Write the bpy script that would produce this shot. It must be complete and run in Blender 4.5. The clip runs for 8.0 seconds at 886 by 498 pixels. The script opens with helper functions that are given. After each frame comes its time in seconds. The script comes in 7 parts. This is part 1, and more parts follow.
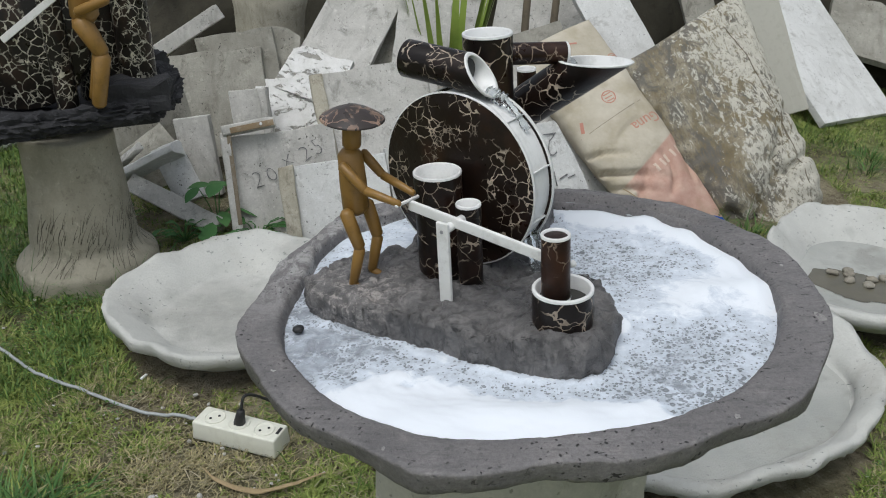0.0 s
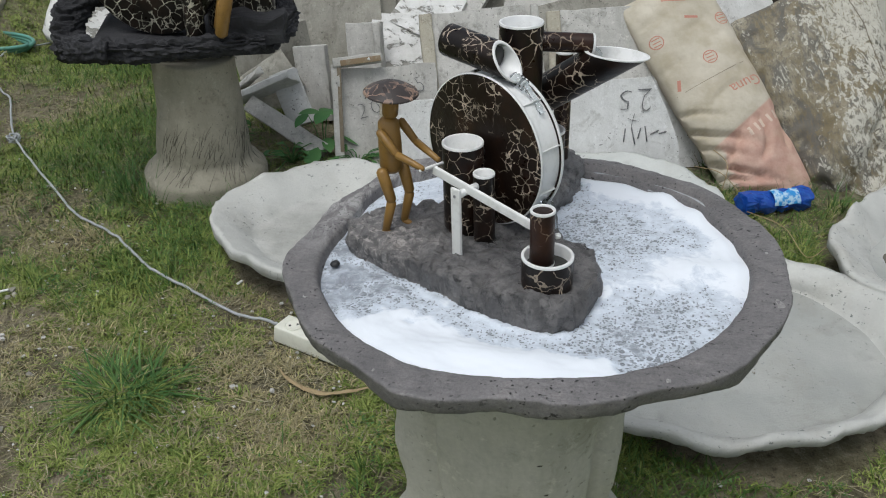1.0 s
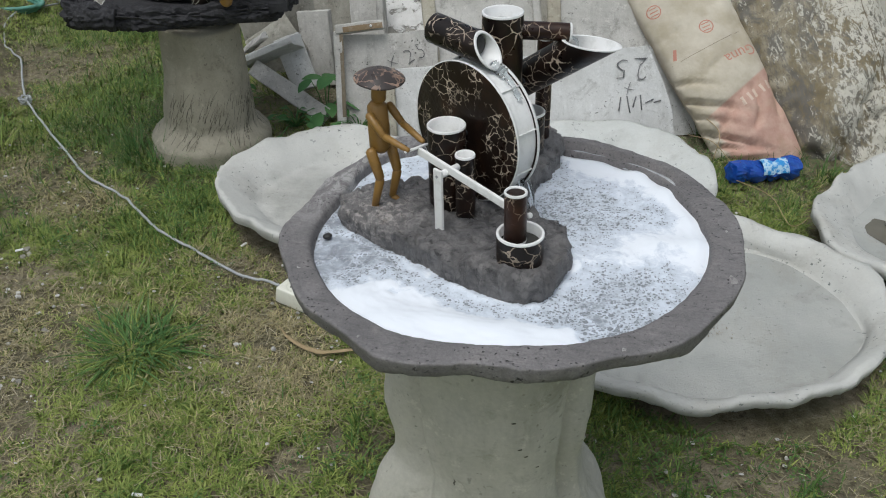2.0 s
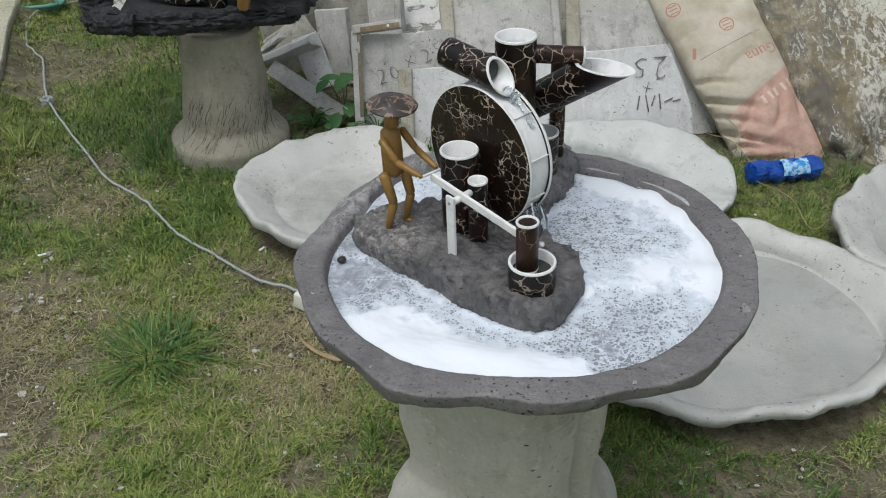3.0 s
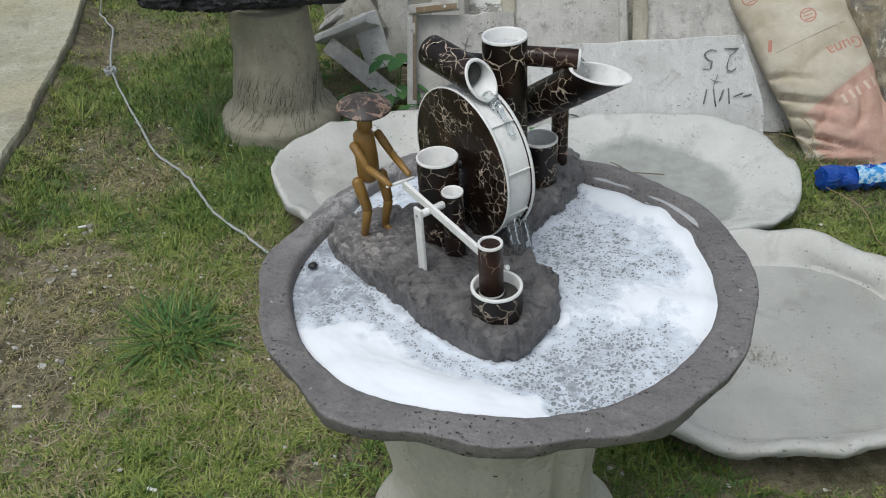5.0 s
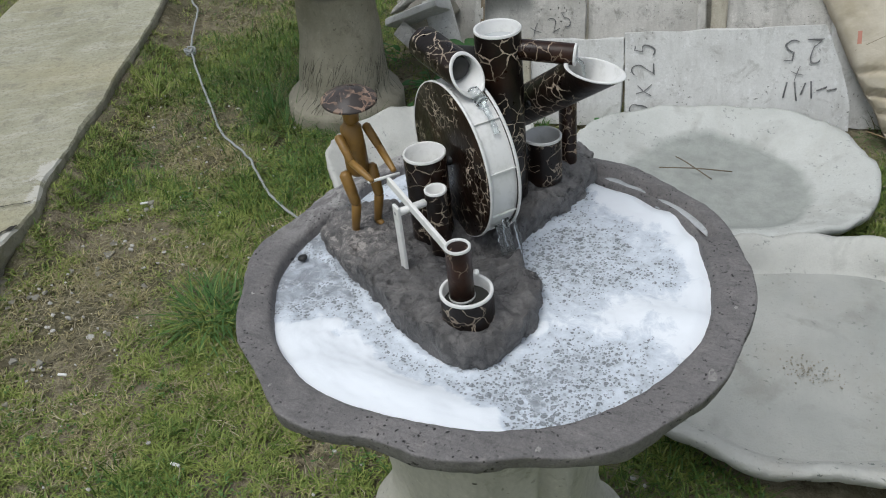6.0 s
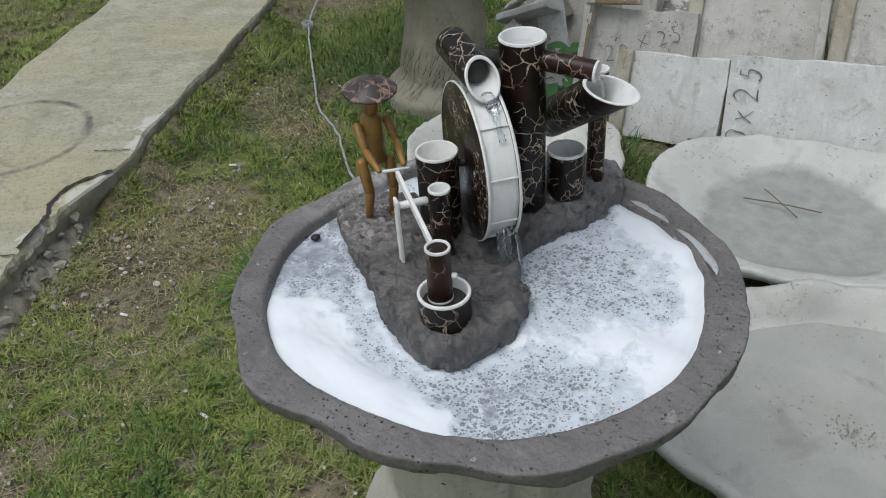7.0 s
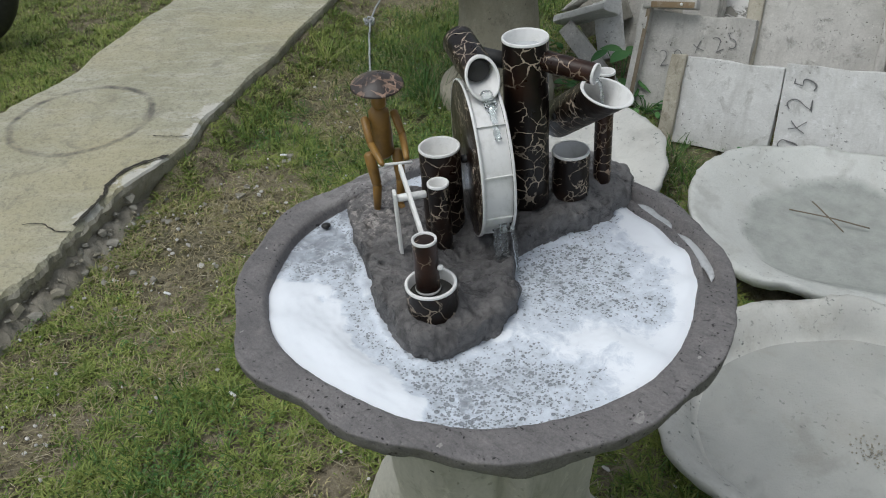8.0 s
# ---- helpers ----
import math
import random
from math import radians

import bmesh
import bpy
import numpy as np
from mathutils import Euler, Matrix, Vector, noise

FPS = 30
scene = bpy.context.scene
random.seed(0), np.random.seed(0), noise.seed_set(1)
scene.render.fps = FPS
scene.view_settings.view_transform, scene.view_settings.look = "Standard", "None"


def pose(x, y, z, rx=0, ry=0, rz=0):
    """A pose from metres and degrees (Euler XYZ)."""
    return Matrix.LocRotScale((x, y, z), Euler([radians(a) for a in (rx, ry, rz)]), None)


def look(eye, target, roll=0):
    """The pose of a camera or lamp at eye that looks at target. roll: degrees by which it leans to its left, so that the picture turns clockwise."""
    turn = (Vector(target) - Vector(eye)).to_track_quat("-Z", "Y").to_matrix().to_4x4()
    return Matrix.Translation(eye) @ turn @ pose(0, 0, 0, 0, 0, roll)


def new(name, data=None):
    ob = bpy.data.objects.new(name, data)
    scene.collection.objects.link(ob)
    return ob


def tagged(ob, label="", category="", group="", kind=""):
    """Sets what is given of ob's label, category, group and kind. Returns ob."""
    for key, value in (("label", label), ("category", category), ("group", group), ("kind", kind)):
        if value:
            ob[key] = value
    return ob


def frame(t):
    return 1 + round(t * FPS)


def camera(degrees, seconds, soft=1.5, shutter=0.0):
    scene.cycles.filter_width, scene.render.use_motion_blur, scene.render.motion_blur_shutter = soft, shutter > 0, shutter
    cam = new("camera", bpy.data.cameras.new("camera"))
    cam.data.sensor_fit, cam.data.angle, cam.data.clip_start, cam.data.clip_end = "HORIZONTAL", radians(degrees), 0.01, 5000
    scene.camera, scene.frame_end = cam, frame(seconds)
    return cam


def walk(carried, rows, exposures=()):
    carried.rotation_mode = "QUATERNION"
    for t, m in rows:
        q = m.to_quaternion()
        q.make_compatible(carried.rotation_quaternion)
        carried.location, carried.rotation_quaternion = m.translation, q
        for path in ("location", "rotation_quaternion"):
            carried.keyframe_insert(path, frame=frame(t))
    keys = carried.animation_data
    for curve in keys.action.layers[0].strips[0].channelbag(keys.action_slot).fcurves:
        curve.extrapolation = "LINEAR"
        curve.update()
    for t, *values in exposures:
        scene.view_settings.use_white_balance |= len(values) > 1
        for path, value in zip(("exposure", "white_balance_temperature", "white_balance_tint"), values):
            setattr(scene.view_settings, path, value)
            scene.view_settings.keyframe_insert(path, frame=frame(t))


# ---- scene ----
cam = camera(54.5, 8.0, soft=1.05)
PATH = [
    (0, (-0.11, -1.023, 1.254), (-0.154, 0.773, 0.375), 0.5),
    (0.5, (-0.051, -1.049, 1.315), (-0.266, 0.724, 0.414), 1.2),
    (1, (0.043, -1.143, 1.377), (-0.275, 0.538, 0.342), 1.8),
    (1.5, (0.09, -1.204, 1.427), (-0.207, 0.446, 0.337), 2.6),
    (1.7, (0.091, -1.206, 1.438), (-0.219, 0.421, 0.317), 2.4),
    (2.8, (0.094, -1.181, 1.503), (-0.244, 0.44, 0.38), 1.9),
    (3, (0.095, -1.172, 1.511), (-0.269, 0.419, 0.355), 1.2),
    (3.5, (0.104, -1.156, 1.512), (-0.27, 0.432, 0.354), 0.7),
    (4, (0.132, -1.145, 1.521), (-0.24, 0.435, 0.353), 0.8),
    (4.5, (0.17, -1.087, 1.521), (-0.278, 0.448, 0.319), -0.9),
    (4.7, (0.196, -1.059, 1.516), (-0.29, 0.461, 0.312), -0.2),
    (5.8, (0.344, -0.926, 1.502), (-0.414, 0.461, 0.277), -3.3),
    (6, (0.374, -0.908, 1.501), (-0.405, 0.459, 0.266), -3.1),
    (6.5, (0.46, -0.867, 1.501), (-0.454, 0.406, 0.258), -1.0),
    (7, (0.516, -0.815, 1.508), (-0.493, 0.388, 0.268), -1.2),
    (7.5, (0.561, -0.78, 1.515), (-0.525, 0.385, 0.305), -1.4),
    (8, (0.615, -0.765, 1.518), (-0.52, 0.322, 0.281), -2.2),
]
walk(cam, [(t, look(e, g, r)) for t, e, g, r in PATH], [(0, -0.13, 6200, 7.8), (4, -0.09, 6200, 7.8), (6, -0.17, 6200, 7.5), (8, -0.25, 6200, 7.5)])

# ---------------------------------------------------------------- world and light
world = bpy.data.worlds.new("sky")
scene.world = world
world.use_nodes = True
wn = world.node_tree
sky = wn.nodes.new("ShaderNodeTexSky")
sky.sky_type = "NISHITA"
sky.sun_disc = False
sky.sun_elevation = radians(69)
sky.sun_rotation = radians(205)
sky.air_density, sky.dust_density, sky.ozone_density = 1.0, 4.0, 1.0
hazy = wn.nodes.new("ShaderNodeHueSaturation")
hazy.inputs["Saturation"].default_value = 0.35
wn.links.new(sky.outputs["Color"], hazy.inputs["Color"])
wn.links.new(hazy.outputs["Color"], wn.nodes["Background"].inputs["Color"])
wn.nodes["Background"].inputs["Strength"].default_value = 0.13
sun = new("sun", bpy.data.lights.new("sun", "SUN"))
sun.data.energy, sun.data.angle, sun.data.color = 1.2, radians(35), (1.0, 0.97, 0.93)
sun.matrix_world = look((-0.8, -1.7, 4.9), (0, 0, 0))


# ---------------------------------------------------------------- material tools
class Nodes:
    """A short way to wire a Principled material."""

    def __init__(self, name):
        self.m = bpy.data.materials.new(name)
        self.m.use_nodes = True
        self.t = self.m.node_tree
        self.b = self.t.nodes["Principled BSDF"]
        self.co = self.t.nodes.new("ShaderNodeTexCoord").outputs["Object"]

    def put(self, target, value):
        if isinstance(value, bpy.types.NodeSocket):
            self.t.links.new(value, target)
        elif isinstance(value, tuple) and len(value) == 3 and target.type == "RGBA":
            target.default_value = (*value, 1)
        else:
            target.default_value = value

    def spread(self):
        """Object coordinates, shifted by a random step for each object."""
        info = self.t.nodes.new("ShaderNodeObjectInfo")
        far = self.math("MULTIPLY", info.outputs["Random"], 37.0)
        add = self.t.nodes.new("ShaderNodeVectorMath")
        self.t.links.new(self.co, add.inputs[0])
        comb = self.t.nodes.new("ShaderNodeCombineXYZ")
        for k in range(3):
            self.t.links.new(far, comb.inputs[k])
        self.t.links.new(comb.outputs[0], add.inputs[1])
        self.co = add.outputs[0]
        return info.outputs["Random"]

    def noise(self, scale, detail=4, rough=0.6, warp=0.0, co=None):
        n = self.t.nodes.new("ShaderNodeTexNoise")
        self.put(n.inputs["Vector"], co or self.co)
        n.inputs["Scale"].default_value, n.inputs["Detail"].default_value = scale, detail
        n.inputs["Roughness"].default_value, n.inputs["Distortion"].default_value = rough, warp
        return n.outputs["Fac"]

    def warped(self, scale, amount):
        n = self.t.nodes.new("ShaderNodeTexNoise")
        self.put(n.inputs["Vector"], self.co)
        n.inputs["Scale"].default_value = scale
        a = self.t.nodes.new("ShaderNodeVectorMath")
        a.operation = "MULTIPLY_ADD"
        self.put(a.inputs[0], n.outputs["Color"])
        a.inputs[1].default_value = (amount,) * 3
        self.put(a.inputs[2], self.co)
        return a.outputs[0]

    def cells(self, scale, feature="DISTANCE_TO_EDGE", co=None):
        v = self.t.nodes.new("ShaderNodeTexVoronoi")
        v.feature = feature
        self.put(v.inputs["Vector"], co or self.co)
        v.inputs["Scale"].default_value = scale
        return v.outputs["Distance"]

    def stretched(self, sx, sy, sz):
        m = self.t.nodes.new("ShaderNodeMapping")
        self.put(m.inputs["Vector"], self.co)
        m.inputs["Scale"].default_value = (sx, sy, sz)
        return m.outputs[0]

    def math(self, op, a, b=0.0):
        n = self.t.nodes.new("ShaderNodeMath")
        n.operation = op
        self.put(n.inputs[0], a)
        self.put(n.inputs[1], b)
        return n.outputs[0]

    def ramp(self, value, lo, hi, a=0.0, b=1.0):
        n = self.t.nodes.new("ShaderNodeMapRange")
        self.put(n.inputs["Value"], value)
        for k, v in (("From Min", lo), ("From Max", hi), ("To Min", a), ("To Max", b)):
            n.inputs[k].default_value = v
        return n.outputs["Result"]

    def mix(self, fac, a, b):
        n = self.t.nodes.new("ShaderNodeMix")
        n.data_type = "RGBA"
        self.put(n.inputs[0], fac)
        self.put(n.inputs[6], a)
        self.put(n.inputs[7], b)
        return n.outputs[2]

    def bump(self, height, strength=0.3, distance=0.004):
        n = self.t.nodes.new("ShaderNodeBump")
        n.inputs["Strength"].default_value, n.inputs["Distance"].default_value = strength, distance
        self.put(n.inputs["Height"], height)
        self.put(self.b.inputs["Normal"], n.outputs[0])

    def done(self, color, rough=0.6, metal=0.0, spec=0.5):
        self.put(self.b.inputs["Base Color"], color)
        self.put(self.b.inputs["Roughness"], rough)
        self.b.inputs["Metallic"].default_value = metal
        self.b.inputs["Specular IOR Level"].default_value = spec
        return self.m


def concrete(name, light, mid, stain, scale=1.0, pits=0.5, rough=0.85, bump=0.5, grain=160):
    """Cast cement: cloudy tone, run marks, stains, hair cracks and small pits."""
    n = Nodes(name)
    n.spread()
    cloud = n.noise(4.5 * scale, 7, 0.7, 0.4)
    spots = n.noise(17 * scale, 6, 0.75, 0.6)
    runs = n.noise(9 * scale, 4, 0.65, 0.2, n.stretched(2.2, 2.2, 0.5))
    fine = n.noise(grain * scale, 3, 0.7)
    col = n.mix(n.ramp(cloud, 0.36, 0.64), mid, light)
    col = n.mix(n.ramp(runs, 0.52, 0.70, 0, 0.55), col, tuple(0.5 * (a + b) for a, b in zip(mid, stain)))
    col = n.mix(n.ramp(spots, 0.54, 0.70, 0, 0.8), col, stain)
    col = n.mix(n.ramp(n.noise(28 * scale, 5, 0.8), 0.58, 0.66, 0, 0.5), col, tuple(min(0.85, 1.25 * c) for c in light))
    small = n.noise(110 * scale, 2, 0.5)
    pit = n.math("MULTIPLY", n.ramp(small, 0.66, 0.72, 0, pits), n.ramp(n.noise(8 * scale, 2), 0.42, 0.6))
    col = n.mix(pit, col, tuple(0.35 * c for c in stain))
    col = n.mix(n.ramp(fine, 0.3, 0.7, 0, 0.3), col, tuple(0.65 * c for c in mid))
    h = n.math("ADD", n.math("MULTIPLY", spots, 0.6), n.math("MULTIPLY", fine, 0.4))
    h = n.math("SUBTRACT", h, n.math("MULTIPLY", pit, 0.6))
    n.bump(h, bump, 0.005)
    return n.done(col, rough, 0, 0.3)


def crackle(name, base, line, scale=55, partial=0.45, width=0.055):
    """Dark lacquer with a pale, ragged crackle network that fades in and out."""
    n = Nodes(name)
    n.spread()
    w1 = n.warped(45, 0.016)
    n2 = n.t.nodes.new("ShaderNodeTexNoise")
    n.put(n2.inputs["Vector"], n.co)
    n2.inputs["Scale"].default_value, n2.inputs["Detail"].default_value = 190, 3
    add = n.t.nodes.new("ShaderNodeVectorMath")
    add.operation = "MULTIPLY_ADD"
    n.put(add.inputs[0], n2.outputs["Color"])
    add.inputs[1].default_value = (0.004,) * 3
    n.put(add.inputs[2], w1)
    co = add.outputs[0]
    edge = n.cells(scale, co=co)
    edge2 = n.cells(scale * 1.5, co=co)
    mask = n.ramp(n.noise(15, 3), partial - 0.03, partial + 0.03)
    mask2 = n.ramp(n.noise(18, 3, 0.5), partial + 0.10, partial + 0.14)
    wide = n.ramp(n.noise(70, 3), 0.35, 0.7, width * 0.25, width * 1.5)
    l1 = n.math("MULTIPLY", n.math("LESS_THAN", edge, wide), mask)
    l2 = n.math("MULTIPLY", n.math("LESS_THAN", edge2, n.math("MULTIPLY", wide, 1.1)), mask2)
    cracks = n.math("MAXIMUM", l1, l2)
    tone = n.mix(n.ramp(n.noise(14, 5), 0.5, 0.75), base, tuple(2.2 * c + a for c, a in zip(base, (0.016, 0.004, 0.0))))
    tint = n.mix(n.ramp(n.noise(30, 3), 0.4, 0.6), line, tuple(0.45 * c for c in line))
    n.bump(n.math("SUBTRACT", n.noise(90, 3), n.math("MULTIPLY", cracks, 0.7)), 0.35, 0.002)
    return n.done(n.mix(cracks, tone, tint), n.ramp(n.noise(40, 3), 0.3, 0.7, 0.25, 0.45), 0, 0.3)


def plastic(name, colour, grime, rough=0.35):
    n = Nodes(name)
    dirt = n.ramp(n.noise(40, 5, 0.7), 0.5, 0.78, 0, 0.7)
    n.bump(n.noise(150, 2), 0.08, 0.002)
    return n.done(n.mix(dirt, colour, grime), rough, 0, 0.5)


def make_basin_cement():
    """Dark painted cement: brushed warm grey, sand grain, scuffs, and many black pinholes and short scars."""
    n = Nodes("basin_cement")
    cloud = n.noise(9, 6, 0.7, 0.4)
    blot = n.noise(30, 6, 0.75, 0.5)
    brush = n.noise(60, 5, 0.75, 0.3, n.stretched(0.35, 2.0, 1))
    sand = n.noise(260, 4, 0.8)
    col = n.mix(n.ramp(cloud, 0.36, 0.64), (0.160, 0.153, 0.152), (0.235, 0.224, 0.221))
    col = n.mix(n.ramp(blot, 0.52, 0.66, 0, 0.6), col, (0.275, 0.258, 0.247))
    col = n.mix(n.ramp(blot, 0.44, 0.34, 0, 0.55), col, (0.095, 0.091, 0.090))
    col = n.mix(n.ramp(brush, 0.56, 0.68, 0, 0.5), col, (0.29, 0.277, 0.265))
    col = n.mix(n.ramp(brush, 0.45, 0.34, 0, 0.5), col, (0.10, 0.096, 0.096))
    col = n.mix(n.ramp(sand, 0.40, 0.68, 0, 0.45), col, (0.07, 0.066, 0.065))
    near = n.t.nodes.new("ShaderNodeVectorMath")
    near.operation = "DISTANCE"
    n.put(near.inputs[0], n.co)
    near.inputs[1].default_value = (-0.27, 0.13, 0.097)
    scum = n.math("MULTIPLY", n.ramp(near.outputs["Value"], 0.06, 0.22, 1, 0), n.ramp(n.noise(24, 6, 0.75, 0.8, n.stretched(1.4, 0.7, 1)), 0.46, 0.58))
    col = n.mix(n.math("MULTIPLY", scum, 0.8), col, (0.43, 0.42, 0.405))
    thick = n.ramp(n.noise(12, 3), 0.40, 0.56)
    hole = n.math("MULTIPLY", n.ramp(n.cells(120, "F1", n.warped(60, 0.012)), 0.12, 0.22, 1, 0), thick)
    scar = n.math("MULTIPLY", n.ramp(n.noise(85, 4, 0.7, 0.6, n.stretched(0.8, 1.5, 1)), 0.635, 0.67), n.ramp(n.noise(6, 3), 0.38, 0.54))
    hole = n.math("MAXIMUM", hole, scar)
    col = n.mix(n.math("MULTIPLY", hole, 0.9), col, (0.02, 0.019, 0.019))
    n.bump(n.math("SUBTRACT", n.math("ADD", n.math("MULTIPLY", blot, 0.6), n.math("MULTIPLY", n.math("ADD", sand, brush), 0.4)), hole), 0.7, 0.004)
    return n.done(col, n.ramp(cloud, 0.3, 0.7, 0.55, 0.8), 0, 0.35)


def make_rock_cement():
    """Trowelled cement: mid grey, chipped, damp round the spill, dusted with dry suds by the figure's feet."""
    n = Nodes("rock_cement")
    cloud = n.noise(14, 6, 0.7, 0.5)
    lump = n.noise(50, 6, 0.72, 0.6)
    chip = n.noise(95, 5, 0.7, 1.2, n.stretched(0.7, 1.4, 1))
    sand = n.noise(260, 4, 0.8)
    flake = n.cells(70, "F1", n.warped(40, 0.02))
    col = n.mix(n.ramp(cloud, 0.36, 0.64), (0.130, 0.126, 0.124), (0.245, 0.234, 0.226))
    col = n.mix(n.ramp(flake, 0.45, 0.8, 0, 0.5), col, (0.05, 0.048, 0.048))
    col = n.mix(n.ramp(lump, 0.55, 0.66, 0, 0.6), col, (0.26, 0.25, 0.24))
    # hollows of the lumps are painted near black, as the shade in crevices
    col = n.mix(n.ramp(lump, 0.44, 0.34, 0, 0.8), col, (0.045, 0.044, 0.045))
    chipped = n.ramp(chip, 0.62, 0.66)
    col = n.mix(n.math("MULTIPLY", chipped, 0.8), col, (0.03, 0.029, 0.03))
    col = n.mix(n.ramp(sand, 0.4, 0.7, 0, 0.35), col, (0.06, 0.058, 0.058))

    def away(x, y, z):
        d = n.t.nodes.new("ShaderNodeVectorMath")
        d.operation = "DISTANCE"
        n.put(d.inputs[0], n.co)
        d.inputs[1].default_value = (x, y, z)
        return d.outputs["Value"]

    dust = n.math("MULTIPLY", n.ramp(away(-0.185, 0.0, 0.755), 0.03, 0.10, 1, 0), n.ramp(n.noise(80, 6, 0.85), 0.50, 0.58))
    col = n.mix(n.math("MULTIPLY", dust, 0.8), col, (0.50, 0.46, 0.43))
    dry = n.math("MULTIPLY", n.ramp(n.math("ADD", away(0.03, 0.30, 0.77), n.ramp(cloud, 0.3, 0.7, -0.03, 0.03)), 0.10, 0.19, 1, 0), n.ramp(lump, 0.40, 0.55))
    col = n.mix(n.math("MULTIPLY", dry, 0.6), col, (0.25, 0.245, 0.24))
    wet = n.ramp(n.math("ADD", away(0.04, 0.0, 0.75), n.ramp(cloud, 0.3, 0.7, -0.04, 0.04)), 0.05, 0.14, 1, 0)
    col = n.mix(n.math("MULTIPLY", wet, 0.45), col, (0.06, 0.059, 0.061))
    n.bump(n.math("SUBTRACT", n.math("ADD", n.math("ADD", lump, n.math("MULTIPLY", flake, 0.5)), n.math("MULTIPLY", sand, 0.3)), n.math("MULTIPLY", chipped, 0.6)), 0.75, 0.010)
    return n.done(col, n.math("SUBTRACT", n.ramp(cloud, 0.35, 0.65, 0.38, 0.68), n.math("MULTIPLY", wet, 0.2)), 0, 0.45)


CEMENT_SLAB = concrete("slab_cement", (0.64, 0.627, 0.585), (0.44, 0.43, 0.394), (0.19, 0.181, 0.158), pits=1.0, bump=0.65)
CEMENT_OLD = concrete("old_slab_cement", (0.41, 0.395, 0.34), (0.255, 0.245, 0.207), (0.12, 0.113, 0.09), pits=1.0, bump=0.7)
CEMENT_PED = concrete("pedestal_cement", (0.58, 0.565, 0.485), (0.46, 0.45, 0.38), (0.32, 0.31, 0.245), scale=0.8, pits=0.6, bump=0.35)
CEMENT_BARK = concrete("scratched_cement", (0.395, 0.368, 0.288), (0.295, 0.276, 0.213), (0.175, 0.163, 0.122), scale=1.0, pits=0.5)
CEMENT_BUFF = concrete("buff_cement", (0.52, 0.49, 0.40), (0.38, 0.35, 0.275), (0.17, 0.15, 0.105), scale=1.4, pits=0.8, bump=0.7)
SCRATCH = plastic("scratch_line", (0.085, 0.08, 0.06), (0.15, 0.14, 0.105), 0.9)
BASIN_GREY = make_basin_cement()
ROCK_GREY = make_rock_cement()
FLAKED = concrete("flaked_cement", (0.42, 0.41, 0.39), (0.30, 0.29, 0.275), (0.19, 0.18, 0.17), scale=4.0, pits=0.8)
BARK_BLACK = concrete("bark_black", (0.047, 0.047, 0.050), (0.025, 0.025, 0.027), (0.012, 0.012, 0.014), scale=1.6, pits=0.3, rough=0.8, bump=0.8)
CRACKLE = crackle("crackle_lacquer", (0.009, 0.006, 0.005), (0.58, 0.48, 0.37), 42, 0.49, 0.034)
CRACKLE_DISC = crackle("crackle_disc", (0.011, 0.006, 0.004), (0.64, 0.54, 0.42), 64, 0.52, 0.038)
CRACKLE_HAT = crackle("crackle_hat", (0.055, 0.046, 0.043), (0.50, 0.34, 0.25), 48, 0.45, 0.06)
CRACKLE_BROWN = crackle("crackle_brown", (0.018, 0.008, 0.005), (0.48, 0.36, 0.26), 55, 0.53, 0.040)
CEMENT_WHITE = concrete("white_cement", (0.745, 0.748, 0.727), (0.61, 0.611, 0.587), (0.35, 0.344, 0.315), pits=1.0, bump=0.6)
WHITE_PVC = plastic("white_pipe", (0.80, 0.80, 0.78), (0.52, 0.52, 0.48))
WHITE_PAINT = plastic("white_wood", (0.80, 0.80, 0.77), (0.45, 0.43, 0.38), 0.55)
OCHRE = plastic("ochre_paint", (0.27, 0.15, 0.035), (0.10, 0.058, 0.02), 0.4)
STRIP_WHITE = plastic("socket_plastic", (0.72, 0.72, 0.62), (0.55, 0.54, 0.45), 0.4)
BLACK = plastic("black_rubber", (0.02, 0.02, 0.02), (0.05, 0.05, 0.045), 0.5)
GREY_METAL = plastic("grey_metal", (0.35, 0.35, 0.36), (0.2, 0.19, 0.18), 0.35)
PENCIL = plastic("grey_scrawl", (0.15, 0.15, 0.15), (0.42, 0.42, 0.40), 0.9)
CORD_GREY = plastic("grey_cord", (0.36, 0.38, 0.38), (0.25, 0.25, 0.22), 0.6)
HOSE_GREEN = plastic("green_hose", (0.10, 0.28, 0.22), (0.16, 0.2, 0.16), 0.45)
STRAW = plastic("dry_leaf", (0.34, 0.26, 0.14), (0.2, 0.14, 0.07), 0.8)
WOOD_OLD = plastic("old_wood", (0.16, 0.13, 0.09), (0.07, 0.06, 0.045), 0.8)
RUSTY = plastic("rusty_edge", (0.24, 0.175, 0.10), (0.4, 0.37, 0.3), 0.8)
RED_INK = plastic("red_ink", (0.47, 0.22, 0.16), (0.54, 0.42, 0.33), 0.8)


def make_water():
    n = Nodes("clear_water")
    n.b.inputs["Transmission Weight"].default_value = 0.95
    n.b.inputs["IOR"].default_value = 1.33
    n.bump(n.noise(60, 3), 0.3, 0.004)
    return n.done((0.92, 0.96, 0.97), 0.05)


def make_pool():
    n = Nodes("still_water")
    n.bump(n.noise(40, 2), 0.08, 0.004)
    return n.done(n.mix(n.noise(20, 3), (0.03, 0.03, 0.027), (0.05, 0.048, 0.04)), 0.06)


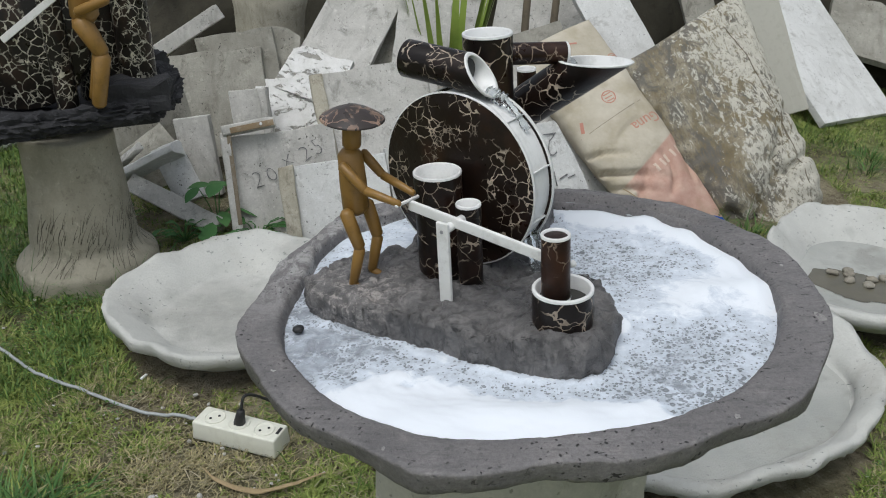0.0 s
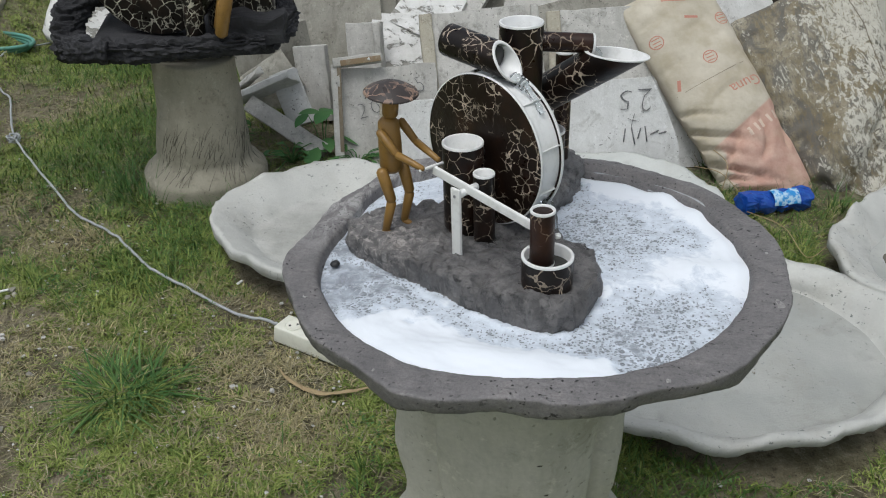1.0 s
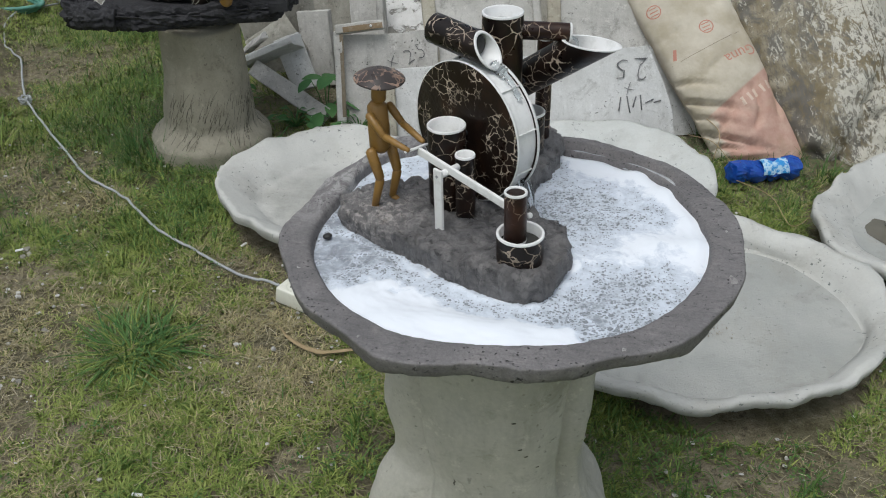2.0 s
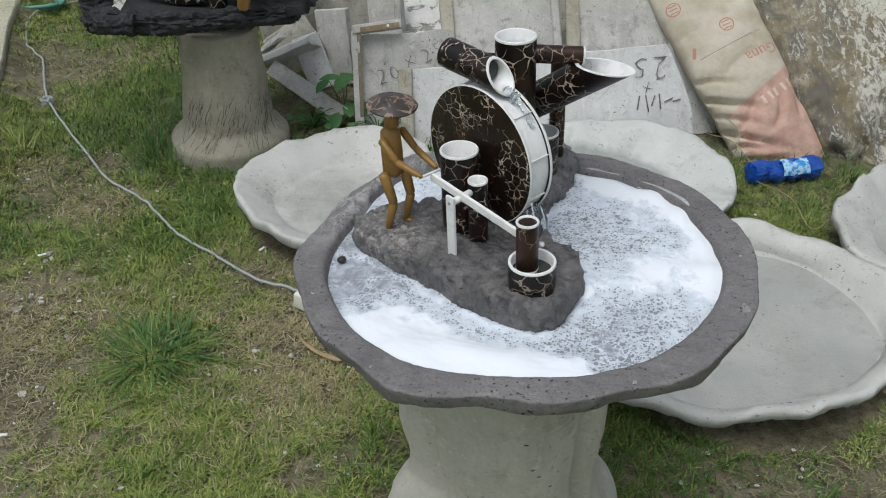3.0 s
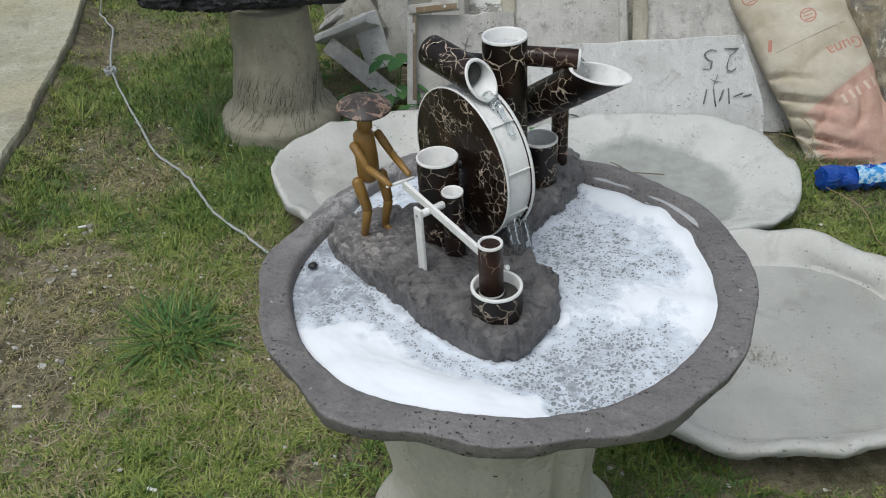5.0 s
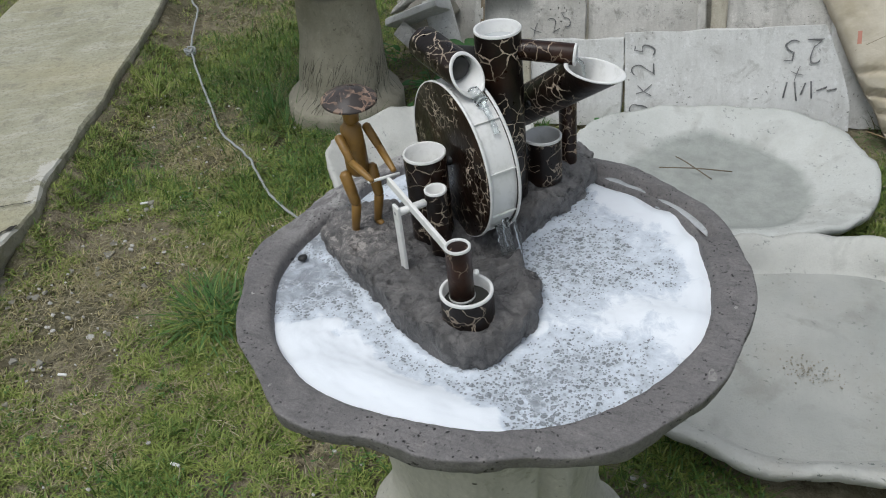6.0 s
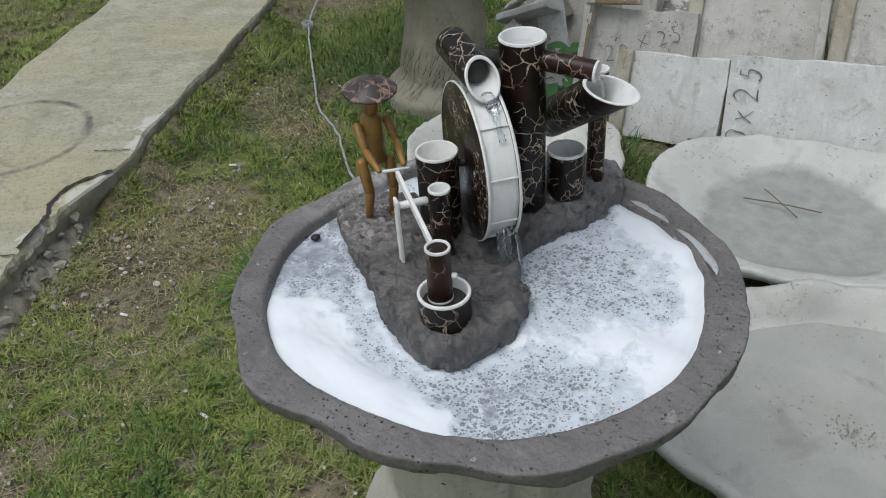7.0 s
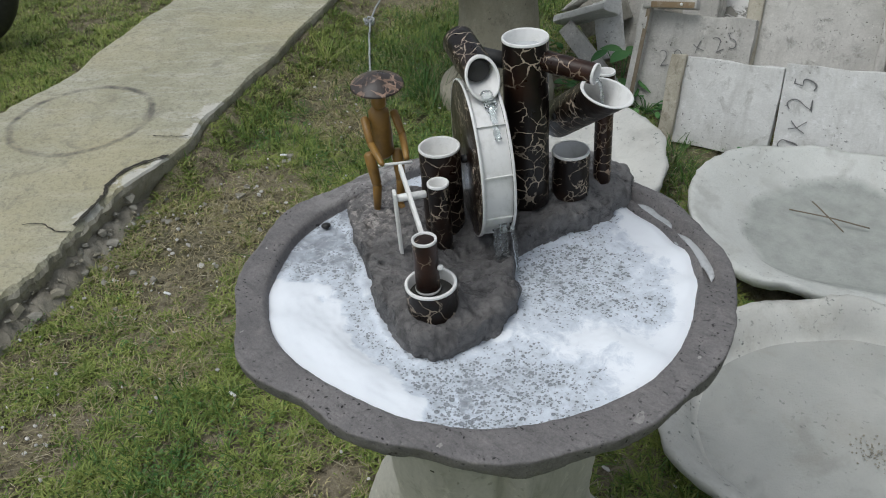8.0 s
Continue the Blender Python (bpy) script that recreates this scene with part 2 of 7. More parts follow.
def make_foam():
    """Soap suds: solid white heaps, open bubbles of mixed size, and thin films of grey water."""
    n = Nodes("soap_foam")
    a = n.t.nodes.new("ShaderNodeAttribute")
    a.attribute_name = "cover"
    cover = a.outputs["Fac"]
    co = n.warped(60, 0.006)
    patch = n.noise(38, 5, 0.72, 0.5)
    broad = n.noise(13, 4, 0.65, 0.5)
    lot = n.math("ADD", cover, n.math("ADD", n.ramp(patch, 0.3, 0.7, -0.46, 0.46), n.ramp(broad, 0.3, 0.7, -0.28, 0.28)))
    hole = None
    for scale, lo, hi, size in ((52, -0.30, 0.14, 0.33), (92, -0.12, 0.42, 0.38), (150, 0.0, 0.66, 0.42), (250, 0.10, 0.82, 0.47)):
        v = n.t.nodes.new("ShaderNodeTexVoronoi")
        n.put(v.inputs["Vector"], co)
        v.inputs["Scale"].default_value = scale
        part_of = n.t.nodes.new("ShaderNodeSeparateColor")
        n.put(part_of.inputs[0], v.outputs["Color"])
        chance = n.ramp(lot, lo, hi, 0.95, 0.0)
        there = n.math("LESS_THAN", part_of.outputs[0], chance)
        rad = n.ramp(part_of.outputs[1], 0, 1, size * 0.45, size)
        near = n.math("DIVIDE", v.outputs["Distance"], rad)
        # a bubble: a dark wall round a greyer window
        wall = n.math("MULTIPLY", n.ramp(near, 0.80, 1.1, 1, 0), n.ramp(near, 0.35, 0.75, 0.72, 1.0))
        spot = n.math("MULTIPLY", wall, n.math("MULTIPLY", there, n.ramp(part_of.outputs[2], 0, 1, 0.7, 1.0)))
        hole = spot if hole is None else n.math("MAXIMUM", hole, spot)
    film = n.ramp(lot, -0.55, -0.20, 1, 0)
    hole = n.math("MULTIPLY", hole, n.math("SUBTRACT", 1.0, n.math("MULTIPLY", film, 0.85)))
    thin = n.ramp(lot, 0.25, 0.75, 1, 0)
    white = n.mix(n.noise(110, 4), (0.73, 0.785, 0.85), (0.56, 0.615, 0.69))
    white = n.mix(n.math("MULTIPLY", thin, n.ramp(n.noise(55, 6, 0.8), 0.38, 0.62, 0.1, 0.85)), white, (0.42, 0.46, 0.50))
    white = n.mix(n.ramp(lot, 0.75, 1.1), white, (0.82, 0.86, 0.905))
    col = n.mix(n.math("MULTIPLY", hole, 0.88), white, (0.075, 0.08, 0.085))
    col = n.mix(n.math("MULTIPLY", film, 0.8), col, n.mix(n.ramp(n.noise(30, 5, 0.6, 1.2), 0.36, 0.64), (0.17, 0.18, 0.195), (0.46, 0.50, 0.56)))
    n.bump(n.math("SUBTRACT", n.math("MULTIPLY", patch, 0.4), hole), 0.4, 0.003)
    return n.done(col, n.ramp(film, 0, 1, 0.6, 0.12), 0, 0.4)


def make_ground():
    """Trodden soil: pale dust, damp brown, roots and rotted thatch."""
    n = Nodes("soil_and_thatch")
    broad = n.noise(1.7, 5, 0.6)
    mid = n.noise(9, 6, 0.75)
    clod = n.noise(38, 5, 0.75)
    fine = n.noise(150, 4, 0.75)
    col = n.mix(n.ramp(mid, 0.38, 0.66), (0.145, 0.122, 0.079), (0.35, 0.307, 0.22))
    col = n.mix(n.ramp(broad, 0.42, 0.56, 0, 0.5), col, (0.055, 0.062, 0.022))
    col = n.mix(n.ramp(clod, 0.55, 0.68, 0, 0.7), col, (0.33, 0.295, 0.225))
    # low spots between clods are darkened: crevice shade put into the colour
    col = n.mix(n.ramp(clod, 0.46, 0.34, 0, 0.8), col, (0.035, 0.029, 0.02))
    col = n.mix(n.ramp(fine, 0.5, 0.75, 0, 0.6), col, (0.28, 0.24, 0.155))
    # beyond the trodden yard the grass closes up
    away = n.t.nodes.new("ShaderNodeVectorMath")
    away.operation = "DISTANCE"
    n.put(away.inputs[0], n.co)
    away.inputs[1].default_value = (-0.9, 1.4, 0)
    sward = n.mix(n.ramp(clod, 0.35, 0.65), (0.075, 0.115, 0.026), (0.235, 0.265, 0.085))
    sward = n.mix(n.ramp(mid, 0.5, 0.7, 0, 0.6), sward, (0.26, 0.235, 0.12))
    col = n.mix(n.math("MULTIPLY", n.ramp(n.math("ADD", away.outputs["Value"], n.ramp(mid, 0.3, 0.7, -0.5, 0.5)), 2.4, 3.2), 0.92), col, sward)
    n.bump(n.math("ADD", n.math("ADD", mid, clod), n.math("MULTIPLY", fine, 0.5)), 0.9, 0.014)
    return n.done(col, 0.95, 0, 0.2)


def make_grass(name, a, b, dry, share):
    """Blades: young to old green, each blade on its own, straw where the sward is dry."""
    n = Nodes(name)
    g = n.t.nodes.new("ShaderNodeNewGeometry")
    rnd = g.outputs["Random Per Island"]
    at = n.t.nodes.new("ShaderNodeAttribute")
    at.attribute_name = "parched"
    sward = n.noise(7, 5, 0.75)
    other = n.math("FRACT", n.math("MULTIPLY", rnd, 17.3))
    third = n.math("FRACT", n.math("MULTIPLY", rnd, 41.7))
    col = n.mix(n.ramp(n.math("ADD", n.math("MULTIPLY", rnd, 0.6), n.ramp(sward, 0.34, 0.66, -0.1, 0.5)), 0, 1), a, b)
    dryness = n.math("ADD", other, n.math("ADD", at.outputs["Fac"], n.ramp(n.noise(26, 4, 0.7), 0.35, 0.65, -0.25, 0.25)))
    straw = n.mix(third, dry, tuple(0.42 * c for c in dry))
    col = n.mix(n.ramp(dryness, share, share + 0.12), col, straw)
    return n.done(col, 0.6, 0, 0.25)


WET_SUDS = plastic("wet_suds", (0.50, 0.52, 0.53), (0.20, 0.20, 0.20), 0.2)
WATER, POOL, FOAM, SOIL = make_water(), make_pool(), make_foam(), make_ground()
GRASS = make_grass("grass_blades", (0.062, 0.128, 0.019), (0.345, 0.388, 0.107), (0.48, 0.42, 0.225), 0.86)
LUSH_SHADE = make_grass("lush_shade_blades", (0.026, 0.074, 0.013), (0.128, 0.208, 0.044), (0.24, 0.21, 0.09), 1.0)
TUFT = make_grass("tuft_blades", (0.030, 0.095, 0.020), (0.130, 0.225, 0.065), (0.36, 0.33, 0.17), 0.90)
LEAF = make_grass("weed_leaf", (0.05, 0.15, 0.045), (0.11, 0.24, 0.075), (0.2, 0.26, 0.09), 0.9)
PALM = make_grass("palm_leaf", (0.12, 0.22, 0.03), (0.25, 0.33, 0.06), (0.4, 0.36, 0.12), 0.85)


# ---------------------------------------------------------------- geometry tools
from mathutils.bvhtree import BVHTree

OFFSET = {}


def thing(name, base, label, category, group="", kind="", at=None):
    """An empty at the base of a thing, whose parts are given in the coordinates of the frame `at`."""
    ob = new(name)
    ob.empty_display_size = 0.05
    ob.matrix_world = (at or Matrix()) @ Matrix.Translation(base)
    OFFSET[ob] = Vector(base)
    return tagged(ob, label, category, group, kind)


def part(name, bm, material, parent, label="", smooth=True):
    """Links a bmesh as one mesh under a thing or under a part."""
    root = parent
    while root not in OFFSET:
        root = root.parent
    bmesh.ops.translate(bm, verts=bm.verts, vec=-OFFSET[root])
    me = bpy.data.meshes.new(name)
    bm.to_mesh(me)
    bm.free()
    for m in material if isinstance(material, (list, tuple)) else (material,):
        me.materials.append(m)
    if smooth:
        me.shade_smooth()
    ob = new(name, me)
    ob.parent = parent
    return tagged(ob, label) if label else ob


def solo(name, bm, material, label, category, kind="", group="", smooth=True, at=None):
    """A thing that is one mesh."""
    me = bpy.data.meshes.new(name)
    bm.to_mesh(me)
    bm.free()
    for m in material if isinstance(material, (list, tuple)) else (material,):
        me.materials.append(m)
    if smooth:
        me.shade_smooth()
    ob = new(name, me)
    if at:
        ob.matrix_world = at
    return tagged(ob, label, category, group, kind)


def rings(bm, loops, close=True, cap_first=False, cap_last=False, mat=0):
    """Skins rows of points, each a closed ring, into a mesh."""
    made = [[bm.verts.new(p) for p in loop] for loop in loops]
    for a, b in zip(made, made[1:]):
        k = len(a)
        for i in range(k if close else k - 1):
            f = bm.faces.new((a[i], a[(i + 1) % k], b[(i + 1) % k], b[i]))
            f.material_index = mat
    if cap_first:
        bm.faces.new(made[0][::-1]).material_index = mat
    if cap_last:
        bm.faces.new(made[-1]).material_index = mat
    return made


def frame_on(axis):
    """Two directions square to an axis."""
    axis = Vector(axis).normalized()
    side = axis.cross(Vector((0, 0, 1)))
    if side.length < 1e-3:
        side = Vector((1, 0, 0))
    side.normalize()
    return side, side.cross(axis).normalized() * -1


def lathe(bm, a, b, profile, seg=28, mat=0, cap_first=False, cap_last=False):
    """A turned form from a to b; the profile gives (radius, metres along)."""
    a, b = Vector(a), Vector(b)
    d = (b - a).normalized()
    u, v = frame_on(d)
    loops = []
    for r, h in profile:
        loops.append([a + d * h + (u * math.cos(q) + v * math.sin(q)) * r for q in (2 * math.pi * i / seg for i in range(seg))])
    rings(bm, loops, cap_first=cap_first, cap_last=cap_last, mat=mat)
    return bm


def rod(a, b, r, r2=None, seg=14, soft=0.0015):
    bm = bmesh.new()
    n = (Vector(b) - Vector(a)).length
    r2 = r if r2 is None else r2
    lathe(bm, a, b, [(r - soft, 0), (r, soft), (r2, n - soft), (r2 - soft, n)], seg, cap_first=True, cap_last=True)
    return bm


def strand(points, radii, seg=8):
    """A round cord through the points."""
    bm = bmesh.new()
    pts = [Vector(p) for p in points]
    loops = []
    for i, p in enumerate(pts):
        d = (pts[min(i + 1, len(pts) - 1)] - pts[max(i - 1, 0)]).normalized()
        u, v = frame_on(d)
        r = radii[i] if isinstance(radii, (list, tuple)) else radii
        loops.append([p + (u * math.cos(q) + v * math.sin(q)) * r for q in (2 * math.pi * k / seg for k in range(seg))])
    rings(bm, loops, cap_first=True, cap_last=True)
    bmesh.ops.recalc_face_normals(bm, faces=bm.faces)
    return bm


def smooth_path(points, steps=8):
    """A Catmull-Rom line through the points."""
    p = [Vector(q) for q in points]
    p = [2 * p[0] - p[1]] + p + [2 * p[-1] - p[-2]]
    out = []
    for i in range(1, len(p) - 2):
        for k in range(steps):
            t = k / steps
            a, b, c, d = p[i - 1], p[i], p[i + 1], p[i + 2]
            out.append(0.5 * (2 * b + (c - a) * t + (2 * a - 5 * b + 4 * c - d) * t * t + (3 * b - a - 3 * c + d) * t ** 3))
    return out + [p[-2]]


def box(sx, sy, sz, m=None, bevel=0.004, rough=0.0, cuts=0, seed=0):
    """A bevelled block with its centre at the origin, then moved by m; rough makes its edges uneven."""
    bm = bmesh.new()
    bmesh.ops.create_cube(bm, size=1)
    bmesh.ops.scale(bm, vec=(sx, sy, sz), verts=bm.verts)
    if bevel:
        bmesh.ops.bevel(bm, geom=bm.edges[:], offset=bevel, segments=2, profile=0.6, affect="EDGES")
    if cuts:
        bmesh.ops.subdivide_edges(bm, edges=[e for e in bm.edges if e.calc_length() > 0.03], cuts=cuts, use_grid_fill=True)
    if rough:
        for v in bm.verts:
            v.co += noise.noise_vector(v.co * 14 + Vector((seed * 3.1, seed * 1.7, seed))) * rough
            v.co += noise.noise_vector(v.co * 45 + Vector((seed * 2.1, seed, seed))) * rough * 0.5
    if m:
        bmesh.ops.transform(bm, matrix=m, verts=bm.verts)
    bmesh.ops.recalc_face_normals(bm, faces=bm.faces)
    return bm


def wave(coefs, q):
    """A closed outline's radius at the angle q, from a mean and pairs of cosine and sine."""
    r = coefs[0]
    for k in range((len(coefs) - 1) // 2):
        r += coefs[1 + 2 * k] * math.cos((k + 1) * q) + coefs[2 + 2 * k] * math.sin((k + 1) * q)
    return r


def lerp(a, b, t):
    return a + (b - a) * t


def smoothstep(a, b, x):
    t = min(1.0, max(0.0, (x - a) / (b - a)))
    return t * t * (3 - 2 * t)


# ---------------------------------------------------------------- ground, path
def build_ground():
    bm = bmesh.new()
    xs = [-60, -30, -14, -8, -5.5] + [-4.5 + 0.1 * i for i in range(76)] + [4.2, 6, 10, 20, 60]
    ys = [-60, -30, -12, -6, -3] + [-2 + 0.1 * i for i in range(71)] + [6, 8, 12, 20, 35, 60]
    grid = [[bm.verts.new((x, y, 0.012 * noise.noise(Vector((x * 1.3, y * 1.3, 0))) + 0.01 * noise.noise(Vector((x * 5, y * 5, 3))) - 0.008)) for x in xs] for y in ys]
    for r0, r1 in zip(grid, grid[1:]):
        for i in range(len(xs) - 1):
            bm.faces.new((r0[i], r0[i + 1], r1[i + 1], r1[i]))
    solo("ground", bm, SOIL, "patchy lawn soil with dry thatch and bare earth", "ground", "structure")


EDGE = ((-3.0, -0.25), (-0.43, -1.365), (-0.3, -1.415), (-0.13, -1.515), (0.03, -1.60), (0.22, -1.648), (0.34, -1.70), (0.43, -1.765), (0.58, -1.838), (0.70, -1.903), (0.88, -1.99), (1.06, -2.09), (1.21, -2.165), (1.37, -2.25), (1.68, -2.425), (1.93, -2.595), (2.19, -2.735), (9.0, -6.6))


def edge_x(y):
    """The lawn-side edge of the concrete path."""
    for (y0, x0), (y1, x1) in zip(EDGE, EDGE[1:]):
        if y <= y1:
            break
    x = lerp(x0, x1, (y - y0) / (y1 - y0))
    return x + 0.014 * noise.noise(Vector((y * 5, 2, 0))) + 0.004 * noise.noise(Vector((y * 27, 7, 0)))


PATH_SIDE = concrete("soiled_path_side", (0.42, 0.40, 0.325), (0.32, 0.302, 0.24), (0.17, 0.157, 0.115), scale=1.6, pits=0.7, bump=0.9)


def build_path():
    n = Nodes("path_cement")
    cloud = n.noise(2.6, 6, 0.65)
    grain = n.noise(70, 6, 0.8)
    along = n.t.nodes.new("ShaderNodeCombineXYZ")
    for k, (d, scale) in enumerate((((0.69, 0.72, 0), 4.5), ((-0.72, 0.69, 0), 15.0))):
        dot = n.t.nodes.new("ShaderNodeVectorMath")
        dot.operation = "DOT_PRODUCT"
        n.put(dot.inputs[0], n.co)
        dot.inputs[1].default_value = d
        n.put(along.inputs[k], n.math("MULTIPLY", dot.outputs["Value"], scale))
    sweep = n.noise(1.0, 6, 0.75, 0.3, along.outputs[0])
    sweep2 = n.noise(3.1, 5, 0.8, 0.2, along.outputs[0])
    col = n.mix(n.ramp(cloud, 0.35, 0.65), (0.36, 0.35, 0.25), (0.49, 0.48, 0.37))
    col = n.mix(n.ramp(sweep, 0.48, 0.66, 0, 0.6), col, (0.58, 0.57, 0.49))
    col = n.mix(n.ramp(sweep, 0.42, 0.32, 0, 0.35), col, (0.29, 0.275, 0.215))
    col = n.mix(n.ramp(sweep2, 0.57, 0.68, 0, 0.55), col, (0.22, 0.205, 0.155))
    col = n.mix(n.ramp(n.noise(1.4, 3), 0.46, 0.64, 0, 0.6), col, (0.46, 0.415, 0.255))
    col = n.mix(n.ramp(grain, 0.50, 0.66, 0, 0.7), col, (0.20, 0.19, 0.145))
    col = n.mix(n.ramp(n.noise(11, 6, 0.82, 0.6), 0.53, 0.64, 0, 0.62), col, (0.25, 0.24, 0.19))

    def away(x, y, squeeze=1.0):
        """Distance on the plan from one place."""
        near = n.t.nodes.new("ShaderNodeMapping")
        n.put(near.inputs["Vector"], n.warped(22, 0.012))
        near.inputs["Location"].default_value = (-x / squeeze - 0.006, -y - 0.006, 0)
        near.inputs["Scale"].default_value = (1 / squeeze, 1, 0)
        long = n.t.nodes.new("ShaderNodeVectorMath")
        long.operation = "LENGTH"
        n.put(long.inputs[0], near.outputs[0])
        return long.outputs["Value"]

    # a ring where a mould stood, and whitish cement where the edge broke lately
    ring = n.math("ABSOLUTE", n.math("SUBTRACT", away(-2.085, 0.155, 0.94), 0.235))
    fade = n.ramp(n.noise(7, 4, 0.7), 0.36, 0.6)
    col = n.mix(n.math("MULTIPLY", n.ramp(ring, 0.005, 0.017, 0.95, 0), fade), col, (0.12, 0.117, 0.105))
    rag = n.noise(26, 6, 0.75, 0.5)
    for x, y, size in ((-1.625, 0.10, 0.075), (-1.635, 0.18, 0.06), (-1.73, 0.38, 0.06), (-1.80, 0.50, 0.085), (-1.55, -0.08, 0.05)):
        white = n.ramp(n.math("ADD", away(x, y, 0.55), n.ramp(rag, 0.3, 0.7, -0.05, 0.05)), size * 0.75, size, 0.85, 0)
        col = n.mix(white, col, n.mix(rag, (0.70, 0.69, 0.64), (0.52, 0.51, 0.45)))
    n.bump(n.math("ADD", grain, n.math("ADD", sweep, sweep2)), 0.6, 0.007)
    m = n.done(col, 0.9, 0, 0.3)
    bm = bmesh.new()
    rows = []
    y = -12.0
    while y < 14:
        e = edge_x(y)
        w = 0.79 + 0.02 * noise.noise(Vector((y * 2, 9, 0)))
        broken = smoothstep(-0.85, -0.6, y) * smoothstep(0.10, -0.08, y)
        e -= broken * (0.030 * abs(noise.noise(Vector((y * 13, 4, 3)))) + 0.012 * noise.noise(Vector((y * 41, 4, 3))))
        chip = broken * 0.05 * abs(noise.noise(Vector((y * 19, 8, 5)))) + 0.026 * max(0.0, noise.noise(Vector((y * 6, 5, 5)))) + 0.006 * max(0.0, noise.noise(Vector((y * 23, 1, 5)))) + 0.003 * max(0.0, noise.noise(Vector((y * 61, 3, 5))))
        foot = -0.012 + 0.02 * noise.noise(Vector((y * 7, 3, 1)))
        row = [(e + foot, -0.03), (e + foot, 0.02), (e - 0.003, 0.05), (e, 0.075), (e - 0.001 - chip * 0.4, 0.092 - chip * 0.5), (e - 0.005 - chip, 0.099)]
        row += [(e - 0.02 - chip - (w - 0.06) * k / 22, 0.1 + 0.004 * noise.noise(Vector((k * 0.4, y * 3, 1))) + 0.0015 * noise.noise(Vector((k * 1.7, y * 17, 4)))) for k in range(1, 23)]
        row += [(e - w, 0.08), (e - w - 0.015 + 0.02 * noise.noise(Vector((y * 9, 2, 8))), -0.03)]
        rows.append([Vector((x, y, z)) + (noise.noise_vector(Vector((x * 30, y * 30, z * 40))) * 0.005 if k < 4 else Vector((0, 0, 0))) for k, (x, z) in enumerate(row)])
        y += 0.011 if -0.9 < y < 1.6 else 0.05
    rings(bm, rows, close=False)
    bmesh.ops.recalc_face_normals(bm, faces=bm.faces)
    for f in bm.faces:
        if f.calc_center_median().z < 0.088:
            f.material_index = 1
    path = solo("pavement", bm, (m, PATH_SIDE), "weathered concrete garden path with a cracked broken edge", "path", "structure", smooth=False)

    def mark(name, pts, widths, material, label, top=0.1035):
        """A thin flat stain or crack lying on the cement."""
        bm = strand(pts, widths, 6)
        for v in bm.verts:
            v.co.z = top + (v.co.z - pts[0][2]) * 0.03
            v.co += Vector((noise.noise(v.co * 60), noise.noise(v.co * 60 + Vector((9, 0, 0))), 0)) * 0.005
        me = bpy.data.meshes.new(name)
        bm.to_mesh(me)
        bm.free()
        me.materials.append(material)
        ob = new(name, me)
        ob.parent = path
        tagged(ob, label)

    dark = plastic("crack_dark", (0.035, 0.032, 0.025), (0.08, 0.07, 0.05), 0.95)
    # the crack behind a loose piece of the edge, and finer ones
    cracks = (([(-1.524, -0.151), (-1.582, -0.049), (-1.610, -0.01), (-1.647, 0.02), (-1.679, 0.098), (-1.672, 0.17), (-1.653, 0.232)], 0.009),
              ([(-1.50, -0.17), (-1.54, -0.20), (-1.60, -0.21), (-1.64, -0.25)], 0.0022), ([(-1.80, 0.26), (-1.76, 0.29), (-1.71, 0.335)], 0.002))
    for pts, wide in cracks:
        pts = smooth_path([(x, y, 0.1025) for x, y in pts], 9)
        mark("crack", pts, [0.0006 + wide * (0.55 + 0.6 * noise.noise(Vector((k * 0.4, wide * 900, 2)))) for k in range(len(pts))], dark, "dark crack in the cement", 0.1042)


DAMP = concrete("damp_soil", (0.40, 0.375, 0.31), (0.27, 0.247, 0.195), (0.12, 0.108, 0.08), scale=2.0, pits=0.6, bump=1.0)


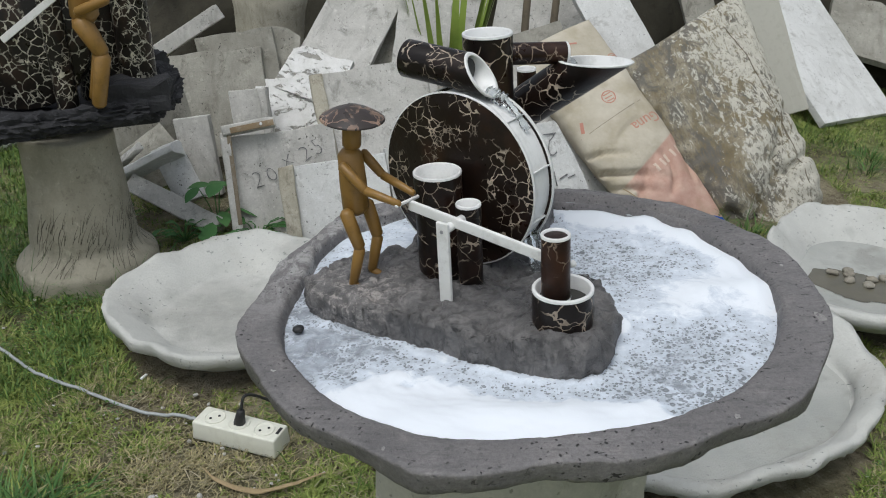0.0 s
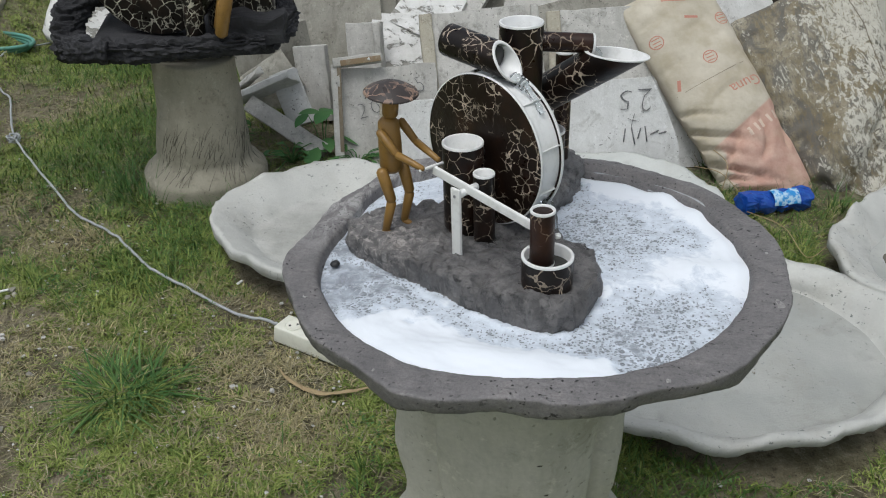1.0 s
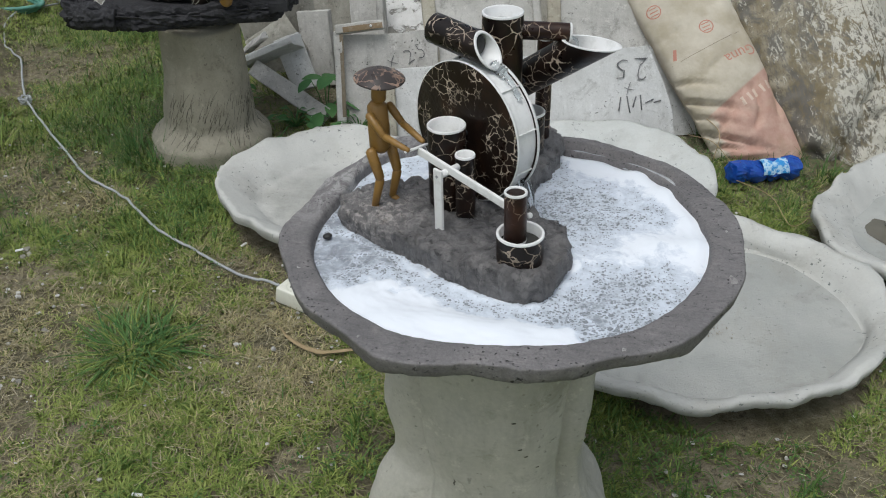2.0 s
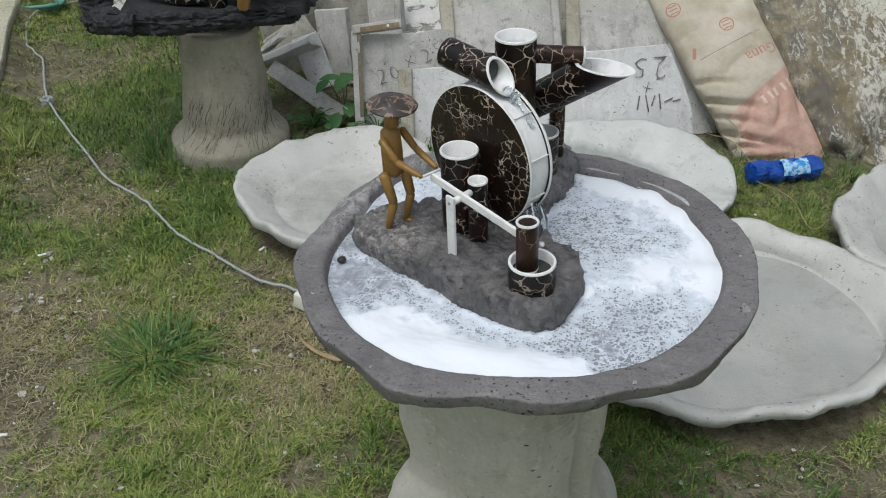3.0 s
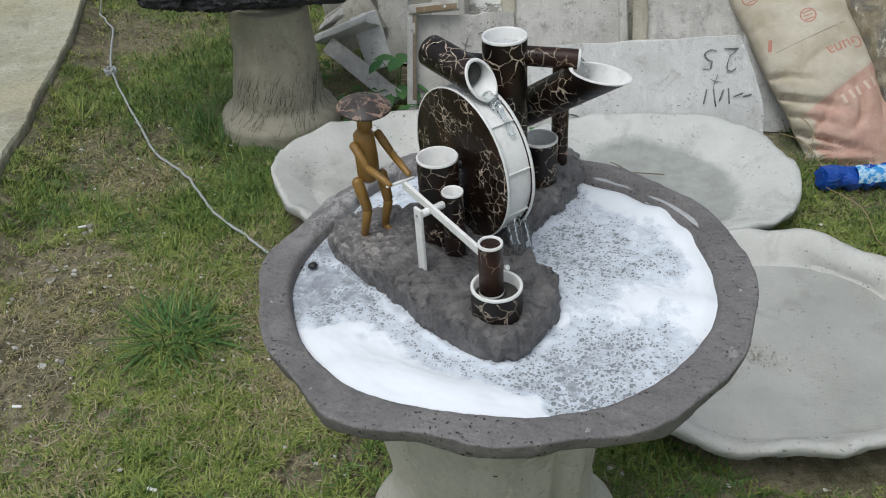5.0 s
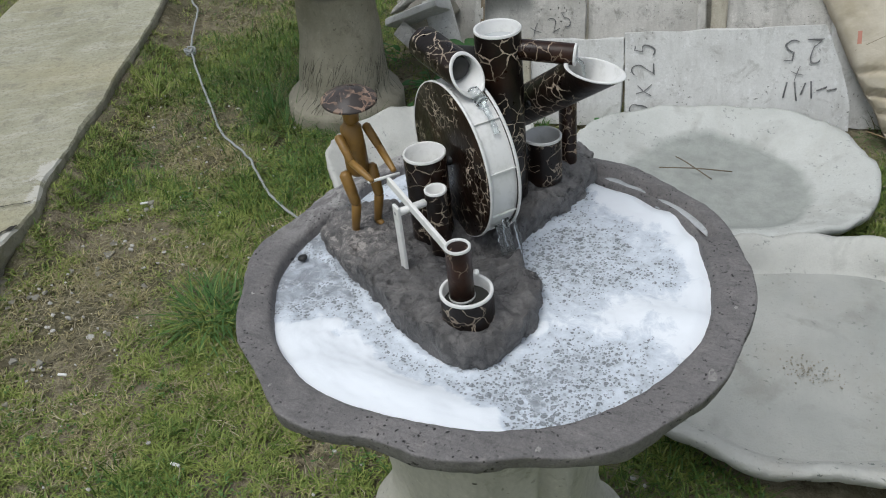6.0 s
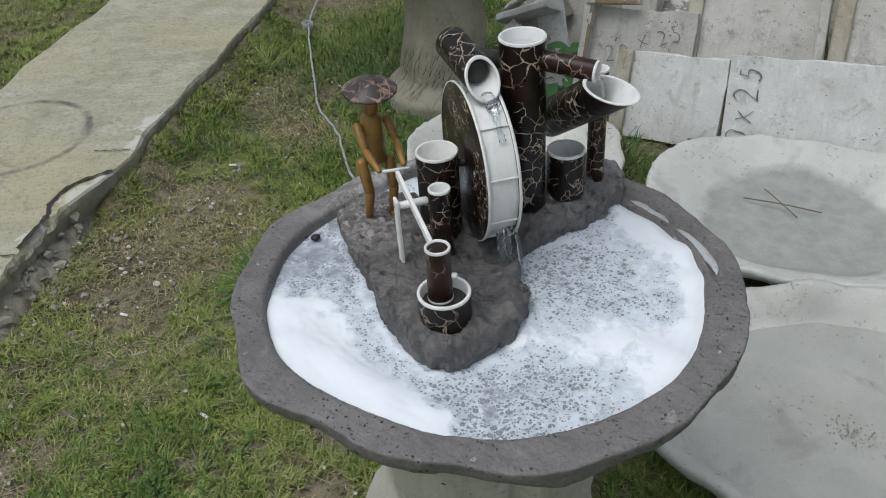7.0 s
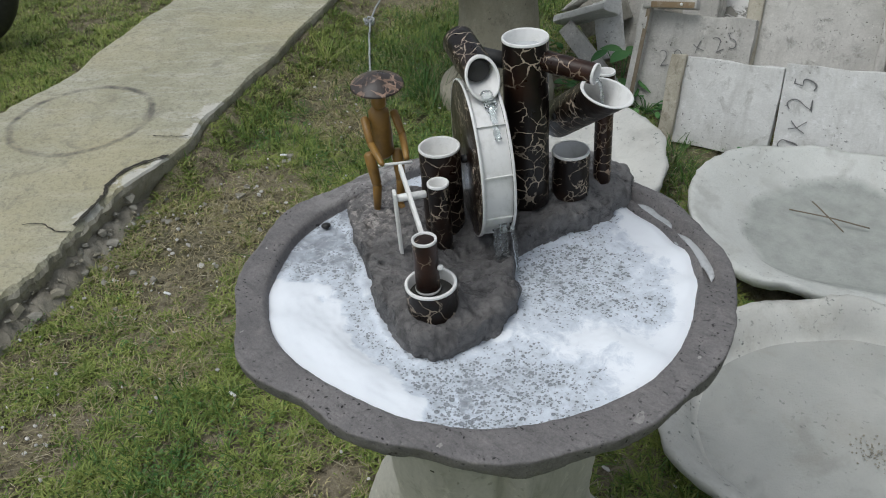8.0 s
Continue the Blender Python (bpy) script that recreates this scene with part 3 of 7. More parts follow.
def build_rubble():
    """Chunks of broken cement and damp earth along the path's crumbled edge."""
    rnd = random.Random(12)
    bm = bmesh.new()
    rows = []
    for k in range(140):
        y = lerp(-0.62, 0.14, k / 139)
        e = edge_x(y)
        g = math.sin(math.pi * k / 139) ** 0.5
        rows.append([Vector((e + a, y, z * g - 0.012)) + noise.noise_vector(Vector((a * 40, y * 30, 0))) * 0.016 + noise.noise_vector(Vector((a * 90, y * 80, 3))) * 0.007 for a, z in ((-0.05, 0.06), (-0.01, 0.055), (0.012, 0.045), (0.03, 0.03), (0.045, 0.012), (0.062, -0.004))])
    rings(bm, rows, close=False)
    low = bmesh.new()
    rows = []
    for k in range(150):
        y = lerp(0.06, 4.2, k / 149)
        e = edge_x(y)
        g = smoothstep(0.06, 0.25, y)
        rows.append([Vector((e + a, y, z * g - 0.012)) + noise.noise_vector(Vector((a * 30, y * 14, 4))) * 0.012 for a, z in ((-0.02, 0.075), (0.012, 0.072), (0.05, 0.056), (0.09, 0.036), (0.14, 0.012), (0.18, -0.008))])
    rings(low, rows, close=False)
    solo("soil", low, SOIL, "low bank of earth grown against the path", "soil", "structure")
    solo("soil", bm, DAMP, "damp crumbled earth along the broken path edge", "soil", "structure")
    meshes = []
    for k in range(6):
        bm = bmesh.new()
        bmesh.ops.create_icosphere(bm, subdivisions=1, radius=0.03)
        for v in bm.verts:
            v.co += noise.noise_vector(v.co * 38 + Vector((k * 5, 3, 0))) * 0.026
            v.co.z = max(v.co.z * 0.65, -0.012)
        me = bpy.data.meshes.new("cement_chunk")
        bm.to_mesh(me)
        bm.free()
        me.materials.append(CEMENT_BARK if k % 3 == 0 else CEMENT_OLD)
        meshes.append(me)
    for k in range(46):
        y = rnd.uniform(-0.62, 0.06) if k < 36 else rnd.uniform(0.06, 0.9)
        big = k % 4 == 0
        ob = new("cement_chunk", meshes[k % 6])
        sc = rnd.uniform(0.45, 0.85) if big else rnd.uniform(0.12, 0.38)
        out = rnd.uniform(-0.01, 0.05) if k < 36 else rnd.uniform(0.015, 0.06)
        z = 0.046 - 0.75 * max(0.0, out) if k < 36 else 0.004
        ob.matrix_world = Matrix.LocRotScale((edge_x(y) + out, y, max(0.004, z)), Euler((rnd.uniform(-0.4, 0.4), rnd.uniform(-0.4, 0.4), rnd.uniform(0, 6))), (sc, sc * rnd.uniform(0.6, 1.3), sc))
        tagged(ob, "broken grey chunk of cement by the path edge", "rubble", "rubble along the path")


build_ground()
build_path()
build_rubble()

# ---------------------------------------------------------------- the fountain: its own upright frame
UP = Vector((-0.058, 0.0, 1.0)).normalized()
XX = Vector((1, 0, 0.058)).normalized()
YY = UP.cross(XX)
FM = Matrix(((XX.x, YY.x, UP.x, -0.015), (XX.y, YY.y, UP.y, -0.095), (XX.z, YY.z, UP.z, 0), (0, 0, 0, 1)))
CX, CY = 0.02, 0.025
OUTER = (0.3473, 0.0072, -0.0054, 0.0052, -0.0013, 0.0073, -0.0009, -0.0038, 0.0009, -0.0022, -0.0024, -0.0002, 0.003, 0.001, -0.0015, 0.0, 0.0004, -0.0012, 0.0009, 0.001, -0.0009, 0.0026, -0.0003, -0.0042, 0.0012, -0.0006, 0.0, 0.0002, 0.0004)
INNER = (0.3011, 0.0009, 0.0008, 0.0017, -0.0055, 0.0103, -0.0012, -0.0033, 0.0042, -0.0030, 0.0000, -0.0009, -0.0017, 0.0036, -0.0025, 0.0008, 0.0018, -0.0005, -0.0001)
WATERLINE = 0.720


def rim_point(q, f, z):
    """A point of the basin's rim: f is 0 at the inner and 1 at the outer edge."""
    r = lerp(wave(INNER, q), wave(OUTER, q) * 0.985, f)
    return Vector((CX + r * math.cos(q), CY + r * math.sin(q), z))


def build_basin():
    top = thing("fountain_basin", (CX, CY, 0.64), "dark grey cement basin with a wavy rim on a pedestal", "basin", at=FM)
    bm = bmesh.new()
    seg = 360
    rows = []

    def rough(p, big, small):
        return p + noise.noise_vector(p * 18) * big + noise.noise_vector(p * 60) * small + noise.noise_vector(p * 150) * small * 0.5

    for f, z in ((0.30, 0.615), (0.62, 0.63), (0.86, 0.680), (0.945, 0.703), (0.970, 0.710), (0.982, 0.7125), (0.988, 0.7155), (0.992, 0.722), (0.996, 0.729), (0.999, 0.7345), (0.9975, 0.7365), (0.993, 0.7376), (0.982, 0.7380)):
        row = []
        for i in range(seg):
            q = 2 * math.pi * i / seg
            r = wave(OUTER, q) * f
            droop = 0.006 * math.sin(9 * q + 0.8) + 0.004 * math.sin(16 * q) if f > 0.9 and z < 0.724 else 0
            row.append(rough(Vector((CX + r * math.cos(q), CY + r * math.sin(q), z - max(0, droop))), 0.0016, 0.0014))
        rows.append(row)
    for f, z in ((0.93, 0.7378), (0.8, 0.7378), (0.66, 0.7376), (0.52, 0.7376), (0.38, 0.7374), (0.25, 0.737), (0.14, 0.7362), (0.06, 0.7345), (0.01, 0.731), (-0.01, 0.726), (-0.06, 0.716), (-0.25, 0.705), (-0.9, 0.67), (-2.2, 0.65)):
        row = []
        for i in range(seg):
            q = 2 * math.pi * i / seg
            p = rim_point(q, f, z) if f > -2 else Vector((CX + 0.06 * math.cos(q), CY + 0.06 * math.sin(q), z))
            if 0.1 < f < 0.7:
                g = smoothstep(30, 38, math.degrees(q)) * smoothstep(102, 80, math.degrees(q))
                p.z -= 0.016 * g * smoothstep(0.62, 0.5, f) * smoothstep(0.12, 0.3, f)
            row.append(rough(p, 0.0012, 0.0011))
        rows.append(row)
    rings(bm, rows, cap_first=True, cap_last=True)
    bmesh.ops.recalc_face_normals(bm, faces=bm.faces)
    bowl = part("bowl", bm, BASIN_GREY, top)
    # pale scars where the grey coat has flaked off
    for q, f, size in ((-0.272, 0.80, 0.0135), (-2.58, 0.62, 0.009), (2.72, 0.55, 0.010), (2.60, 0.70, 0.012), (2.85, 0.75, 0.008), (-0.95, 0.85, 0.006), (0.1, 0.6, 0.005), (-2.0, 0.9, 0.006)):
        bm = bmesh.new()
        c = rim_point(q, f, 0.7385)
        ring = []
        for k in range(14):
            a = 2 * math.pi * k / 14
            rr = size * (0.7 + 0.5 * noise.noise(Vector((q * 9 + math.cos(a), math.sin(a), f))))
            ring.append(c + Vector((rr * math.cos(a + q) * 0.7, rr * math.sin(a + q) * 1.2, -0.0012)))
        rings(bm, [ring, [c.lerp(v, 0.7) + Vector((0, 0, 0.0006)) for v in ring]], cap_last=True)
        part("flaked_patch", bm, FLAKED, bowl, "pale patch of bare cement")
    plug = bmesh.new()
    bmesh.ops.create_icosphere(plug, subdivisions=2, radius=0.0075)
    for v in plug.verts:
        v.co = Vector((-0.249, -0.043, 0.725)) + Vector((v.co.x, v.co.y, v.co.z * 0.6)) + noise.noise_vector(v.co * 120) * 0.0012
    part("drain_plug", plug, BLACK, bowl, "dark rubber drain plug at the water's edge")
    # wet suds left in the groove at the back of the rim
    for q0, q1, f in ((0.62, 1.0, 0.42), (1.05, 1.32, 0.40), (0.72, 0.80, 0.22), (0.9, 0.96, 0.2)):
        pts = [rim_point(lerp(q0, q1, k / 10), f + 0.04 * math.sin(k), 0.7265) for k in range(11)]
        bm = strand(pts, [0.0005 + 0.0085 * math.sin(math.pi * k / 10) ** 0.6 for k in range(11)], 8)
        for v in bm.verts:
            v.co.z = 0.7255 + (v.co.z - 0.7265) * 0.25
        part("suds_film", bm, WET_SUDS, bowl, "thin wet suds in the groove")


def foam_cover(x, y):
    """How much foam lies on the water: one is solid white, zero is a thin film."""
    dx, dy = x - CX, y - CY
    a = math.atan2(dy, dx)
    q = math.degrees(a)
    r = math.hypot(dx, dy)
    f = r / wave(INNER, a)
    wob = 0.012 * noise.noise(Vector((x * 26, y * 26, 3))) + 0.006 * noise.noise(Vector((x * 70, y * 70, 5)))

    def spot(px, py, sx, sy):
        return math.exp(-(((x - px) / sx) ** 2 + ((y - py) / sy) ** 2))

    c = 0.62
    # a strip of fine, broken suds between the rock and the heap
    strip = smoothstep(-168, -150, q) * smoothstep(-50, -66, q)
    c = lerp(c, 0.40, strip)
    # the heap along the front
    w = q + 400 * wob
    edge = 0.200 + 0.045 * smoothstep(-118, -138, w) + 0.02 * smoothstep(-112, -100, w) + 0.03 * smoothstep(-82, -62, w)
    heap = smoothstep(-146, -128, w) * smoothstep(-55, -61, w)
    c = lerp(c, 1.6, heap * smoothstep(edge - 0.012, edge + 0.020, r + wob))
    # open bubbles beside the heap, white drifts further round
    right = smoothstep(-62, -54, q) * smoothstep(100, 84, q)
    c = lerp(c, 0.56, right)
    c -= 0.72 * spot(0.175, -0.165, 0.065, 0.065) + 0.50 * spot(0.215, -0.085, 0.06, 0.055)
    c += 0.75 * spot(0.250, 0.025, 0.055, 0.050) + 0.45 * spot(0.135, -0.045, 0.03, 0.05) + 0.3 * spot(0.20, -0.02, 0.04, 0.04)
    c -= 0.62 * spot(0.13, 0.125, 0.07, 0.055) + 0.42 * spot(0.185, 0.075, 0.05, 0.03)
    c += 0.95 * right * smoothstep(0.84, 0.97, f) * smoothstep(-25, 10, q) + 0.6 * spot(0.15, 0.245, 0.05, 0.03)
    # washed thin where the wheel empties
    c -= 0.45 * spot(0.085, 0.065, 0.04, 0.045)
    # a bluish film with drawn-out threads at the far end
    film = smoothstep(-136, -148, q + 500 * wob) if q < 0 else smoothstep(165, 178, q)
    c = lerp(c, -0.50 + 1.3 * max(0.0, noise.noise(Vector((x * 22 + y * 40, y * 12 - x * 30, 2)))), film * smoothstep(0.50, 0.65, f))
    c = lerp(c, 0.9, smoothstep(0.07, 0.03, math.hypot(x + 0.13, y - 0.17)))
    # suds clinging to the rock's foot
    d = inside(ISLAND, x, y)
    if -0.012 < d < 0.004 and y < 0.0:
        c += 0.6 * smoothstep(0.35, 0.8, 0.5 + 0.5 * noise.noise(Vector((x * 22, y * 22, 6)))) * smoothstep(-0.012, -0.004, d)
    return c


def build_foam():
    bm = bmesh.new()
    seg, steps = 260, 90
    rows = []
    cover = []
    for k in range(steps + 1):
        row = []
        for i in range(seg):
            q = 2 * math.pi * i / seg
            r = (wave(INNER, q) + 0.003) * (0.02 + 0.98 * k / steps)
            x, y = CX + r * math.cos(q), CY + r * math.sin(q)
            c = foam_cover(x, y)
            cover.append(c)
            h = max(0.0, c) * 0.0055 * (1 + noise.noise(Vector((x * 20, y * 20, 0)))) + 0.0012 * noise.noise(Vector((x * 120, y * 120, 4)))
            row.append((x, y, WATERLINE + h - 0.004 * smoothstep(0.93, 1.0, k / steps) * (c > 0.5) - 0.001))
        rows.append(row)
    rings(bm, rows, cap_first=True)
    bmesh.ops.recalc_face_normals(bm, faces=bm.faces)
    ob = solo("water", bm, FOAM, "soapy pond water covered in white suds and bubbles", "water", "structure", at=FM)
    at = ob.data.attributes.new("cover", "FLOAT", "POINT")
    at.data.foreach_set("value", cover)


ISLAND = [(-0.264, 0.05), (-0.252, 0.010), (-0.228, -0.018), (-0.158, -0.056), (-0.108, -0.086), (-0.043, -0.127), (0.024, -0.153), (0.077, -0.168), (0.112, -0.140), (0.141, -0.055), (0.120, 0.0),
          (0.080, 0.038), (0.046, 0.082), (0.045, 0.135), (0.068, 0.185), (0.093, 0.25), (0.093, 0.30), (0.04, 0.37), (-0.06, 0.36), (-0.09, 0.22), (-0.12, 0.13), (-0.2, 0.095)]


def inside(poly, x, y):
    """Signed depth inside an outline: positive within."""
    best, odd = 9.0, False
    for (x0, y0), (x1, y1) in zip(poly, poly[1:] + poly[:1]):
        dx, dy = x1 - x0, y1 - y0
        t = max(0, min(1, ((x - x0) * dx + (y - y0) * dy) / (dx * dx + dy * dy)))
        best = min(best, math.hypot(x - x0 - t * dx, y - y0 - t * dy))
        if (y0 > y) != (y1 > y) and x < x0 + (y - y0) * dx / dy:
            odd = not odd
    return best if odd else -best


def island_z(x, y, d):
    """The height of the rough cement island."""
    h = 0.757
    h = lerp(h, 0.776, smoothstep(0.10, 0.24, y)) - 0.022 * smoothstep(0.055, 0.0, d) * smoothstep(0.14, 0.22, y)
    h = lerp(h, 0.745, math.exp(-(((x - 0.0) / 0.06) ** 2 + ((y - 0.045) / 0.05) ** 2)))
    h -= 0.012 * smoothstep(-0.2, -0.28, x)
    lump = noise.noise(Vector((x * 16, y * 16, 2)))
    mid = noise.noise(Vector((x * 42, y * 42, 5)))
    h += 0.005 * lump + 0.003 * mid + 0.0016 * noise.noise(Vector((x * 95, y * 95, 8)))
    h += 0.014 * math.exp(-(((x - 0.062) / 0.055) ** 2 + ((y + 0.105) / 0.055) ** 2))
    h += 0.0035 * (abs(noise.noise(Vector((x * 75, y * 75, 31)))) - 0.25)
    pit = max(0.0, noise.noise(Vector((x * 60, y * 60, 21))) - 0.25)
    h -= 0.02 * pit
    edge = 0.006 + 0.006 * noise.noise(Vector((x * 30, y * 30, 11)))
    return lerp(0.695, h, smoothstep(-0.006, max(0.004, edge) + 0.004, d) ** 0.8)


def build_island():
    bm = bmesh.new()
    step = 0.0028
    nx, ny = 158, 206
    made = {}
    for j in range(ny):
        for i in range(nx):
            x, y = -0.285 + i * step, -0.175 + j * step
            wob = noise.noise_vector(Vector((x * 25, y * 25, 0))) * 0.006 + noise.noise_vector(Vector((x * 70, y * 70, 3))) * 0.003
            d = inside(ISLAND, x + wob.x, y + wob.y)
            if d > -0.009:
                jig = noise.noise_vector(Vector((x * 150, y * 150, 1))) * 0.0015
                made[i, j] = bm.verts.new((x + jig.x, y + jig.y, island_z(x, y, d)))
    for (i, j) in made:
        ks = ((i, j), (i + 1, j), (i + 1, j + 1), (i, j + 1))
        if all(k in made for k in ks):
            bm.faces.new([made[k] for k in ks])
    for v in [v for v in bm.verts if not v.link_faces]:
        bm.verts.remove(v)
    for v in bm.verts:
        p = v.co.copy()
        d = inside(ISLAND, p.x, p.y)
        if d < 0.02:
            gx = inside(ISLAND, p.x + 0.004, p.y) - inside(ISLAND, p.x - 0.004, p.y)
            gy = inside(ISLAND, p.x, p.y + 0.004) - inside(ISLAND, p.x, p.y - 0.004)
            under = 0.008 * smoothstep(0.748, 0.715, p.z)
            v.co += Vector((gx, gy, 0)).normalized() * under
        side = smoothstep(0.025, 0.0, d)
        v.co += noise.noise_vector(p * 28) * 0.005 + noise.noise_vector(p * 65 + Vector((4, 2, 0))) * (0.0022 + 0.003 * side) + noise.noise_vector(p * 140) * (0.0013 + 0.0012 * side)
    solo("rock_island", bm, ROCK_GREY, "rough dark grey cement rock standing in the basin", "rock", at=FM)


def build_pedestal():
    """A cast stump: a round body between two swelling side lobes, waisted, with a spreading foot."""
    top = thing("pedestal", (CX, CY, 0), "pale grey cement pedestal shaped like a fluted stump", "pedestal", at=FM)
    bm = bmesh.new()
    rows = []
    seg = 200
    heights = (-0.02, 0.08, 0.11, 0.14, 0.175, 0.21, 0.25, 0.29, 0.33, 0.37, 0.42, 0.50, 0.64)
    body = (0.080, 0.070, 0.058, 0.042, 0.022, 0.010, 0.002, 0.0, 0.004, 0.010, 0.014, 0.016, 0.024)
    ear = (0.080, 0.072, 0.064, 0.055, 0.044, 0.032, 0.004, 0.003, 0.012, 0.017, 0.010, 0.006, 0.010)
    for k in range(72):
        z = -0.02 + 0.66 * k / 71
        s0, s1 = float(np.interp(z, heights, body)), float(np.interp(z, heights, ear))
        bend = 0.10 * math.sin(z * 11 + 0.4)
        row = []
        for i in range(seg):
            q = 2 * math.pi * i / seg

            def off(degrees):
                d = q - radians(degrees) - bend
                return math.atan2(math.sin(d), math.cos(d))

            left = math.exp(-(off(190) / 0.42) ** 2)
            r = 0.146 + lerp(s0, s1, left) + 0.045 * left + 0.024 * math.exp(-(off(42) / 0.36) ** 2) + 0.02 * math.exp(-(off(100) / 0.5) ** 2)
            # creases between the body and its lobes, with a thin proud seam beside each
            for at, deep in ((-30, 0.020), (222, 0.012), (75, 0.016), (150, 0.012)):
                r += -deep * math.exp(-(off(at) / 0.075) ** 2) + deep * 0.45 * math.exp(-(off(at + 11) / 0.06) ** 2)
            r += 0.003 * math.cos(7 * q + 5 * z)
            p = Vector((CX + r * math.cos(q), CY - 0.01 + r * math.sin(q), z))
            p += noise.noise_vector(p * 9) * 0.004 + noise.noise_vector(p * 40) * 0.0015
            row.append(p)
        rows.append(row)
    rings(bm, rows, cap_first=True, cap_last=True)
    bmesh.ops.recalc_face_normals(bm, faces=bm.faces)
    tree = BVHTree.FromBMesh(bm)
    stump = part("stump", bm, CEMENT_PED, top)
    # small casting flaws: short dark gouges on the face
    for q, z, tall, wide in ((-112, 0.30, 0.018, 0.0035), (-74, 0.475, 0.002, 0.008), (-70, 0.415, 0.002, 0.007), (-66, 0.395, 0.003, 0.006), (-58, 0.36, 0.002, 0.004)):
        out = Vector((math.cos(radians(q)), math.sin(radians(q)), 0))
        side = Vector((-out.y, out.x, 0))
        pts = []
        for k in range(7):
            at = Vector((CX, CY - 0.01, z + tall * (k / 6 - 0.5))) + side * (wide * (k / 6 - 0.5) + 0.0015 * math.sin(k * 2.1)) + out * 0.5
            hit = tree.ray_cast(at, -out)[0]
            if hit:
                pts.append(hit)
        if len(pts) > 3:
            part("gouge", strand(pts, [0.0004 + 0.0010 * math.sin(math.pi * k / (len(pts) - 1)) for k in range(len(pts))], 6), SCRATCH, stump, "small dark casting flaw")


build_basin()
build_foam()
build_island()
build_pedestal()


# ---------------------------------------------------------------- pipes on the island
def pipe_parts(parent, a, b, r, wall=0.0035, skin=None, low=0.0, tag="pipe"):
    """A hollow pipe from a to b, dark outside, white inside and on its rim."""
    a, b = Vector(a), Vector(b)
    n = (b - a).length
    outer, inner = bmesh.new(), bmesh.new()
    lathe(outer, a, b, [(r - 0.001, 0), (r, 0.001)] + [(r, n * k / 6) for k in range(1, 6)] + [(r, n - 0.0022)], 36)
    lathe(inner, a, b, [(r - wall, 0.0), (r - wall, n - 0.0015), (r - wall + 0.001, n), (r - 0.0005, n), (r + 0.0003, n - 0.001), (r + 0.0003, n - 0.0035)], 36)
    for bm in (outer, inner):
        if low:
            d = (b - a).normalized()
            u, v = frame_on(d)
            for w in bm.verts:
                t = (w.co - a).dot(d) / n
                w.co += d * (low * max(0.0, t) ** 3 * (w.co - a - d * t * n).dot(v) / r)
        bmesh.ops.recalc_face_normals(bm, faces=bm.faces)
    bmesh.ops.reverse_faces(inner, faces=inner.faces)
    shell = part(tag, outer, skin or CRACKLE, parent)
    part("liner", inner, WHITE_PVC, shell, "white plastic inside and rim")
    return shell


def disc(c, r, z_noise=0.0, seg=28):
    bm = bmesh.new()
    lathe(bm, c, Vector(c) + Vector((0, 0, 1)), [(0.001, z_noise), (r * 0.6, 0.0), (r, 0.0)], seg, cap_first=True)
    return bm


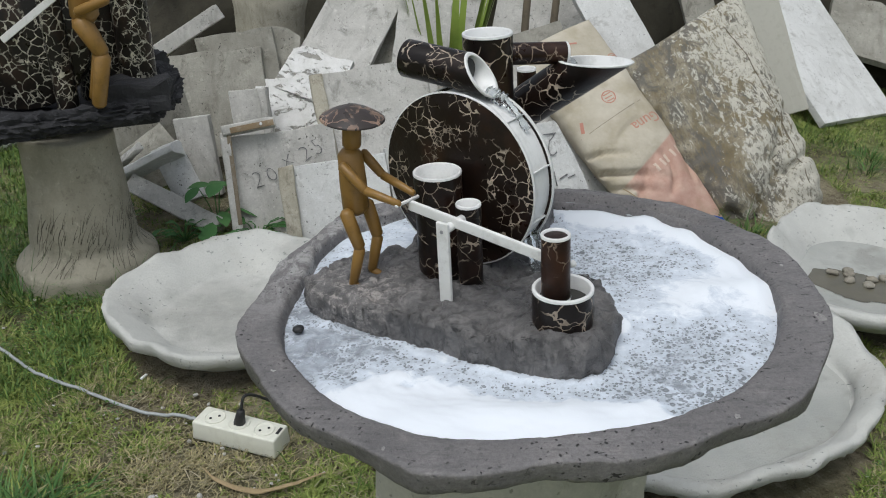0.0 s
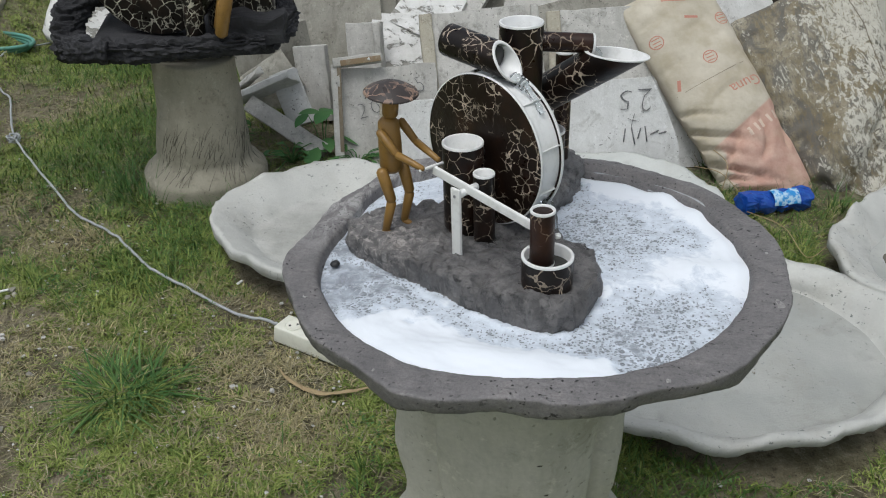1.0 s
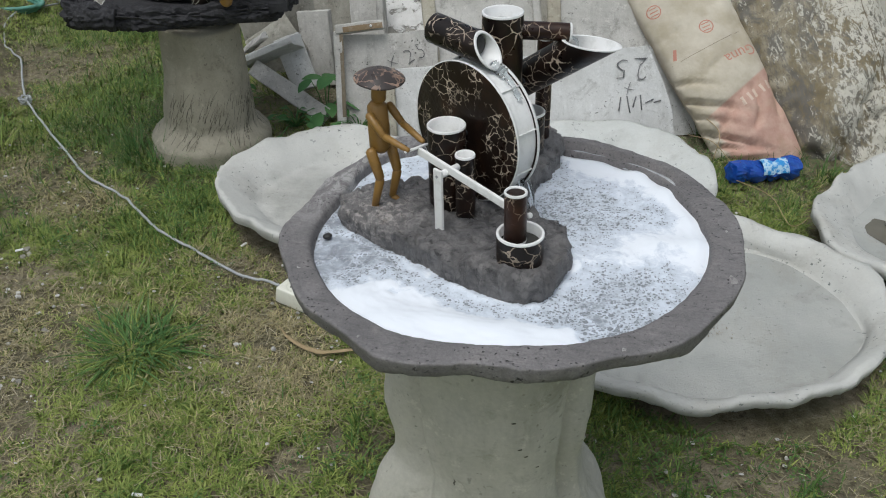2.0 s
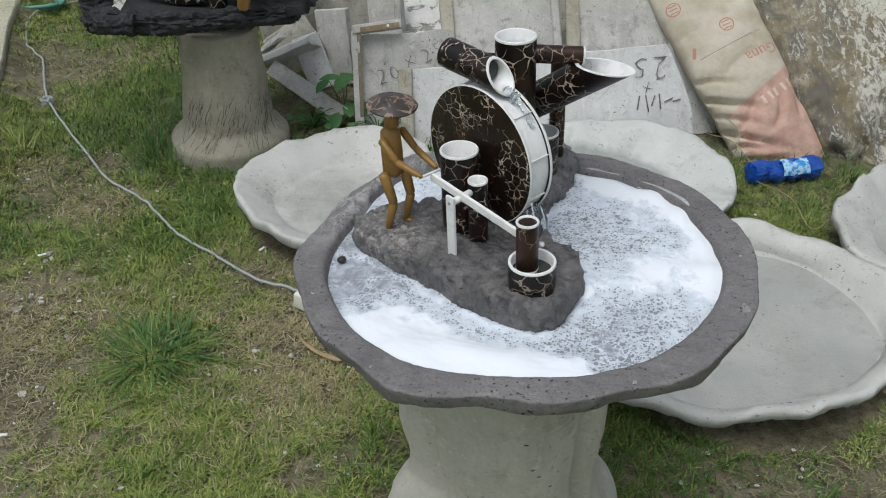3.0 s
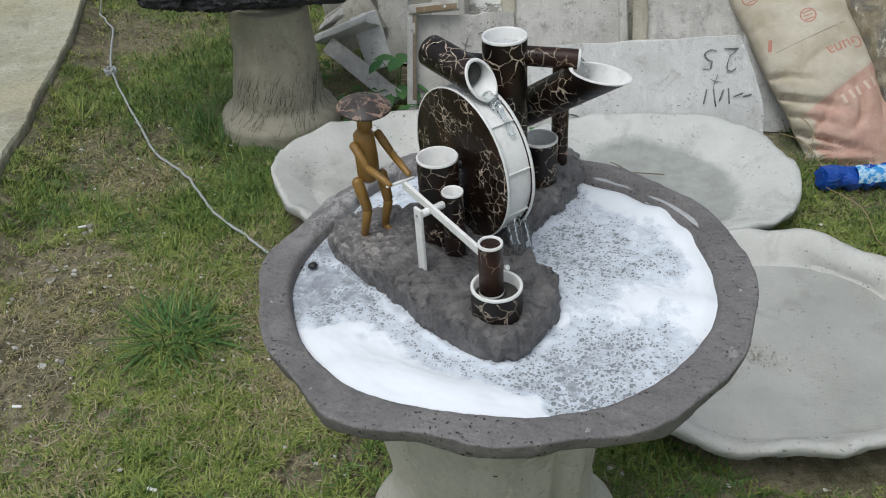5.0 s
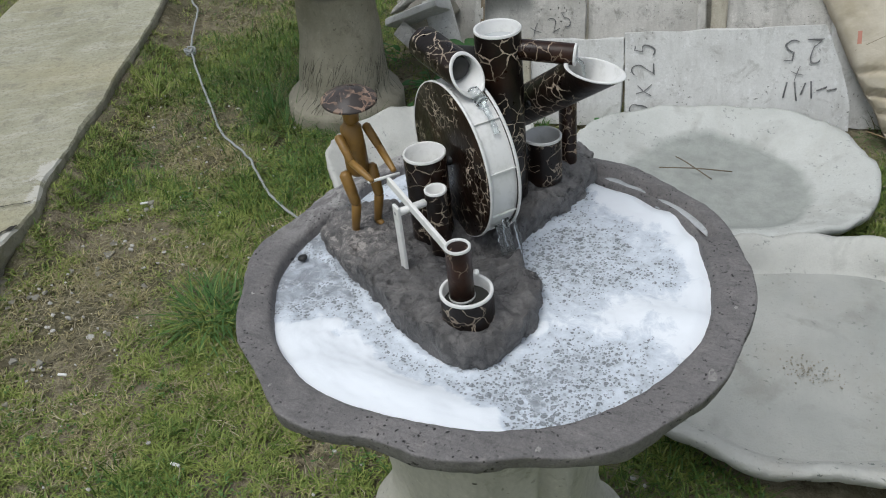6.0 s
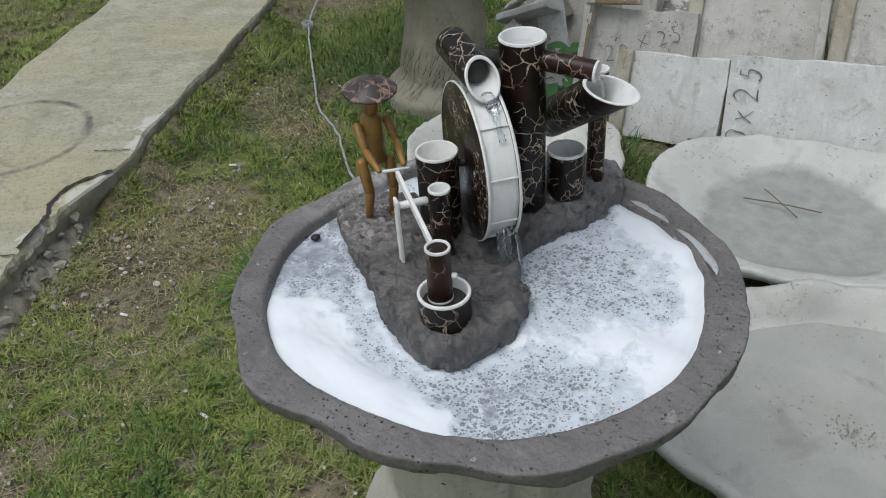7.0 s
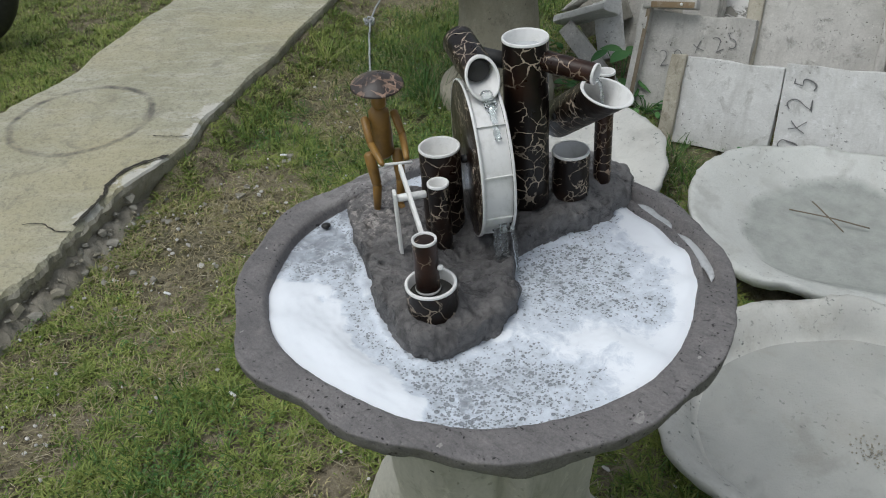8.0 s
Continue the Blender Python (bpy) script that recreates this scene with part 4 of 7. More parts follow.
def build_pipes():
    tall = thing("pipe_tree", (-0.009, 0.167, 0.765), "tall black crackle pipe with two side spouts on the rock", "fountain pipe", at=FM)
    pipe_parts(tall, (-0.009, 0.167, 0.765), (-0.009, 0.167, 1.026), 0.032, tag="standpipe")
    part("water_surface", disc((-0.009, 0.167, 1.008), 0.029), WET_SUDS, tall, "pale rippled water near the pipe's brim")
    pipe_parts(tall, (-0.111, 0.141, 1.004), (-0.017, 0.090, 0.991), 0.0235, tag="wheel_spout", low=0.021)
    # a solid black rod stands in for the shade inside the hollow spout
    part("bore_shade", rod((-0.090, 0.130, 1.001), (-0.033, 0.0985, 0.9935), 0.0165), BLACK, tall, "black rod standing in for the dark inside of the spout")
    part("connector", rod((-0.03, 0.163, 0.985), (-0.085, 0.125, 1.0), 0.012), BLACK, tall)
    pipe_parts(tall, (0.012, 0.172, 0.996), (0.094, 0.190, 0.990), 0.0142, 0.0025, CRACKLE_BROWN, tag="side_spout")

    tip = thing("tipping_tube", (0.03, 0.21, 0.80), "black crackle tipping tube with a white slanted mouth", "tipping tube", at=FM)
    pipe_parts(tip, (-0.015, 0.245, 0.868), (0.128, 0.166, 0.984), 0.0285, tag="tube", low=0.042)
    part("pivot_pin", rod((0.02, 0.19, 0.905), (0.055, 0.285, 0.905), 0.005), BLACK, tip)
    post = thing("support_post", (0.046, 0.278, 0.765), "thin dark crackle post holding the tipping tube", "post", at=FM)
    pipe_parts(post, (0.046, 0.278, 0.765), (0.046, 0.278, 0.95), 0.0135, 0.0025, CRACKLE_BROWN, tag="post_tube")

    for name, c, r, z0, label in (("short_pipe", (0.028, 0.223, 0.84), 0.028, 0.765, "short black crackle pipe stub with a white rim behind the wheel"),
                                  ("short_pipe", (-0.076, 0.055, 0.885), 0.0298, 0.745, "wide black crackle pipe stub with a white rim"),
                                  ("short_pipe", (-0.039, 0.013, 0.859), 0.0152, 0.745, "thin black crackle pipe stub with a white rim")):
        t = thing(name, (c[0], c[1], z0), label, "pipe stub", "pipe stubs on the rock", at=FM)
        pipe_parts(t, (c[0], c[1], z0), c, r, tag="stub_tube")
        part("plug", disc((c[0], c[1], c[2] - (0.052 if r > 0.02 else 0.030)), r - 0.003), WHITE_PVC, t)
    cup = thing("cup", (0.062, -0.105, 0.748), "low black crackle pipe cup with a thick white rim", "cup", at=FM)
    pipe_parts(cup, (0.062, -0.105, 0.742), (0.062, -0.105, 0.806), 0.0335, 0.0042, tag="cup_wall")
    part("water_surface", disc((0.062, -0.105, 0.789), 0.030), POOL, cup, "dark water in the cup")


def build_wheel():
    axis = Vector((math.cos(radians(235)), math.sin(radians(235)), 0))
    c = Vector((-0.053, 0.085, 0.859))
    back = c - axis * 0.046
    r = 0.1135
    top = thing("mill_wheel", (c - axis * 0.023 - Vector((0, 0, r)))[:], "black crackle water wheel with white paddle cells", "water wheel", at=FM)
    for name, a, b in (("front_disc", c - axis * 0.003, c), ("back_disc", back, back + axis * 0.003)):
        bm = bmesh.new()
        lathe(bm, a, b, [(r - 0.0015, 0), (r - 0.0005, 0.0005), (r - 0.0005, 0.0025), (r - 0.0015, 0.003)], 72, cap_first=True, cap_last=True)
        bmesh.ops.recalc_face_normals(bm, faces=bm.faces)
        d = part(name, bm, CRACKLE_DISC, top)
        bm = bmesh.new()
        lathe(bm, a, b, [(r - 0.0012, -0.0004), (r + 0.0006, -0.0004), (r + 0.0006, 0.0034), (r - 0.0012, 0.0034)], 72)
        bmesh.ops.recalc_face_normals(bm, faces=bm.faces)
        part("edge_band", bm, WHITE_PVC, d, "white painted disc edge")
    bm = bmesh.new()
    lathe(bm, back + axis * 0.003, c - axis * 0.003, [(r - 0.005, 0), (r - 0.005, 0.02), (r - 0.005, 0.040)], 72)
    part("drum", bm, WHITE_PVC, top, "white drum between the discs")
    u, v = Vector((-axis.y, axis.x, 0)), Vector((0, 0, 1))
    for k in range(10):
        q = radians(36 * k + 14)
        d = u * math.cos(q) + v * math.sin(q)
        m = Matrix((( *axis, 0), (*d, 0), (*axis.cross(d), 0), (0, 0, 0, 1))).transposed()
        m.translation = c - axis * 0.023 + d * (r - 0.0032)
        part("paddle", box(0.040, 0.0032, 0.0018, m, 0.0004), WHITE_PVC, top, smooth=False)
    part("axle", rod(back - axis * 0.012, c + axis * 0.008, 0.006), BLACK, top)


def bar(a, b, w, h, bevel=0.001):
    """A straight bar of wood from a to b, w across and h high."""
    a, b = Vector(a), Vector(b)
    d = (b - a).normalized()
    s = d.cross(Vector((0, 0, 1)))
    s = s.normalized() if s.length > 1e-3 else Vector((1, 0, 0))
    m = Matrix((d, s, s.cross(d) if abs(d.z) < 0.95 else s.cross(d))).transposed().to_4x4()
    m.translation = (a + b) / 2
    return box((b - a).length, w, h, m, bevel)


def build_lever():
    post = thing("lever_post", (-0.069, -0.041, 0.752), "white painted wooden lever post standing on the rock", "post", at=FM)
    d = Vector((0.83, -0.55, 0)).normalized()
    s = Vector((d.y, -d.x, 0))
    m = Matrix((d, s, Vector((0, 0, 1)))).transposed().to_4x4()
    m.translation = Vector((-0.068, -0.042, 0.805)) + s * 0.0
    bm = box(0.0165, 0.005, 0.108, m, 0.0018)
    part("upright", bm, WHITE_PAINT, post, smooth=False)
    part("bolt", rod(Vector((-0.068, -0.042, 0.848)) + s * 0.002, Vector((-0.068, -0.042, 0.848)) + s * 0.0032, 0.0022), GREY_METAL, post)
    part("pivot_peg", rod(Vector((-0.068, -0.042, 0.848)) - s * 0.003, (-0.046, -0.004, 0.846), 0.0055), WHITE_PVC, post)
    lever = thing("lever", (-0.03, -0.05, 0.82), "white wooden see-saw lever with a dipping tube", "lever", at=FM)
    a, b = Vector((-0.112, 0.000, 0.862)) - s * 0.007, Vector((0.047, -0.096, 0.834)) - s * 0.004
    part("beam", bar(a, b, 0.0055, 0.0125, 0.0015), WHITE_PAINT, lever, smooth=False)
    tube = pipe_parts(lever, (0.0545, -0.1035, 0.792), (0.054, -0.102, 0.869), 0.0158, 0.003, CRACKLE_BROWN, tag="dip_tube")
    bm = bmesh.new()
    lathe(bm, (0.0545, -0.1035, 0.791), (0.0545, -0.1035, 0.80), [(0.010, 0), (0.0162, 0), (0.0168, 0.002), (0.0162, 0.004)], 28)
    part("lower_ring", bm, WHITE_PVC, tube)
    part("plug", disc((0.054, -0.102, 0.866), 0.0135), CRACKLE_BROWN, lever)
    part("screw", rod((0.070, -0.098, 0.829), (0.076, -0.094, 0.829), 0.004), WHITE_PVC, lever)
    part("hand_bar", rod((-0.122, -0.022, 0.872), (-0.098, 0.022, 0.866), 0.0022), WHITE_PAINT, lever)


def build_figurine():
    """A jointed wooden garden figure, one plain mesh."""
    bm = bmesh.new()

    def add(a, b, r, r2=None, mat=0, seg=10):
        a, b = Vector(a), Vector(b)
        n = (b - a).length
        r2 = r if r2 is None else r2
        k = len(bm.faces)
        lathe(bm, a, b, [(r * 0.55, -r * 0.25), (r, r * 0.25), ((r + r2) / 2 * 1.06, n / 2), (r2, n - r2 * 0.25), (r2 * 0.55, n + r2 * 0.25)], seg, cap_first=True, cap_last=True, mat=mat)

    add((-0.176, 0.033, 0.846), (-0.177, 0.034, 0.922), 0.0165, 0.015, 0, 14)
    add((-0.174, 0.034, 0.926), (-0.171, 0.033, 0.960), 0.0112, 0.0105, 0, 12)
    for hip, knee, foot in (((-0.186, 0.013, 0.853), (-0.173, 0.011, 0.805), (-0.187, 0.016, 0.752)), ((-0.165, 0.050, 0.850), (-0.154, 0.043, 0.806), (-0.166, 0.046, 0.756))):
        add(hip, knee, 0.0085, 0.0075)
        add(knee, foot, 0.0072, 0.0055)
        add(foot, Vector(foot) + Vector((0.012, -0.004, -0.003)), 0.0055, 0.004)
    for sh, el, hand in (((-0.185, 0.013, 0.912), (-0.158, -0.002, 0.885), (-0.117, -0.018, 0.873)), ((-0.165, 0.052, 0.914), (-0.142, 0.045, 0.886), (-0.103, 0.016, 0.872))):
        add(sh, el, 0.0064, 0.0056)
        add(el, hand, 0.0056, 0.0042)
    hat = Vector((-0.170, 0.032, 0.960))
    lathe(bm, hat, hat + Vector((0.10, -0.06, 1)), [(0.002, 0.004), (0.036, 0.001), (0.0385, 0.002), (0.036, 0.004), (0.023, 0.0115), (0.009, 0.0175), (0.002, 0.019)], 28, mat=1, cap_first=True, cap_last=True)
    bmesh.ops.recalc_face_normals(bm, faces=bm.faces)
    solo("figurine", bm, (OCHRE, CRACKLE_HAT), "ochre wooden figurine under a crackle cone hat working the lever", "figurine", at=FM)


def build_streams():
    """Thin falls of water from the spout over the wheel into the basin."""

    def fall(name, lines, label):
        bm = bmesh.new()
        for pts, r in lines:
            pts = smooth_path(pts, 7)
            one = strand(pts, [r * (0.55 + 0.45 * abs(math.sin(k * 1.1 + r * 900))) for k in range(len(pts))], 9)
            me = bpy.data.meshes.new("thread")
            one.to_mesh(me)
            one.free()
            bm.from_mesh(me)
            bpy.data.meshes.remove(me)
        for v in bm.verts:
            v.co += noise.noise_vector(v.co * 70) * 0.002
        solo(name, bm, WATER, label, "water stream", at=FM)

    fall("water_stream", [([(-0.012, 0.087, 0.972), (-0.003, 0.083, 0.968), (0.008, 0.077, 0.962)], 0.010), ([(0.008, 0.077, 0.963), (0.022, 0.068, 0.950), (0.034, 0.060, 0.930)], 0.005)], "clear water pouring from the spout onto the wheel")
    fall("water_stream", [([(0.040, 0.057, 0.80), (0.046, 0.052, 0.775), (0.052, 0.050, 0.74), (0.054, 0.05, 0.712)], 0.006), ([(0.032, 0.052, 0.79), (0.040, 0.046, 0.765), (0.045, 0.042, 0.735), (0.046, 0.04, 0.712)], 0.0055), ([(0.046, 0.066, 0.80), (0.057, 0.062, 0.77), (0.062, 0.061, 0.712)], 0.0035)], "clear water streaming off the wheel into the basin")
    fall("water_stream", [([(0.094, 0.188, 0.985), (0.104, 0.188, 0.975), (0.108, 0.186, 0.955)], 0.003)], "thin trickle from the side spout into the tube")


build_pipes()
build_wheel()
build_lever()
build_figurine()
build_streams()


# ---------------------------------------------------------------- cement bowls on the lawn
def build_bowl(c, coefs, h, floor_f, floor_z, label, seed, tilt=(0, 0), skin=None, bulge=(0.0, 0.0), scallop=1.0):
    """A shallow cast bowl; skin is given where the floor is of one piece with the wall, bulge is an angle and how far the rim swells there."""
    top = thing("cement_bowl", (c[0], c[1], 0), label, "bowl", "cement bowls on the lawn")
    bm = bmesh.new()
    seg = 128
    rows = []
    for f, z in ((0.35, 0.0), (0.55, 0.004), (0.70, h * 0.14), (0.83, h * 0.40), (0.935, h * 0.66), (0.990, h * 0.74), (1.0, h * 0.92), (0.992, h * 1.0), (0.955, h * 1.0), (0.935, h * 0.97), (lerp(0.935, floor_f, 0.35), lerp(h, floor_z, 0.28)), (lerp(0.935, floor_f, 0.68), lerp(h, floor_z, 0.62)), (floor_f + 0.025, lerp(floor_z, h, 0.12)), (floor_f, floor_z + 0.002), (floor_f - 0.06, floor_z), (0.4, floor_z - 0.004), (0.05, floor_z - 0.005)):
        row = []
        for i in range(seg):
            q = 2 * math.pi * i / seg
            r = wave(coefs, q) + bulge[1] * math.exp(-(((q - bulge[0]) / 0.4) ** 2))
            edge = smoothstep(0.75, 0.95, f)
            if len(rows) >= 12:
                r *= 1 + 0.08 * noise.noise(Vector((math.cos(q) * 1.3, math.sin(q) * 1.3, seed * 2.0))) + 0.012 * noise.noise(Vector((math.cos(q) * 5, math.sin(q) * 5, seed)))
            r *= f * (1 + edge * scallop * (0.012 * noise.noise(Vector((math.cos(q) * 6, math.sin(q) * 6, seed))) + 0.006 * math.sin(11 * q + seed)))
            p = Vector((c[0] + r * math.cos(q), c[1] + r * math.sin(q), z))
            p += noise.noise_vector(p * 12 + Vector((0, 0, seed))) * 0.006 * max(0.25, edge) + noise.noise_vector(p * 45) * 0.0042 * max(0.12, edge) + noise.noise_vector(p * 110) * 0.0026 * max(0.05, edge)
            if 0.7 < f < 0.99 and len(rows) < 6:
                p += Vector((math.cos(q), math.sin(q), 0.5)) * (0.016 * noise.noise(Vector((p.x * 9, p.y * 9, seed * 3.0))) - 0.010 * abs(noise.noise(Vector((p.x * 24, p.y * 24, seed * 5.0)))))
            p.z += (0.008 * math.sin(7 * q + seed * 2) + 0.006 * math.sin(13 * q + seed)) * edge * scallop
            p.z += tilt[0] * (p.x - c[0]) + tilt[1] * (p.y - c[1])
            row.append(p)
        rows.append(row)
    rings(bm, rows if skin else rows[:14], cap_first=True, cap_last=bool(skin))
    bmesh.ops.recalc_face_normals(bm, faces=bm.faces)
    part("shell", bm, skin or BOWL_CEMENT, top)
    if skin:
        return top
    bm = bmesh.new()
    for row in rows[13:]:
        for p in row:
            p.z += 0.0005
    rings(bm, rows[13:], cap_last=True)
    part("floor", bm, BOWL_FLOOR, top, "smooth darker grey floor")
    return top


def make_bowl_cement(name, pale, mid, wetc, pits, silt=0.0, pool=None):
    """Cast bowl cement; pool gives the reach of a stain that fades out from the bowl's middle, and its colour."""
    n = Nodes(name)
    place = n.co
    n.spread()
    cloud = n.noise(4, 6, 0.65)
    wet = n.noise(7, 4, 0.6, 0.3)
    fine = n.noise(170, 3, 0.7)
    col = n.mix(n.ramp(cloud, 0.35, 0.65), mid, pale)
    col = n.mix(n.ramp(wet, 0.54, 0.66, 0, 0.6), col, wetc)
    pit = n.math("MULTIPLY", n.ramp(n.noise(75, 3), 0.62, 0.68, 0, pits), n.ramp(n.noise(6, 3), 0.42, 0.58))
    col = n.mix(pit, col, (0.10, 0.12, 0.11))
    col = n.mix(n.ramp(fine, 0.4, 0.7, 0, 0.2), col, (0.4, 0.4, 0.38))
    mud = n.math("MULTIPLY", n.ramp(n.noise(6, 6, 0.7, 0.6), 0.50, 0.66, 0, silt), n.ramp(n.noise(70, 4, 0.8), 0.35, 0.6, 0.4, 1))
    col = n.mix(mud, col, (0.25, 0.215, 0.15))
    if pool:
        reach, tint, soft = pool
        flat = n.t.nodes.new("ShaderNodeVectorMath")
        flat.operation = "MULTIPLY"
        n.put(flat.inputs[0], place)
        flat.inputs[1].default_value = (1, 1, 0)
        far = n.t.nodes.new("ShaderNodeVectorMath")
        far.operation = "LENGTH"
        n.put(far.inputs[0], flat.outputs[0])
        away = n.math("ADD", far.outputs["Value"], n.ramp(n.noise(9, 5, 0.65), 0.3, 0.7, -0.5 * soft, 0.5 * soft))
        col = n.mix(n.ramp(away, reach - soft, reach, 0.85, 0), col, n.mix(n.ramp(n.noise(16, 5, 0.7), 0.35, 0.65), tint, tuple(0.72 * c for c in tint)))
    n.bump(n.math("SUBTRACT", n.math("ADD", n.math("ADD", fine, wet), n.noise(48, 5, 0.75)), pit), 0.55, 0.004)
    return n.done(col, 0.8, 0, 0.3)


BOWL_CEMENT = make_bowl_cement("bowl_cement", (0.58, 0.58, 0.54), (0.48, 0.483, 0.45), (0.37, 0.372, 0.345), 0.9, 0.25)
BOWL_FLOOR = make_bowl_cement("bowl_floor", (0.43, 0.435, 0.405), (0.34, 0.35, 0.325), (0.26, 0.262, 0.235), 0.5, 0.2)
BOWL_PLAIN = make_bowl_cement("plain_bowl", (0.60, 0.60, 0.56), (0.50, 0.503, 0.47), (0.40, 0.402, 0.375), 0.9, 0.2, (0.22, (0.42, 0.42, 0.385), 0.10))
BOWL_SILT = make_bowl_cement("silted_floor", (0.595, 0.61, 0.58), (0.505, 0.52, 0.49), (0.37, 0.372, 0.345), 0.6, 0.15, (0.285, (0.352, 0.372, 0.343), 0.035))
build_bowl((-0.75, 1.0), (0.340, 0.0235, 0.0234, -0.0082, -0.0029, -0.0067, -0.0115, 0.0096, -0.0037), 0.125, 0.62, 0.05, "pale cement bowl with a scalloped rim lying on grass", 1, skin=BOWL_PLAIN, scallop=0.6)
build_bowl((0.46, 0.71), (0.435, -0.0249, -0.0015, 0.0285, 0.0439, -0.0013, -0.0048, 0.0022, 0.0049), 0.115, 0.80, 0.045, "wide pale cement bowl with a smooth grey floor", 2, bulge=(radians(230), 0.03))
build_bowl((0.05, 1.31), (0.408, -0.0085, 0.025, 0.0266, 0.037, -0.003, 0.0046, 0.0032, -0.0113), 0.105, 0.60, 0.04, "pale cement bowl holding dirty silt and a twig", 3, skin=BOWL_SILT, scallop=0.45)
build_bowl((1.1, 1.32), (0.370, 0.0238, -0.0377, -0.0208, 0.0381, 0.0039, -0.0088, 0.0011, 0.0021), 0.13, 0.62, 0.05, "pale cement bowl with rainwater and grime inside", 4)


def build_bowl_dirt():
    """A little murky rainwater with lumps in one bowl."""
    murk = Nodes("murky_water")
    murk.bump(murk.noise(30, 2), 0.05, 0.003)
    murk = murk.done(murk.mix(murk.noise(14, 4), (0.09, 0.085, 0.062), (0.17, 0.155, 0.115)), 0.12)
    for name, c, ax, ay, turn, z, mat, label, cat in (("rainwater", (1.05, 1.24), 0.15, 0.085, -30, 0.0525, murk, "murky brown rainwater lying in the bowl", "puddle"),):
        bm = bmesh.new()
        ring = []
        for k in range(60):
            a = 2 * math.pi * k / 60
            g = 1 + 0.35 * noise.noise(Vector((math.cos(a) * 1.6 + c[0] * 9, math.sin(a) * 1.6, 2))) + 0.12 * noise.noise(Vector((math.cos(a) * 6, math.sin(a) * 6, 5)))
            p = Vector((ax * g * math.cos(a), ay * g * math.sin(a), 0))
            p.rotate(Euler((0, 0, radians(turn))))
            ring.append(p + Vector((c[0], c[1], z - 0.004)))
        mid = Vector((c[0], c[1], z))
        rings(bm, [ring, [mid.lerp(v, 0.93) + Vector((0, 0, 0.0)) for v in ring], [mid.lerp(v, 0.4) for v in ring]], cap_last=True)
        for v in bm.verts:
            v.co.z = max(v.co.z, z - 0.004)
        solo(name, bm, mat, label, cat, "stuff")
    rnd = random.Random(3)
    for k in range(7):
        bm = bmesh.new()
        bmesh.ops.create_icosphere(bm, subdivisions=2, radius=0.017)
        for v in bm.verts:
            v.co += noise.noise_vector(v.co * 60 + Vector((k * 4, 0, 0))) * 0.008
            v.co.z *= 0.5
        bmesh.ops.translate(bm, verts=bm.verts, vec=(rnd.gauss(1.06, 0.05), rnd.gauss(1.28, 0.04), 0.055))
        solo("cement_lump", bm, DAMP, "small wet lump of cement in the bowl", "lump", group="lumps in the bowl")


def build_crumbs():
    """Dark crumbs of soil washed together on the floor of the front bowl."""
    rnd = random.Random(14)
    bm = bmesh.new()
    for _ in range(130):
        one = bmesh.ops.create_icosphere(bm, subdivisions=1, radius=rnd.uniform(0.0008, 0.0026))["verts"]
        at = Vector((rnd.gauss(0.425, 0.035), rnd.gauss(0.648, 0.02), 0.0475))
        for v in one:
            v.co = v.co + noise.noise_vector(v.co * 300 + at * 90) * 0.0015 + at
    solo("soil_crumbs", bm, DAMP, "dark crumbs of soil on the bowl's floor", "soil", "stuff", smooth=False)


build_bowl_dirt()
build_crumbs()


# ---------------------------------------------------------------- the heap of cement slabs
def slab_pose(c, lean, yaw, roll, back=0.0):
    """Faces the lawn; lean tips the top away, yaw turns it, roll turns it in its own plane."""
    return Matrix.Translation(c) @ pose(0, 0, 0, 0, 0, yaw) @ pose(0, 0, 0, -lean, 0, 0) @ pose(0, 0, 0, 0, -roll, 0) @ Matrix.Translation((0, back, 0))


SLAB_COUNT = [0]


